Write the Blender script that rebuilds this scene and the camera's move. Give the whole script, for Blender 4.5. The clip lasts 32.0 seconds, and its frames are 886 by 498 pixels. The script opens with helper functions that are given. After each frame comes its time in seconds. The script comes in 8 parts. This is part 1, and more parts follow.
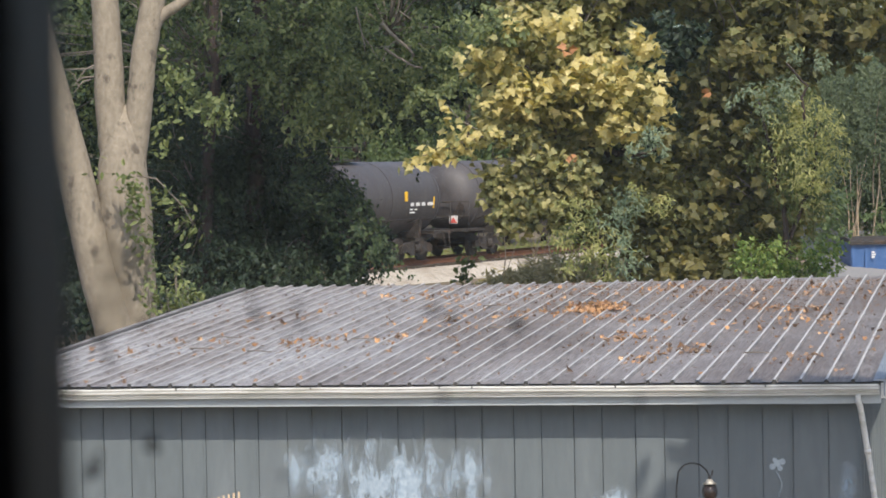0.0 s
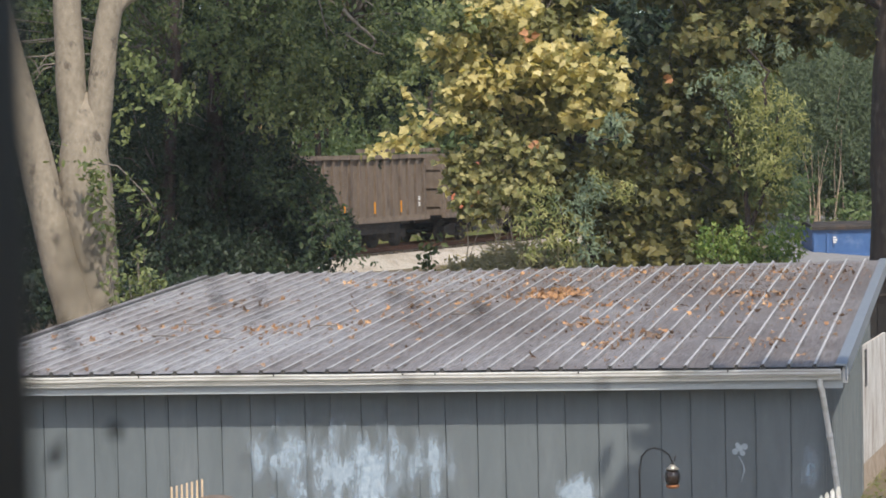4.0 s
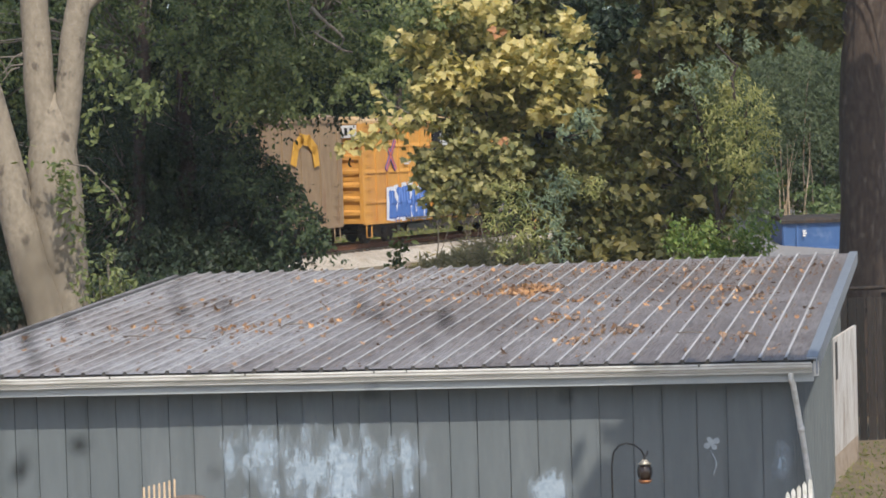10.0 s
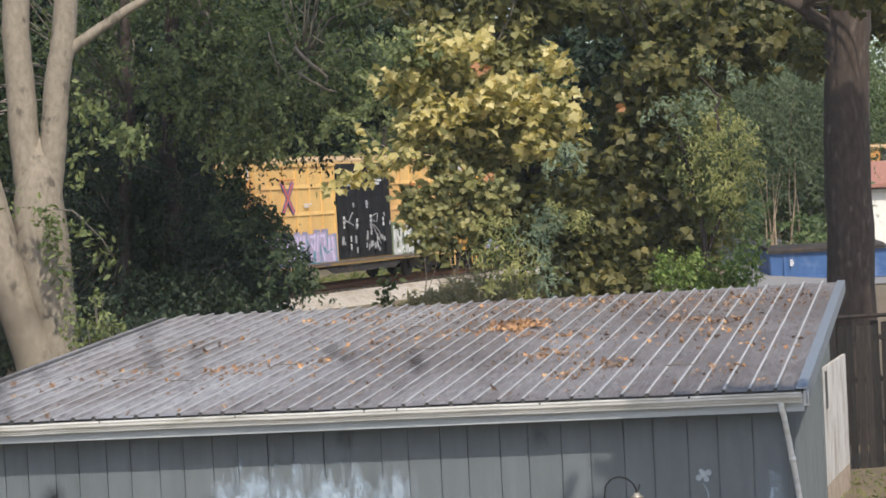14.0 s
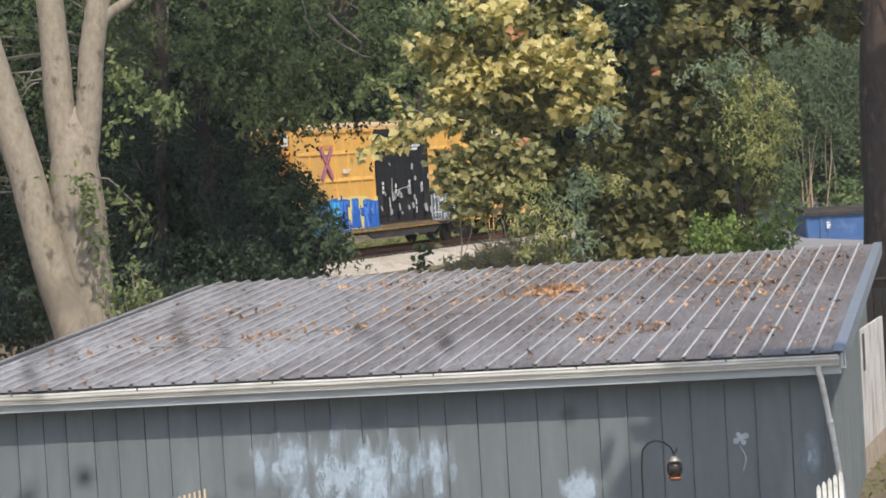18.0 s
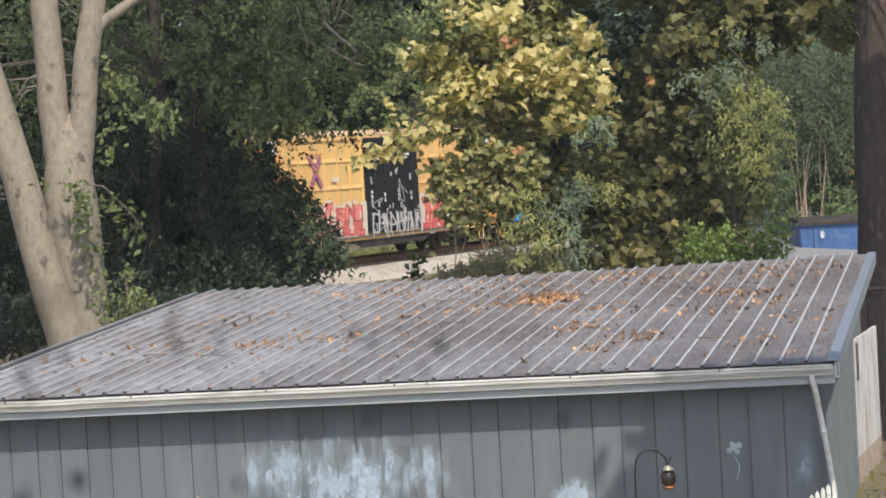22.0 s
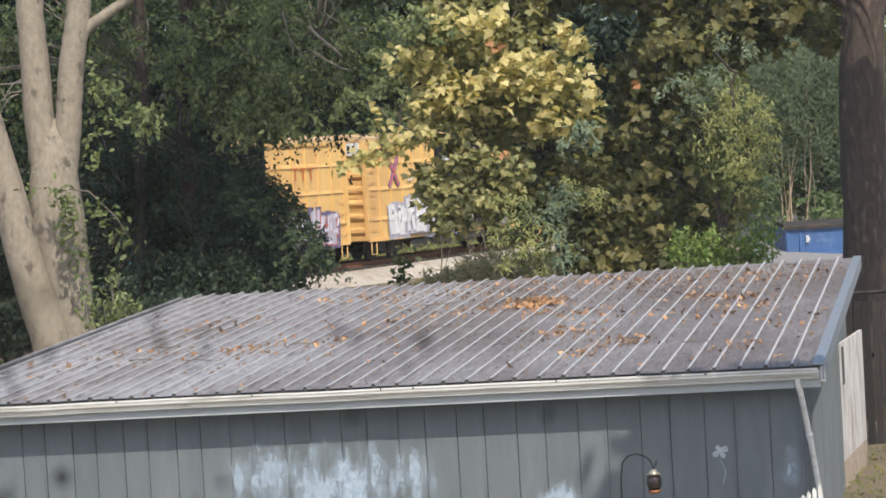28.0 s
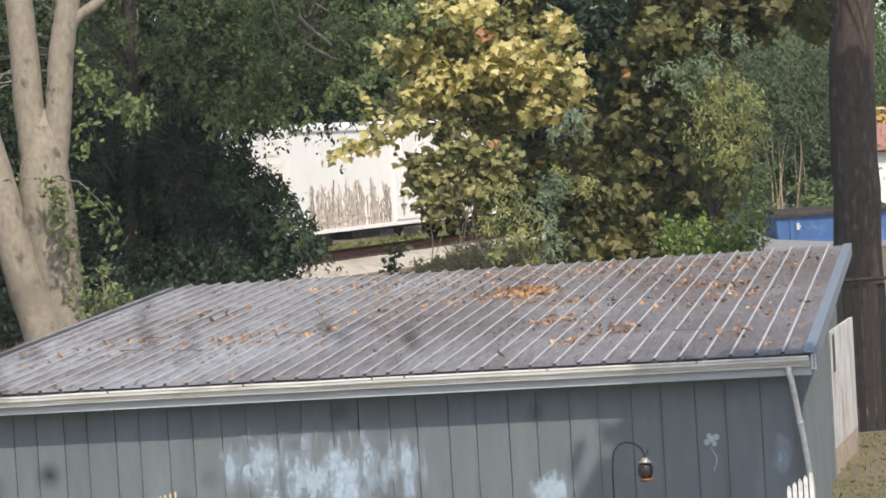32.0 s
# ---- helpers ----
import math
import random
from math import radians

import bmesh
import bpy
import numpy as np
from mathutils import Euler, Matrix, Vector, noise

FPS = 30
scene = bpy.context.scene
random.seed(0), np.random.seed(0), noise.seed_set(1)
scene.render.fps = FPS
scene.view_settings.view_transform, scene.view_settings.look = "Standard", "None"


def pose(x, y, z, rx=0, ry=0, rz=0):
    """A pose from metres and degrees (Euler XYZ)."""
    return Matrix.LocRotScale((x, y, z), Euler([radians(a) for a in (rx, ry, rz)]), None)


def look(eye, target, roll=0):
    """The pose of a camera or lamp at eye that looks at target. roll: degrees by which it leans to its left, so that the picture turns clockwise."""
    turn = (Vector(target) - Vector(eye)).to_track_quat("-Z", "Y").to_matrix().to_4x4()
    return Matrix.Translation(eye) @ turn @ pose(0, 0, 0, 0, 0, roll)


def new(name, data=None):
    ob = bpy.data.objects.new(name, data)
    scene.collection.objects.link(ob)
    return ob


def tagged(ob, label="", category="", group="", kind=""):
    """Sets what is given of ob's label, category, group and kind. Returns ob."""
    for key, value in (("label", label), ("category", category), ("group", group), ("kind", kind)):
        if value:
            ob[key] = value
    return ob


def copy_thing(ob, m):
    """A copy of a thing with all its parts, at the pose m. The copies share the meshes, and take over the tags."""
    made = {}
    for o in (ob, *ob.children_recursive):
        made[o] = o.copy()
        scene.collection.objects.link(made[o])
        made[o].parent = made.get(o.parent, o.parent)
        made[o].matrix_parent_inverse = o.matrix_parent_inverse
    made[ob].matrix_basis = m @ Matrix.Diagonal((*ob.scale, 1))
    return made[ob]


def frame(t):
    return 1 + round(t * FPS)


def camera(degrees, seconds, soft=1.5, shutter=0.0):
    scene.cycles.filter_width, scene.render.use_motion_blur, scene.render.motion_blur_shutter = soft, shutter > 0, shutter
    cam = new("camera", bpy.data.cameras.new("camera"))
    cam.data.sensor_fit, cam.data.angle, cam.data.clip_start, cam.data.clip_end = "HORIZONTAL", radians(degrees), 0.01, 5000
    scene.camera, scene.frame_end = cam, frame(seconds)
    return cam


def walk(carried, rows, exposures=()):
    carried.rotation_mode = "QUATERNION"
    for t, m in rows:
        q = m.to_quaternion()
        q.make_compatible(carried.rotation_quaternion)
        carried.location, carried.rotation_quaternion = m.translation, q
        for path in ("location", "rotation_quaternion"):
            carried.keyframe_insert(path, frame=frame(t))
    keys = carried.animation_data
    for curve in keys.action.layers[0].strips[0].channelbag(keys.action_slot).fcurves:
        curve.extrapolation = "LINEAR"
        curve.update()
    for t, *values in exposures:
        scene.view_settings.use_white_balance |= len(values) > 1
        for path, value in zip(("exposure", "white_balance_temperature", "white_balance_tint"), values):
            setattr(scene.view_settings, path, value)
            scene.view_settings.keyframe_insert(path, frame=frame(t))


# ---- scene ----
# Camera: hand-held behind a window pane, turning a little. Rows: seconds, sideways and upward drift, yaw, pitch, roll.
EYE = 5.2
cam = camera(21.5, 32.0, soft=1.7)
PATH = [
    (0.0, 0.0000, 0.0000, 1.688, -1.966, -1.086),
    (0.5, 0.0000, -0.0001, 1.350, -2.173, -1.143),
    (1.0, 0.0000, -0.0002, 1.124, -2.238, -1.114),
    (1.5, 0.0000, -0.0003, 1.039, -2.266, -1.277),
    (2.0, 0.0000, -0.0003, 0.948, -2.265, -1.258),
    (2.5, 0.0000, -0.0004, 0.976, -2.267, -1.196),
    (3.0, 0.0000, -0.0005, 1.019, -2.264, -1.134),
    (3.5, 0.0000, -0.0006, 0.882, -2.307, -1.227),
    (5.5, 0.0000, -0.0009, 0.596, -2.324, -1.160),
    (6.0, 0.0000, -0.0010, 0.594, -2.379, -1.254),
    (6.5, 0.0002, -0.0002, 0.221, -2.356, -1.312),
    (7.0, 0.0003, 0.0005, -0.292, -2.342, -1.649),
    (7.5, 0.0005, 0.0013, 0.008, -2.345, -1.693),
    (8.0, 0.0007, 0.0020, 0.043, -2.308, -1.708),
    (8.5, 0.0008, 0.0028, -0.036, -2.365, -1.862),
    (9.0, 0.0010, 0.0035, 0.002, -2.357, -1.919),
    (9.5, 0.0019, 0.0037, 0.058, -2.375, -1.880),
    (10.0, 0.0027, 0.0039, 0.057, -2.409, -1.765),
    (10.5, 0.0036, 0.0041, -0.039, -2.416, -1.639),
    (11.0, 0.0045, 0.0043, 0.165, -2.223, -1.995),
    (11.5, 0.0054, 0.0044, -0.054, -2.114, -2.217),
    (12.0, 0.0063, 0.0046, -0.113, -1.894, -2.351),
    (12.5, 0.0071, 0.0048, -0.236, -1.504, -2.536),
    (13.0, 0.0080, 0.0050, -0.111, -1.382, -2.531),
    (13.5, 0.0084, 0.0055, -0.061, -1.439, -2.830),
    (15.5, 0.0099, 0.0077, -0.809, -2.115, -2.854),
    (16.0, 0.0103, 0.0083, 0.442, -2.393, -3.062),
    (16.5, 0.0106, 0.0088, 0.557, -2.306, -3.263),
    (17.0, 0.0110, 0.0093, 0.664, -2.324, -3.349),
    (17.5, 0.0114, 0.0099, 0.669, -2.345, -3.410),
    (18.0, 0.0118, 0.0104, 0.645, -2.326, -3.415),
    (18.5, 0.0121, 0.0110, 0.648, -2.286, -3.427),
    (19.0, 0.0125, 0.0115, 0.831, -2.263, -3.334),
    (19.5, 0.0123, 0.0111, 0.920, -2.265, -3.162),
    (20.0, 0.0121, 0.0106, 0.680, -2.269, -3.229),
    (20.5, 0.0119, 0.0102, 0.547, -2.246, -3.255),
    (21.0, 0.0118, 0.0097, 0.507, -2.243, -3.294),
    (21.5, 0.0116, 0.0093, 0.455, -2.168, -3.279),
    (22.0, 0.0114, 0.0089, 0.487, -2.126, -3.229),
    (22.5, 0.0112, 0.0084, 0.501, -2.127, -3.115),
    (23.0, 0.0110, 0.0080, 0.411, -2.160, -3.200),
    (23.5, 0.0111, 0.0078, 0.288, -2.124, -3.219),
    (24.0, 0.0112, 0.0076, 0.428, -2.035, -3.121),
    (24.5, 0.0113, 0.0074, 0.412, -1.904, -3.337),
    (25.0, 0.0114, 0.0072, 0.331, -1.953, -3.302),
    (25.5, 0.0115, 0.0070, 0.313, -1.973, -3.315),
    (27.5, 0.0119, 0.0062, 0.125, -2.040, -3.388),
    (28.0, 0.0120, 0.0060, 0.135, -2.030, -3.300),
    (28.5, 0.0122, 0.0063, 0.103, -2.116, -3.399),
    (29.0, 0.0124, 0.0066, -0.104, -2.121, -3.493),
    (29.5, 0.0126, 0.0069, -0.128, -1.969, -3.676),
    (30.0, 0.0128, 0.0073, -0.171, -1.911, -3.685),
    (30.5, 0.0129, 0.0076, -0.125, -2.003, -3.605),
    (31.0, 0.0131, 0.0079, -0.030, -2.284, -3.402),
    (31.5, 0.0133, 0.0082, -0.123, -2.293, -3.565),
    (32.0, 0.0135, 0.0085, -0.074, -2.315, -3.504),
]
EXPOSURE = [(0.0, 0.72), (1.0, 0.66), (3.0, 0.63), (6.0, 0.60), (9.0, 0.56), (13.0, 0.54), (16.0, 0.62), (20.0, 0.64), (25.0, 0.65), (29.0, 0.70), (32.0, 0.68)]
walk(cam, [(t, pose(x, 0, EYE + z, 90 + p, 0, y) @ pose(0, 0, 0, 0, 0, r)) for t, x, z, y, p, r in PATH], EXPOSURE)
cam.data.dof.use_dof = True
cam.data.dof.focus_distance = 60.0
cam.data.dof.aperture_fstop = 15.0

# ---- light ----
SUN_DIR = Vector((0.19, -0.71, 0.84)).normalized()      # towards the sun: high behind the house
world = bpy.data.worlds.new("sky")
scene.world = world
world.use_nodes = True
_n = world.node_tree.nodes
_sky = _n.new("ShaderNodeTexSky")
_sky.sky_type, _sky.sun_disc = "NISHITA", False
_sky.sun_elevation = math.asin(SUN_DIR.z)
_sky.sun_rotation = math.atan2(SUN_DIR.x, SUN_DIR.y)
_sky.dust_density = 2.0
world.node_tree.links.new(_sky.outputs[0], _n["Background"].inputs[0])
_n["Background"].inputs[1].default_value = 0.15
_sun = new("sun", bpy.data.lights.new("sun", "SUN"))
_sun.data.energy, _sun.data.angle, _sun.data.color = 3.0, radians(0.6), (1.0, 0.92, 0.80)
_sun.matrix_world = look(SUN_DIR * 100, (0, 0, 0))


# ---- materials ----
def shader(name):
    m = bpy.data.materials.new(name)
    m.use_nodes = True
    nt = m.node_tree
    return m, nt, nt.nodes["Principled BSDF"], nt.links.new


def ramp(nt, source, stops):
    r = nt.nodes.new("ShaderNodeValToRGB")
    e = r.color_ramp.elements
    while len(e) < len(stops):
        e.new(0.5)
    for k, (pos, col) in zip(e, stops):
        k.position = pos
        k.color = (*col, 1) if len(col) == 3 else col
    nt.links.new(source, r.inputs[0])
    return r.outputs[0]


def tex_noise(nt, scale, detail=4.0, rough=0.6, stretch=None, kind="Object"):
    co = nt.nodes.new("ShaderNodeTexCoord")
    t = nt.nodes.new("ShaderNodeTexNoise")
    t.inputs["Scale"].default_value, t.inputs["Detail"].default_value, t.inputs["Roughness"].default_value = scale, detail, rough
    if stretch:
        mp = nt.nodes.new("ShaderNodeMapping")
        mp.inputs["Scale"].default_value = stretch
        nt.links.new(co.outputs[kind], mp.inputs[0])
        nt.links.new(mp.outputs[0], t.inputs[0])
    else:
        nt.links.new(co.outputs[kind], t.inputs[0])
    return t.outputs[0]


def mix(nt, fac, a, b, mode="MIX"):
    m = nt.nodes.new("ShaderNodeMix")
    m.data_type, m.blend_type = "RGBA", mode
    for sock, v in ((m.inputs[0], fac), (m.inputs[6], a), (m.inputs[7], b)):
        if isinstance(v, (int, float)):
            sock.default_value = v
        elif isinstance(v, tuple):
            sock.default_value = (*v, 1)
        else:
            nt.links.new(v, sock)
    return m.outputs[2]


def bumped(nt, b, height, strength=0.3, dist=0.01):
    n = nt.nodes.new("ShaderNodeBump")
    n.inputs["Strength"].default_value, n.inputs["Distance"].default_value = strength, dist
    nt.links.new(height, n.inputs["Height"])
    nt.links.new(n.outputs[0], b.inputs["Normal"])


def surface(name, a, b, scale=6.0, rough=0.7, metal=0.0, dirt=None, dirt_scale=1.2, dirt_amount=(0.55, 0.75), bump=0.2, stretch=None, spec=0.5, jitter=0.0):
    """Two close tones in grain, and a dirt tone in larger patches."""
    m, nt, p, link = shader(name)
    g = tex_noise(nt, scale, 6, 0.65, stretch)
    col = ramp(nt, g, [(0.3, a), (0.7, b)])
    if dirt:
        d = tex_noise(nt, dirt_scale, 5, 0.7, stretch)
        f = ramp(nt, d, [(dirt_amount[0], (0, 0, 0)), (dirt_amount[1], (1, 1, 1))])
        col = mix(nt, f, col, dirt)
    if jitter:
        inf = nt.nodes.new("ShaderNodeObjectInfo")
        r = ramp(nt, inf.outputs["Random"], [(0.0, (1 - jitter,) * 3), (1.0, (1 + jitter,) * 3)])
        col = mix(nt, 1.0, col, r, "MULTIPLY")
    link(col, p.inputs["Base Color"])
    p.inputs["Roughness"].default_value, p.inputs["Metallic"].default_value = rough, metal
    p.inputs["Specular IOR Level"].default_value = spec
    if bump:
        bumped(nt, p, g, bump, 0.01)
    return m


def leafy(name, stops, through_light=0.35, rough=0.55):
    """Leaves: every leaf its own tone, a little light passing through."""
    m, nt, p, link = shader(name)
    geo = nt.nodes.new("ShaderNodeNewGeometry")
    co = nt.nodes.new("ShaderNodeTexCoord")
    wide = tex_noise(nt, 0.55, 2, 0.5)
    add = nt.nodes.new("ShaderNodeMath")
    add.operation = "MULTIPLY_ADD"
    add.inputs[1].default_value, add.inputs[2].default_value = 0.55, 0.0
    link(geo.outputs["Random Per Island"], add.inputs[0])
    add2 = nt.nodes.new("ShaderNodeMath")
    add2.operation = "MULTIPLY_ADD"
    add2.inputs[1].default_value = 0.45
    link(wide, add2.inputs[0])
    link(add.outputs[0], add2.inputs[2])
    col = ramp(nt, add2.outputs[0], stops)
    link(col, p.inputs["Base Color"])
    p.inputs["Roughness"].default_value = rough
    p.inputs["Specular IOR Level"].default_value = 0.35
    tr = nt.nodes.new("ShaderNodeBsdfTranslucent")
    link(mix(nt, 1.0, col, (1.25, 1.2, 0.7), "MULTIPLY"), tr.inputs[0])
    ms = nt.nodes.new("ShaderNodeMixShader")
    ms.inputs[0].default_value = through_light
    link(p.outputs[0], ms.inputs[1])
    link(tr.outputs[0], ms.inputs[2])
    link(ms.outputs[0], nt.nodes["Material Output"].inputs[0])
    return m


M = {}
M["grass"] = surface("grass_soil", (0.095, 0.075, 0.045), (0.17, 0.13, 0.085), 3, 0.95, dirt=(0.10, 0.105, 0.045), dirt_scale=0.6, bump=0.6)
M["blade"] = leafy("grass_blade", [(0.1, (0.07, 0.10, 0.03)), (0.5, (0.14, 0.16, 0.05)), (0.9, (0.26, 0.22, 0.10))], 0.3, 0.7)
M["straw"] = leafy("dry_weed", [(0.1, (0.14, 0.135, 0.06)), (0.5, (0.27, 0.24, 0.13)), (0.9, (0.42, 0.36, 0.23))], 0.4, 0.8)
M["ballast"] = surface("ballast_stone", (0.24, 0.215, 0.18), (0.48, 0.435, 0.37), 14, 0.95, dirt=(0.22, 0.18, 0.135), dirt_scale=0.9, dirt_amount=(0.48, 0.70), bump=1.0)
M["rail"] = surface("rusty_rail", (0.10, 0.045, 0.025), (0.19, 0.085, 0.045), 20, 0.7, 0.3, bump=0.2)
M["tie"] = surface("creosoted_timber", (0.035, 0.028, 0.022), (0.075, 0.06, 0.048), 9, 0.9, bump=0.5, stretch=(1, 8, 8))
M["wall"] = surface("grey_green_siding", (0.094, 0.112, 0.121), (0.122, 0.141, 0.151), 5, 0.62, dirt=(0.16, 0.178, 0.19), dirt_scale=0.9, dirt_amount=(0.56, 0.8), bump=0.12, stretch=(1, 1, 0.25), jitter=0.05)
M["palemark"] = surface("pale_mark", (0.26, 0.31, 0.35), (0.40, 0.45, 0.49), 9, 0.8, bump=0.2)
M["gutter"] = surface("white_aluminium", (0.53, 0.53, 0.51), (0.68, 0.68, 0.66), 3, 0.45, 0.0, dirt=(0.33, 0.33, 0.27), dirt_scale=2.2, dirt_amount=(0.5, 0.72), bump=0.1, stretch=(0.5, 1, 3))
M["fascia"] = surface("grey_fascia", (0.30, 0.33, 0.34), (0.38, 0.41, 0.42), 4, 0.6, bump=0.1, stretch=(0.4, 1, 2))
M["drip"] = surface("dark_drip_edge", (0.03, 0.03, 0.03), (0.06, 0.055, 0.05), 8, 0.8)
M["gutterline"] = surface("gutter_dirt_and_shade", (0.20, 0.185, 0.155), (0.42, 0.41, 0.37), 5, 0.9, stretch=(0.4, 1, 1))
M["rooftrim"] = surface("blue_grey_trim", (0.20, 0.23, 0.265), (0.27, 0.30, 0.335), 5, 0.45, 0.3, bump=0.1)
M["doorwhite"] = surface("worn_white_door", (0.50, 0.48, 0.45), (0.68, 0.66, 0.63), 4, 0.6, dirt=(0.30, 0.25, 0.20), dirt_scale=1.7, dirt_amount=(0.46, 0.68), bump=0.2, stretch=(2, 2, 0.6))
M["ruststain"] = surface("rust_stained_paint", (0.28, 0.21, 0.15), (0.44, 0.36, 0.28), 6, 0.8, dirt=(0.18, 0.12, 0.08), dirt_scale=2.0, bump=0.2)
M["black"] = surface("black_iron", (0.012, 0.012, 0.013), (0.03, 0.028, 0.028), 20, 0.5, 0.4, bump=0.1)
M["copper"] = surface("copper_lantern", (0.28, 0.11, 0.05), (0.42, 0.19, 0.08), 14, 0.4, 0.7, bump=0.1)
M["fence"] = surface("weathered_dark_board", (0.010, 0.008, 0.007), (0.028, 0.022, 0.019), 6, 0.9, dirt=(0.075, 0.063, 0.053), dirt_scale=1.5, dirt_amount=(0.56, 0.8), bump=0.5, stretch=(6, 6, 0.5), jitter=0.6)
M["bark_pale"] = surface("pale_grey_bark", (0.165, 0.138, 0.105), (0.27, 0.233, 0.178), 7, 0.9, dirt=(0.085, 0.07, 0.053), dirt_scale=2.3, dirt_amount=(0.56, 0.67), bump=0.8, stretch=(1.5, 1.5, 0.9))
# The pale patches stand for small sunlit spots on the shaded trunk.
M["bark_brown"] = surface("rough_brown_bark", (0.030, 0.021, 0.016), (0.075, 0.054, 0.042), 7, 0.95, dirt=(0.125, 0.098, 0.08), dirt_scale=3.0, dirt_amount=(0.56, 0.68), bump=1.0, stretch=(2.2, 2.2, 0.7))
M["bark_dark"] = surface("dark_brown_bark", (0.020, 0.014, 0.012), (0.058, 0.042, 0.035), 6, 0.95, dirt=(0.105, 0.083, 0.07), dirt_scale=1.5, dirt_amount=(0.6, 0.75), bump=1.0, stretch=(3, 3, 0.5))
M["twig"] = surface("twig_bark", (0.10, 0.085, 0.07), (0.20, 0.17, 0.14), 9, 0.9)
# The two darkest leaf tones carry the shade inside the trees.
M["leaf_dark"] = leafy("shaded_dark_leaf", [(0.15, (0.014, 0.026, 0.016)), (0.5, (0.025, 0.043, 0.023)), (0.85, (0.050, 0.074, 0.034))], 0.28)
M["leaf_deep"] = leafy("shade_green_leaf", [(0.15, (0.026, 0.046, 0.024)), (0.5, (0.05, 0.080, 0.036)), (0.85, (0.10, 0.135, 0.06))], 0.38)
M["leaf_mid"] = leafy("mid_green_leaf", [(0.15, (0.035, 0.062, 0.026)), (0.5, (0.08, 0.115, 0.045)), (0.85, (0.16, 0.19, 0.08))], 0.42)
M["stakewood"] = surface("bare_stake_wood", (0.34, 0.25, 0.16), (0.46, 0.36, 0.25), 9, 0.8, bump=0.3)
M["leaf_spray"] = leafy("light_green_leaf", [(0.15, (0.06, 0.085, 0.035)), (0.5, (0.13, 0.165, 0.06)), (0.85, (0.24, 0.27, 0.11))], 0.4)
M["leaf_half"] = leafy("half_lit_turning_leaf", [(0.12, (0.11, 0.13, 0.052)), (0.45, (0.235, 0.24, 0.10)), (0.7, (0.36, 0.335, 0.15)), (0.9, (0.48, 0.42, 0.21))], 0.42)
M["leaf_pale"] = leafy("pale_green_leaf", [(0.15, (0.06, 0.10, 0.045)), (0.5, (0.11, 0.16, 0.065)), (0.85, (0.19, 0.24, 0.10))], 0.4)
M["leaf_bright"] = leafy("bright_green_leaf", [(0.15, (0.07, 0.14, 0.035)), (0.5, (0.16, 0.24, 0.06)), (0.85, (0.30, 0.35, 0.11))], 0.4)
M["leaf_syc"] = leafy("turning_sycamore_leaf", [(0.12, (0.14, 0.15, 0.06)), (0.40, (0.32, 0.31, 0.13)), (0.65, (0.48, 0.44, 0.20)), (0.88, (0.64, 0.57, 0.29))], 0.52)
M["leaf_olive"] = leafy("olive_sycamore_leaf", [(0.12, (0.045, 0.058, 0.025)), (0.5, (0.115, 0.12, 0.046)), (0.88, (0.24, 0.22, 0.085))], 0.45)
# Greyed tone for the far thicket: the haze before it is painted in.
M["leaf_haze"] = leafy("hazed_grey_green_leaf", [(0.15, (0.042, 0.064, 0.034)), (0.5, (0.080, 0.108, 0.056)), (0.85, (0.14, 0.17, 0.09))], 0.4)
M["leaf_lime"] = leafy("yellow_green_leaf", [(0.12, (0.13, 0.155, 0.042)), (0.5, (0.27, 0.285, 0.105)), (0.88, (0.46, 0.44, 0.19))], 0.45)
M["leaf_bronze"] = leafy("bronzed_olive_leaf", [(0.12, (0.075, 0.078, 0.030)), (0.5, (0.165, 0.15, 0.054)), (0.88, (0.29, 0.245, 0.095))], 0.42)
M["leaf_sage"] = leafy("blue_green_leaf", [(0.15, (0.07, 0.11, 0.075)), (0.5, (0.14, 0.19, 0.12)), (0.85, (0.24, 0.29, 0.18))], 0.4)
M["leaf_gold"] = leafy("sunlit_yellow_leaf", [(0.12, (0.40, 0.35, 0.13)), (0.5, (0.67, 0.59, 0.28)), (0.88, (0.83, 0.75, 0.44))], 0.5)
M["leaf_fallen"] = leafy("fallen_leaf", [(0.15, (0.18, 0.10, 0.06)), (0.42, (0.33, 0.185, 0.10)), (0.66, (0.50, 0.29, 0.145)), (0.9, (0.60, 0.43, 0.28))], 0.15, 0.8)
M["leaf_dry"] = leafy("dry_leaf", [(0.15, (0.12, 0.085, 0.065)), (0.5, (0.21, 0.14, 0.10)), (0.85, (0.32, 0.22, 0.15))], 0.05, 0.85)
M["redroof"] = surface("red_brown_shingle", (0.26, 0.12, 0.09), (0.34, 0.17, 0.13), 6, 0.9)
M["path"] = surface("sandy_path", (0.32, 0.25, 0.18), (0.44, 0.355, 0.26), 5, 0.95, dirt=(0.20, 0.15, 0.10), dirt_scale=1.2, bump=0.4)
M["amber"] = surface("smoky_globe", (0.022, 0.014, 0.012), (0.045, 0.028, 0.020), 8, 0.12, bump=0.0)
M["leaf_russet"] = leafy("russet_leaf", [(0.2, (0.36, 0.17, 0.08)), (0.8, (0.50, 0.27, 0.13))], 0.3)
M["yellow"] = surface("faded_yellow_paint", (0.56, 0.30, 0.06), (0.65, 0.375, 0.09), 3, 0.65, dirt=(0.52, 0.30, 0.11), dirt_scale=0.7, dirt_amount=(0.5, 0.75), bump=0.1, stretch=(1, 1, 0.3), jitter=0.05)
M["yellow_pale"] = surface("bleached_yellow_side", (0.62, 0.385, 0.125), (0.70, 0.46, 0.17), 3, 0.65, dirt=(0.55, 0.31, 0.12), dirt_scale=0.6, dirt_amount=(0.46, 0.72), bump=0.1, stretch=(1, 1, 0.3), jitter=0.05)
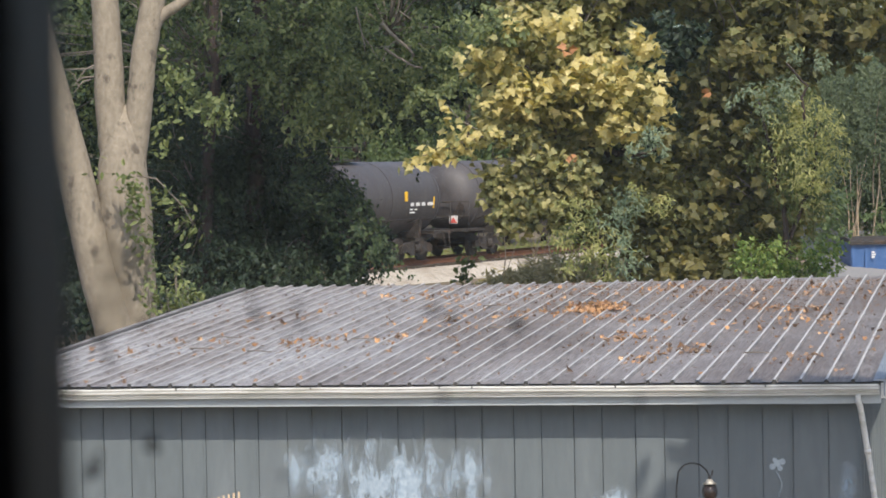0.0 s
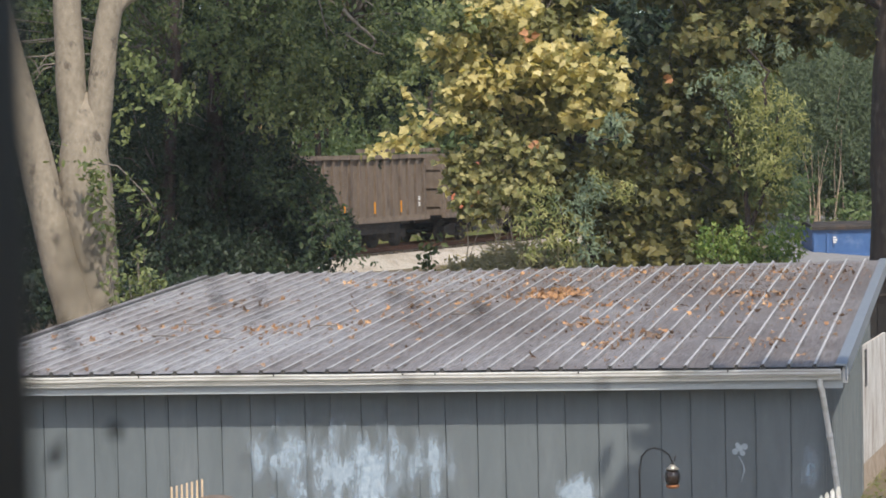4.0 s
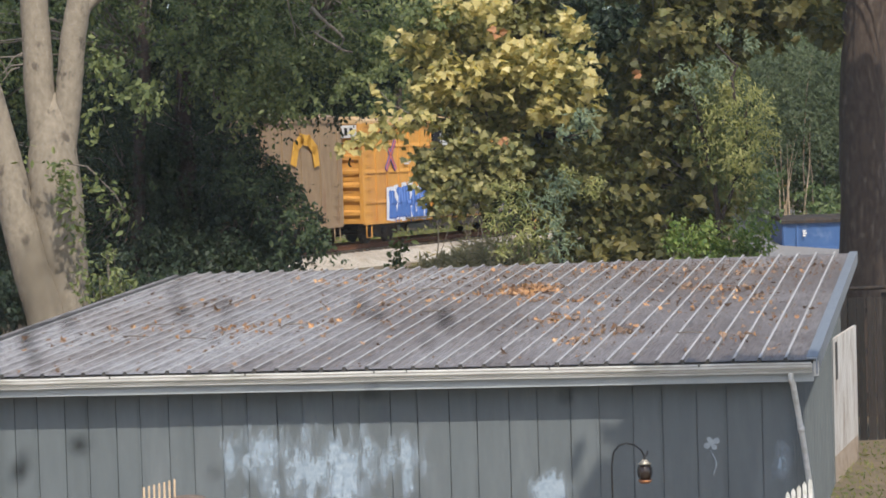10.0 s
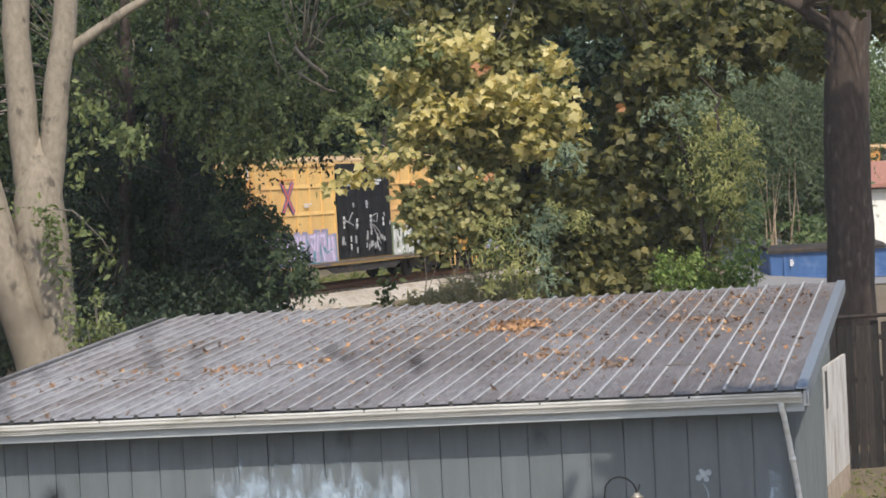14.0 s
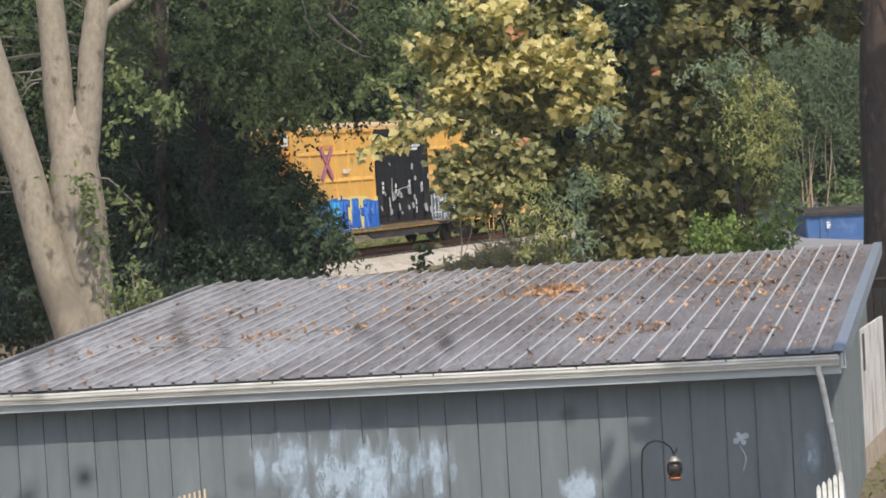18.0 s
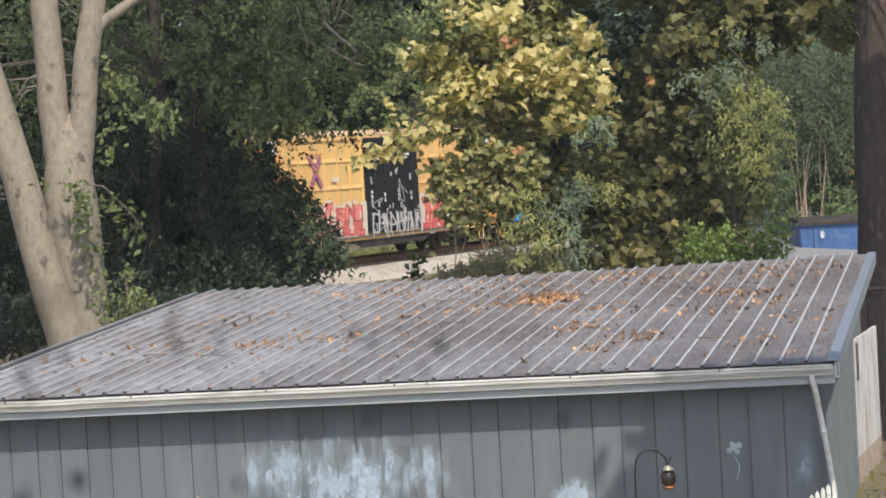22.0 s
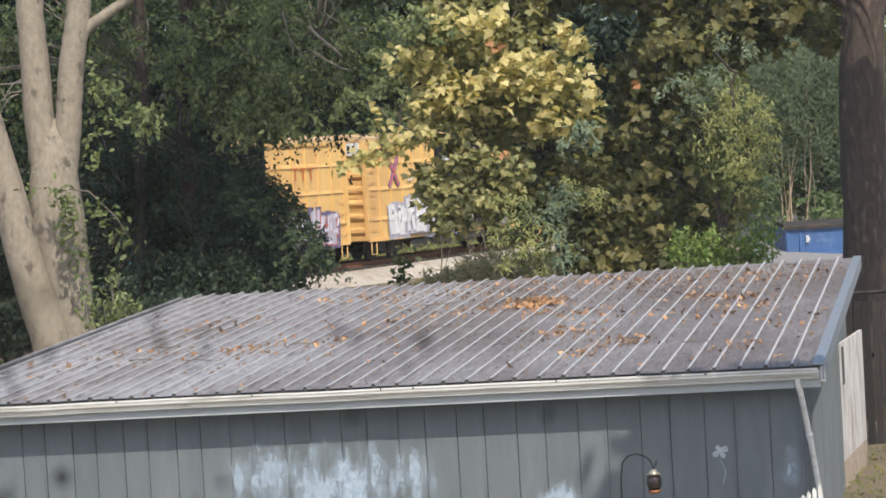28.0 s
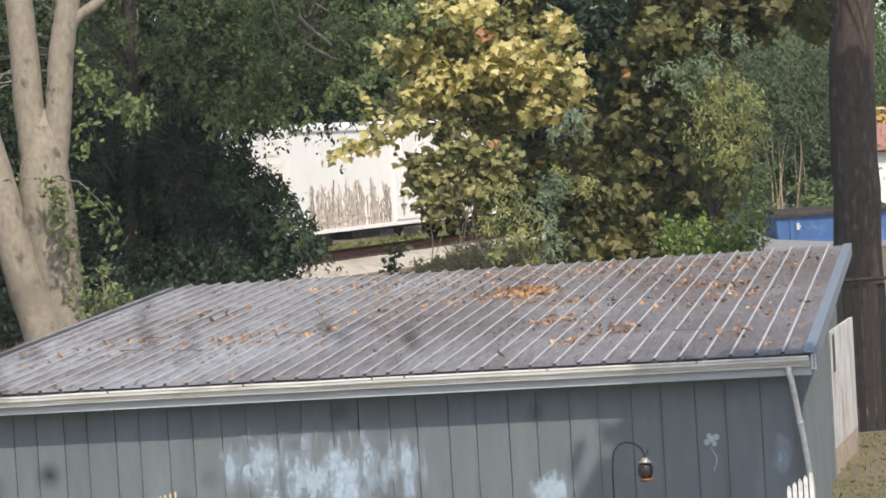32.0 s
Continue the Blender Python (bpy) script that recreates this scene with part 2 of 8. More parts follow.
M["yellow_deep"] = surface("deep_yellow_side", (0.50, 0.235, 0.045), (0.58, 0.30, 0.065), 3, 0.65, dirt=(0.42, 0.19, 0.06), dirt_scale=0.7, dirt_amount=(0.5, 0.75), bump=0.1, stretch=(1, 1, 0.3), jitter=0.05)
M["roofcar"] = surface("sun_bleached_car_roof", (0.40, 0.27, 0.13), (0.52, 0.37, 0.19), 3, 0.7)
M["doorblack"] = surface("black_car_door", (0.010, 0.010, 0.011), (0.020, 0.019, 0.021), 4, 0.7, spec=0.2, dirt=(0.055, 0.048, 0.045), dirt_scale=1.0, bump=0.1)
M["steel"] = surface("grimy_underframe", (0.018, 0.015, 0.014), (0.05, 0.042, 0.037), 8, 0.8, 0.2, dirt=(0.09, 0.055, 0.035), bump=0.3)
M["white"] = surface("white_stencil", (0.50, 0.50, 0.49), (0.66, 0.66, 0.64), 10, 0.6)
M["pewter"] = surface("pale_pewter", (0.34, 0.30, 0.24), (0.50, 0.46, 0.38), 14, 0.4, 0.6, bump=0.1)
M["red"] = surface("red_paint", (0.50, 0.06, 0.05), (0.58, 0.09, 0.07), 8, 0.6)
M["blue"] = surface("blue_paint", (0.07, 0.12, 0.33), (0.10, 0.16, 0.40), 8, 0.6)
M["reefer"] = surface("white_reefer_side", (0.70, 0.68, 0.64), (0.80, 0.78, 0.735), 3, 0.55, dirt=(0.58, 0.49, 0.38), dirt_scale=0.9, dirt_amount=(0.58, 0.80), bump=0.05, stretch=(1.6, 1, 0.6))
M["tank_grey"] = surface("matt_grey_black_tank", (0.045, 0.041, 0.043), (0.075, 0.067, 0.068), 3, 0.6, dirt=(0.11, 0.097, 0.092), dirt_scale=0.8, bump=0.1, stretch=(2, 1, 0.6))
M["tank_black"] = surface("glossy_black_tank", (0.012, 0.013, 0.015), (0.022, 0.022, 0.025), 3, 0.32, bump=0.03, spec=0.35)
M["rustcar"] = surface("rusty_brown_side", (0.10, 0.076, 0.056), (0.17, 0.13, 0.10), 4, 0.85, dirt=(0.055, 0.04, 0.032), dirt_scale=1.1, bump=0.3, stretch=(2, 1, 0.5), jitter=0.06)
M["brownbox"] = surface("brown_boxcar_side", (0.20, 0.135, 0.08), (0.28, 0.20, 0.12), 3, 0.75, dirt=(0.20, 0.10, 0.06), dirt_scale=0.9, bump=0.1, stretch=(2, 1, 0.4))
M["bluedoor"] = surface("blue_plug_door", (0.040, 0.062, 0.105), (0.062, 0.088, 0.14), 4, 0.6, dirt=(0.11, 0.12, 0.14), dirt_scale=1.0)
M["orange"] = surface("orange_patch", (0.55, 0.15, 0.07), (0.66, 0.22, 0.11), 4, 0.7, dirt=(0.25, 0.12, 0.08), dirt_scale=1.2)
M["dumpster"] = surface("blue_dumpster_steel", (0.032, 0.084, 0.215), (0.050, 0.115, 0.27), 3, 0.5, dirt=(0.16, 0.22, 0.36), dirt_scale=0.9)
M["room"] = surface("dark_window_frame", (0.006, 0.005, 0.005), (0.012, 0.011, 0.011), 8, 0.7)
M["plaster"] = surface("room_plaster", (0.5, 0.48, 0.45), (0.6, 0.58, 0.55), 5, 0.9)
M["siding"] = surface("pale_house_siding", (0.62, 0.60, 0.56), (0.72, 0.70, 0.66), 3, 0.7)
M["asphalt"] = surface("asphalt", (0.16, 0.155, 0.15), (0.24, 0.235, 0.23), 10, 0.95, bump=0.4)


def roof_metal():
    """Galvanised sheet with a bronze-brown weathering film, blue-grey where it is bare; rain streaks follow the ribs.
    Window glare is put into the colour as a paler left end.
    """
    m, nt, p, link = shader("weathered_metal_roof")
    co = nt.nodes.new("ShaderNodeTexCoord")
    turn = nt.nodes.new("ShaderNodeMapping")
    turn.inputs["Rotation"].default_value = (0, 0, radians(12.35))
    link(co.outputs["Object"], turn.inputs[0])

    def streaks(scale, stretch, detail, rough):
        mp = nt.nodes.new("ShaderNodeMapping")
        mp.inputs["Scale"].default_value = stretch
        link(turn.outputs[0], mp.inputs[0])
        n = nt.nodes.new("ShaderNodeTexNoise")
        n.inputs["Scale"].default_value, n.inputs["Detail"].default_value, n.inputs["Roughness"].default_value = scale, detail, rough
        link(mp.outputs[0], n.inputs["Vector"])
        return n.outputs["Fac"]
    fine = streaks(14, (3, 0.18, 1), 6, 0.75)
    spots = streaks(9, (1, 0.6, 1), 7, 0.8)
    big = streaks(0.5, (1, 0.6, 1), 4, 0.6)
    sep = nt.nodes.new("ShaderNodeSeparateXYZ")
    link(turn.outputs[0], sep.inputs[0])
    mr = nt.nodes.new("ShaderNodeMapRange")                     # paler to the left: window glare put into the colour
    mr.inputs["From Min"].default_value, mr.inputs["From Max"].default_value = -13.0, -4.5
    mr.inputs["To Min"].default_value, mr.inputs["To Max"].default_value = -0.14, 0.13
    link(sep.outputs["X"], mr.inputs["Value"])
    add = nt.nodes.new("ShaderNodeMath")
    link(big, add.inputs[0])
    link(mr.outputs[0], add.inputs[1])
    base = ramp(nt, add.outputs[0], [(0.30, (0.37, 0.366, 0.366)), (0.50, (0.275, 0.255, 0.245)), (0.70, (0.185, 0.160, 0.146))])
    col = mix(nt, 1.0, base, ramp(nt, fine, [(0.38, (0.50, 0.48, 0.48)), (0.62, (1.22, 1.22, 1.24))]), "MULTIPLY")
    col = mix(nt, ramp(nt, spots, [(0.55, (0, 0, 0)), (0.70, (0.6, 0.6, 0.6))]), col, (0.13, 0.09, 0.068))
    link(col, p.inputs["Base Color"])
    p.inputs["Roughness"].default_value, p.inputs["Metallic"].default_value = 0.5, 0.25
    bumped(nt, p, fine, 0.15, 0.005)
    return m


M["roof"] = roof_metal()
# Lighter metal for the rib crests: the sun's highlight put into the colour.
M["ribtop"] = surface("rib_highlight", (0.38, 0.375, 0.365), (0.515, 0.505, 0.49), 9, 0.5, 0.2, bump=0.1, stretch=(2, 0.4, 1))


# ---- mesh helpers ----
def box(bm, c, s, taper=1.0):
    """A box with its centre c and its sizes s; taper narrows the top."""
    x, y, z = c
    a, b, h = s[0] / 2, s[1] / 2, s[2] / 2
    v = [bm.verts.new((x + i * a * k, y + j * b * k, z + q)) for q, k in ((-h, 1.0), (h, taper)) for i, j in ((-1, -1), (1, -1), (1, 1), (-1, 1))]
    for f in ((3, 2, 1, 0), (4, 5, 6, 7), (0, 1, 5, 4), (1, 2, 6, 5), (2, 3, 7, 6), (3, 0, 4, 7)):
        bm.faces.new([v[k] for k in f])
    return v


def soft_box(bm, c, s, r=0.01):
    """A box whose edges are cut off by r."""
    b2 = bmesh.new()
    box(b2, c, s)
    bmesh.ops.bevel(b2, geom=list(b2.edges), offset=r, segments=1, affect="EDGES")
    me = bpy.data.meshes.new("t")
    b2.to_mesh(me)
    b2.free()
    bm.from_mesh(me)
    bpy.data.meshes.remove(me)


def tube(bm, pts, radii, seg=8, caps=True):
    """A round tube along points."""
    pts = [Vector(p) for p in pts]
    if isinstance(radii, (int, float)):
        radii = [radii] * len(pts)
    rings = []
    side = None
    for k, p in enumerate(pts):
        d = (pts[min(k + 1, len(pts) - 1)] - pts[max(k - 1, 0)]).normalized()
        if side is None:
            side = d.orthogonal().normalized()
        side = (side - d * side.dot(d)).normalized()
        up = d.cross(side)
        rings.append([bm.verts.new(p + (side * math.cos(a) + up * math.sin(a)) * radii[k]) for a in (2 * math.pi * i / seg for i in range(seg))])
    for r0, r1 in zip(rings, rings[1:]):
        for i in range(seg):
            f = bm.faces.new((r0[i], r0[(i + 1) % seg], r1[(i + 1) % seg], r1[i]))
            f.smooth = True
    if caps:
        bm.faces.new(rings[0][::-1])
        bm.faces.new(rings[-1])
    return rings


def extruded(bm, outline, axis, lo, hi):
    """A prism: the outline (pairs) in the plane across axis, from lo to hi along it."""
    def put(p, k):
        return {"x": (k, p[0], p[1]), "y": (p[0], k, p[1]), "z": (p[0], p[1], k)}[axis]
    a = [bm.verts.new(put(p, lo)) for p in outline]
    b = [bm.verts.new(put(p, hi)) for p in outline]
    n = len(outline)
    for i in range(n):
        bm.faces.new((a[i], a[(i + 1) % n], b[(i + 1) % n], b[i]))
    bm.faces.new(a[::-1])
    bm.faces.new(b)


def finish(bm, name, material):
    bmesh.ops.recalc_face_normals(bm, faces=bm.faces[:])
    me = bpy.data.meshes.new(name)
    bm.to_mesh(me)
    bm.free()
    for m in (material if isinstance(material, (list, tuple)) else [material]):
        me.materials.append(m)
    return me


def part(name, bm, material, parent=None, label=""):
    ob = new(name, finish(bm, name, material))
    ob.parent = parent
    if label:
        ob["label"] = label
    return ob


def put(name, me, parent, m=None):
    """Another object on a shared mesh."""
    ob = new(name, me)
    ob.parent = parent
    if m is not None:
        ob.matrix_basis = m
    return ob


def thing(name, m, label, category, group="", kind=""):
    ob = new(name)
    ob.matrix_basis = m
    return tagged(ob, label, category, group, kind)


# ---- the track's line ----
THETA = 63.6
TD = Vector((math.cos(radians(THETA)), math.sin(radians(THETA)), 0))     # the way the train runs
TL = Vector((-TD.y, TD.x, 0))                                          # to the left of it
TRACK = Vector((-2.99, 85.25, 0)) + TL * 1.45                            # a point of the centre line
RAIL_Z = 1.85


def on_track(s, off=0.0, z=0.0):
    p = TRACK + TD * s + TL * off
    return Vector((p.x, p.y, z))


def smooth(a, b, x):
    k = min(1.0, max(0.0, (x - a) / (b - a)))
    return k * k * (3 - 2 * k)


def ground_z(x, y):
    d = (Vector((x, y, 0)) - TRACK).dot(TL)
    z = -0.3 + 0.12 * noise.noise((x * 0.07, y * 0.07, 0.3))
    z += 1.45 * smooth(-16, -3.5, d)      # the low embankment and the land behind it
    z += 1.0 * smooth(8, 13, x) * smooth(68, 85, y)
    z += 26 * smooth(25, 140, d)                                 # wooded rise behind the line
    return z


def ground():
    xs = [-2500, -900, -400, -220] + [-140 + 4 * k for k in range(71)] + [220, 400, 900, 2500]
    ys = [-2500, -900, -300, -120] + [-60 + 4 * k for k in range(66)] + [260, 400, 900, 2500]
    bm = bmesh.new()
    g = [[bm.verts.new((x, y, ground_z(x, y))) for x in xs] for y in ys]
    for j in range(len(ys) - 1):
        for i in range(len(xs) - 1):
            bm.faces.new((g[j][i], g[j][i + 1], g[j + 1][i + 1], g[j + 1][i])).smooth = True
    tagged(part("ground", bm, M["grass"]), "rough grass and bare soil yard running up to the railway bank", "ground", kind="structure")


def track():
    # ballast bed
    bm = bmesh.new()
    prof = ((-6.2, -0.55), (-4.6, 0.22), (-3.2, 0.90), (-2.0, 1.50), (-1.5, 1.60), (1.5, 1.60), (2.1, 1.5), (3.6, 0.95), (5.0, 0.6))
    cross = []
    for (o0, h0), (o1, h1) in zip(prof, prof[1:]):
        m = max(1, int((o1 - o0) / 0.28)) if o1 < 0 else 2
        cross += [(o0 + (o1 - o0) * q / m, h0 + (h1 - h0) * q / m) for q in range(m)]
    cross.append(prof[-1])
    stations = [-460 + 10 * k for k in range(43)] + [-28 + 0.35 * k for k in range(172)] + [34 + 9 * k for k in range(35)]
    rows = []
    for s in stations:
        row = []
        for off, z in cross:
            w = 0.30 * noise.noise((s * 0.35, off * 0.8, 1.0))
            lump = 0.09 * noise.noise((s * 1.7, off * 1.7, 4.0)) + 0.07 * noise.noise((s * 4.0, off * 4.0, 9.0))
            if abs(off) < 1.6:
                w, lump = 0.0, lump * 0.2
            row.append(bm.verts.new(on_track(s, off + w, z + 0.3 * w + lump)))
        rows.append(row)
    for a, b in zip(rows, rows[1:]):
        for i in range(len(a) - 1):
            bm.faces.new((a[i], b[i], b[i + 1], a[i + 1]))
    tagged(part("ballast", bm, M["ballast"]), "pale crushed-stone ballast bank under the railway", "ballast", kind="structure")
    rail_profile = [(-0.07, 0.0), (0.07, 0.0), (0.07, 0.025), (0.012, 0.04), (0.012, 0.13), (0.036, 0.14), (0.036, 0.17), (-0.036, 0.17), (-0.036, 0.14), (-0.012, 0.13), (-0.012, 0.04), (-0.07, 0.025)]
    for side in (-1, 1):
        bm = bmesh.new()
        extruded(bm, [(p[0] + side * 0.7525, p[1] + RAIL_Z - 0.17) for p in rail_profile], "x", -460, 340)
        ob = part("rail", bm, M["rail"])
        ob.matrix_basis = Matrix.Translation(TRACK) @ pose(0, 0, 0, 0, 0, THETA)
        tagged(ob, "rust-brown steel rail on timber ties", "rail", "rails of the track", "structure")
    bm = bmesh.new()
    for k in range(420):
        box(bm, (-90 + k * 0.533, random.uniform(-0.04, 0.04), RAIL_Z - 0.265), (0.23, 2.6, 0.18))
    ob = part("ties", bm, M["tie"])
    ob.matrix_basis = Matrix.Translation(TRACK) @ pose(0, 0, 0, 0, 0, THETA)
    tagged(ob, "dark creosoted timber ties bedded in ballast", "railway ties", kind="stuff")


ground()
track()

# ---- the shed ----
CORNER = Vector((4.39, 28.0, 0))                 # the low front corner of its roof, on the right
ALONG = Vector((-0.9946, 0.104, 0))               # along the eave
UPROOF = Vector((0.214, 0.977, 0))                # up the roof
EAVE_Z, PITCH = 2.56, 0.0546
WIDE, DEEP = 11.62, 12.28
FLOOR_Z = -0.32


def S(a, b, z=0.0):
    """Shed space: a along the eave from the right corner, b back from it, z in the world."""
    p = CORNER + ALONG * a + UPROOF * b
    return Vector((p.x, p.y, z))


def ridge_at(a):
    """How far back the roof reaches: the ridge is bent to fit the camera's view."""
    return DEEP - min(0.69, 0.1 * max(0.0, a))


def R(a, b, up=0.0):
    """A point over the roof's plane."""
    return S(a, b, EAVE_Z + PITCH * b + up)


def prism(bm, ring_a, ring_b):
    a = [bm.verts.new(p) for p in ring_a]
    b = [bm.verts.new(p) for p in ring_b]
    n = len(a)
    for i in range(n):
        bm.faces.new((a[i], a[(i + 1) % n], b[(i + 1) % n], b[i]))
    bm.faces.new(a[::-1])
    bm.faces.new(b)


def slab(bm, a0, a1, b0, b1, zlo, zhi):
    """A block in shed space."""
    prism(bm, [S(a0, b0, zlo), S(a1, b0, zlo), S(a1, b1, zlo), S(a0, b1, zlo)], [S(a0, b0, zhi), S(a1, b0, zhi), S(a1, b1, zhi), S(a0, b1, zhi)])


def shed():
    shed_ob = thing("shed", Matrix(), "long grey metal-roofed shed with leaf-strewn roof and white gutter", "shed")
    wall_top = EAVE_Z - 0.06
    # front wall: flat backing with raised boards and narrow joints
    bm = bmesh.new()
    slab(bm, 0.27, WIDE - 0.25, 0.40, 0.52, FLOOR_Z, wall_top)
    wall = part("front_wall", bm, M["wall"], shed_ob)
    k = 0
    a = 0.27
    while a < WIDE - 0.3:
        pitch = (0.39 if k == 0 else (0.43, 0.372)[(k - 1) % 2] - 0.003 * k)      # wide and narrow boards in turn
        wdt = min(pitch, WIDE - 0.25 - a)
        bm = bmesh.new()
        jig = random.uniform(-0.004, 0.004)
        slab(bm, a + 0.007, a + wdt - 0.007, 0.375 + jig, 0.398, FLOOR_Z, wall_top - 0.004)
        part("board", bm, M["wall"], wall)
        if k % 2 == 0:
            bm = bmesh.new()
            slab(bm, a + 0.03, a + 0.042, 0.367 + jig, 0.374 + jig, FLOOR_Z, wall_top - 0.02)
            part("batten", bm, M["wall"], wall)
        a += pitch
        k += 1
    # side wall of vertical ribbed sheet, seen at a glancing angle
    bm = bmesh.new()
    top = [S(0.30, 0.41, wall_top), S(0.30, DEEP - 0.2, EAVE_Z + PITCH * DEEP - 0.08), S(0.42, DEEP - 0.2, EAVE_Z + PITCH * DEEP - 0.08), S(0.42, 0.41, wall_top)]
    prism(bm, [Vector((p.x, p.y, FLOOR_Z)) for p in top], top)
    side = part("side_wall", bm, M["wall"], shed_ob)
    for q in range(30):
        b = 0.42 + q * 0.39
        bm = bmesh.new()
        slab(bm, 0.240, 0.297, b, b + 0.07, FLOOR_Z, EAVE_Z + PITCH * b - 0.10)
        part("batten", bm, M["wall"], side)
    bm = bmesh.new()
    slab(bm, WIDE - 0.38, WIDE - 0.26, 0.53, DEEP - 1.0, FLOOR_Z, wall_top)
    part("far_wall", bm, M["wall"], shed_ob)
    bm = bmesh.new()
    slab(bm, 0.43, WIDE - 0.39, DEEP - 1.1, DEEP - 0.98, FLOOR_Z, EAVE_Z + PITCH * (DEEP - 1.1) - 0.10)
    part("back_wall", bm, M["wall"], shed_ob)
    # white door on the side, angled out of the wall to fit the camera's view
    def leaf(bm, b0, b1, z0, z1, out, thick):
        ring = [S(0.25 - 0.088 * (b - 9.0) - o, b) for b, o in ((b0, out), (b1, out), (b1, out - thick), (b0, out - thick))]
        prism(bm, [Vector((p.x, p.y, z0)) for p in ring], [Vector((p.x, p.y, z1)) for p in ring])
    bm = bmesh.new()
    leaf(bm, 9.0, 11.95, FLOOR_Z + 0.02, 2.02, 0.0, 0.05)
    d = part("side_door", bm, M["doorwhite"], shed_ob, "worn white-painted side door, rust-stained at the foot")
    bm = bmesh.new()
    leaf(bm, 9.05, 11.9, FLOOR_Z + 0.03, 0.16, 0.006, 0.005)
    part("stained_foot", bm, M["ruststain"], d, "rust-stained foot of the door")
    # flat dark strip in place of the slit; its shade is only colour
    bm = bmesh.new()
    leaf(bm, 9.35, 9.6, 1.35, 1.95, 0.006, 0.005)
    part("dark_slot", bm, M["drip"], d, "dark strip standing for the slit near the door's edge")
    # roof deck and its sheets
    bm = bmesh.new()
    ring = [R(0.03, 0.05, -0.09), R(WIDE - 0.03, 0.05, -0.09), R(WIDE - 0.03, ridge_at(WIDE) - 0.05, -0.09), R(6.9, ridge_at(6.9) - 0.05, -0.09), R(0.03, DEEP - 0.05, -0.09)]
    prism(bm, ring, [p + Vector((0, 0, 0.075)) for p in ring])
    roof = part("roof", bm, M["drip"], shed_ob, "ribbed galvanised roof, brown-stained and strewn with leaves")
    ribs = 40

    def rib_at(r):
        """Place of a rib's crest along the eave; spacing narrows towards the far end to fit the camera's view."""
        return 0.33 + 0.3135 * r - 0.00085 * r * r
    for sheet in range(0, ribs, 3):
        bm = bmesh.new()
        prof = []
        last = min(sheet + 3, ribs)
        for r in range(sheet, last):
            a, e = (0.09 if r == 0 else rib_at(r - 1) + 0.030), min(rib_at(r), WIDE - 0.04)
            prof += [(a, 0.0), (e - 0.030, 0.0), (e - 0.017, 0.036), (e + 0.015, 0.036), (e + 0.030, 0.0)]
        nb = 8
        rows = []
        for j in range(nb + 1):
            f = j / nb
            rows.append([bm.verts.new(R(a, -0.05 + (ridge_at(a) + 0.05) * f, h + 0.004 + 0.006 * noise.noise((a * 1.3, f * 6.0, 2)))) for a, h in prof])
        for r0, r1 in zip(rows, rows[1:]):
            for i in range(len(prof) - 1):
                f = bm.faces.new((r0[i], r0[i + 1], r1[i + 1], r1[i]))
                # crest and left flank take the painted highlight
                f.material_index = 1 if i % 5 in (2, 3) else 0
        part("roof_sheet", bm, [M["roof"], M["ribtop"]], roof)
        # closures: the dark ends of the ribs over the gutter
        for r in range(sheet, last):
            a = min(rib_at(r), WIDE - 0.04)
            bm = bmesh.new()
            prism(bm, [R(a - 0.03, -0.055, -0.03), R(a + 0.03, -0.055, -0.03), R(a + 0.016, -0.055, 0.028), R(a - 0.016, -0.055, 0.028)],
                  [R(a - 0.03, -0.02, -0.03), R(a + 0.03, -0.02, -0.03), R(a + 0.016, -0.02, 0.028), R(a - 0.016, -0.02, 0.028)])
            part("rib_closure", bm, M["drip"], roof)
    # rake trim on the right, flat cap and outer face
    for a0, a1, lo, hi in ((-0.035, 0.085, 0.012, 0.034), (-0.05, -0.034, -0.17, 0.034)):
        bm = bmesh.new()
        prism(bm, [R(a0, -0.05, lo), R(a1, -0.05, lo), R(a1, -0.05, hi), R(a0, -0.05, hi)], [R(a0, DEEP, lo), R(a1, DEEP, lo), R(a1, DEEP, hi), R(a0, DEEP, hi)])
        part("rake_trim", bm, M["rooftrim"], roof)
    bm = bmesh.new()
    prism(bm, [R(WIDE - 0.04, -0.05, -0.12), R(WIDE + 0.02, -0.05, -0.12), R(WIDE + 0.02, -0.05, 0.002), R(WIDE - 0.04, -0.05, 0.002)],
          [R(WIDE - 0.04, ridge_at(WIDE), -0.12), R(WIDE + 0.02, ridge_at(WIDE), -0.12), R(WIDE + 0.02, ridge_at(WIDE), 0.002), R(WIDE - 0.04, ridge_at(WIDE), 0.002)])
    part("rake_trim", bm, M["roof"], roof)
    # drip edge, gutter, fascia
    bm = bmesh.new()
    slab(bm, 0.0, WIDE, -0.03, 0.045, EAVE_Z - 0.045, EAVE_Z - 0.012)
    part("drip_edge", bm, M["drip"], shed_ob)
    bm = bmesh.new()
    prof = [(0.0, -0.155), (-0.075, -0.155), (-0.085, -0.115), (-0.11, -0.085), (-0.118, -0.035), (-0.118, -0.022), (-0.106, -0.022), (-0.100, -0.075), (-0.075, -0.10), (-0.065, -0.140), (-0.012, -0.140), (-0.012, -0.03), (0.0, -0.03)]

    def along_eave(bm, prof):
        """Sweeps a profile along the eave line, waved to fit the camera's view through uneven glass."""
        rings = []
        nseg = 64
        for j in range(nseg + 1):
            a = 0.02 + (WIDE - 0.04) * j / nseg
            wob = 0.007 * noise.noise((a * 0.9, 3.1, 0)) + 0.024 * smooth(7.0, 11.0, a) * noise.noise((a * 1.1, 7.7, 0)) - 0.02 * smooth(9.0, 11.6, a)
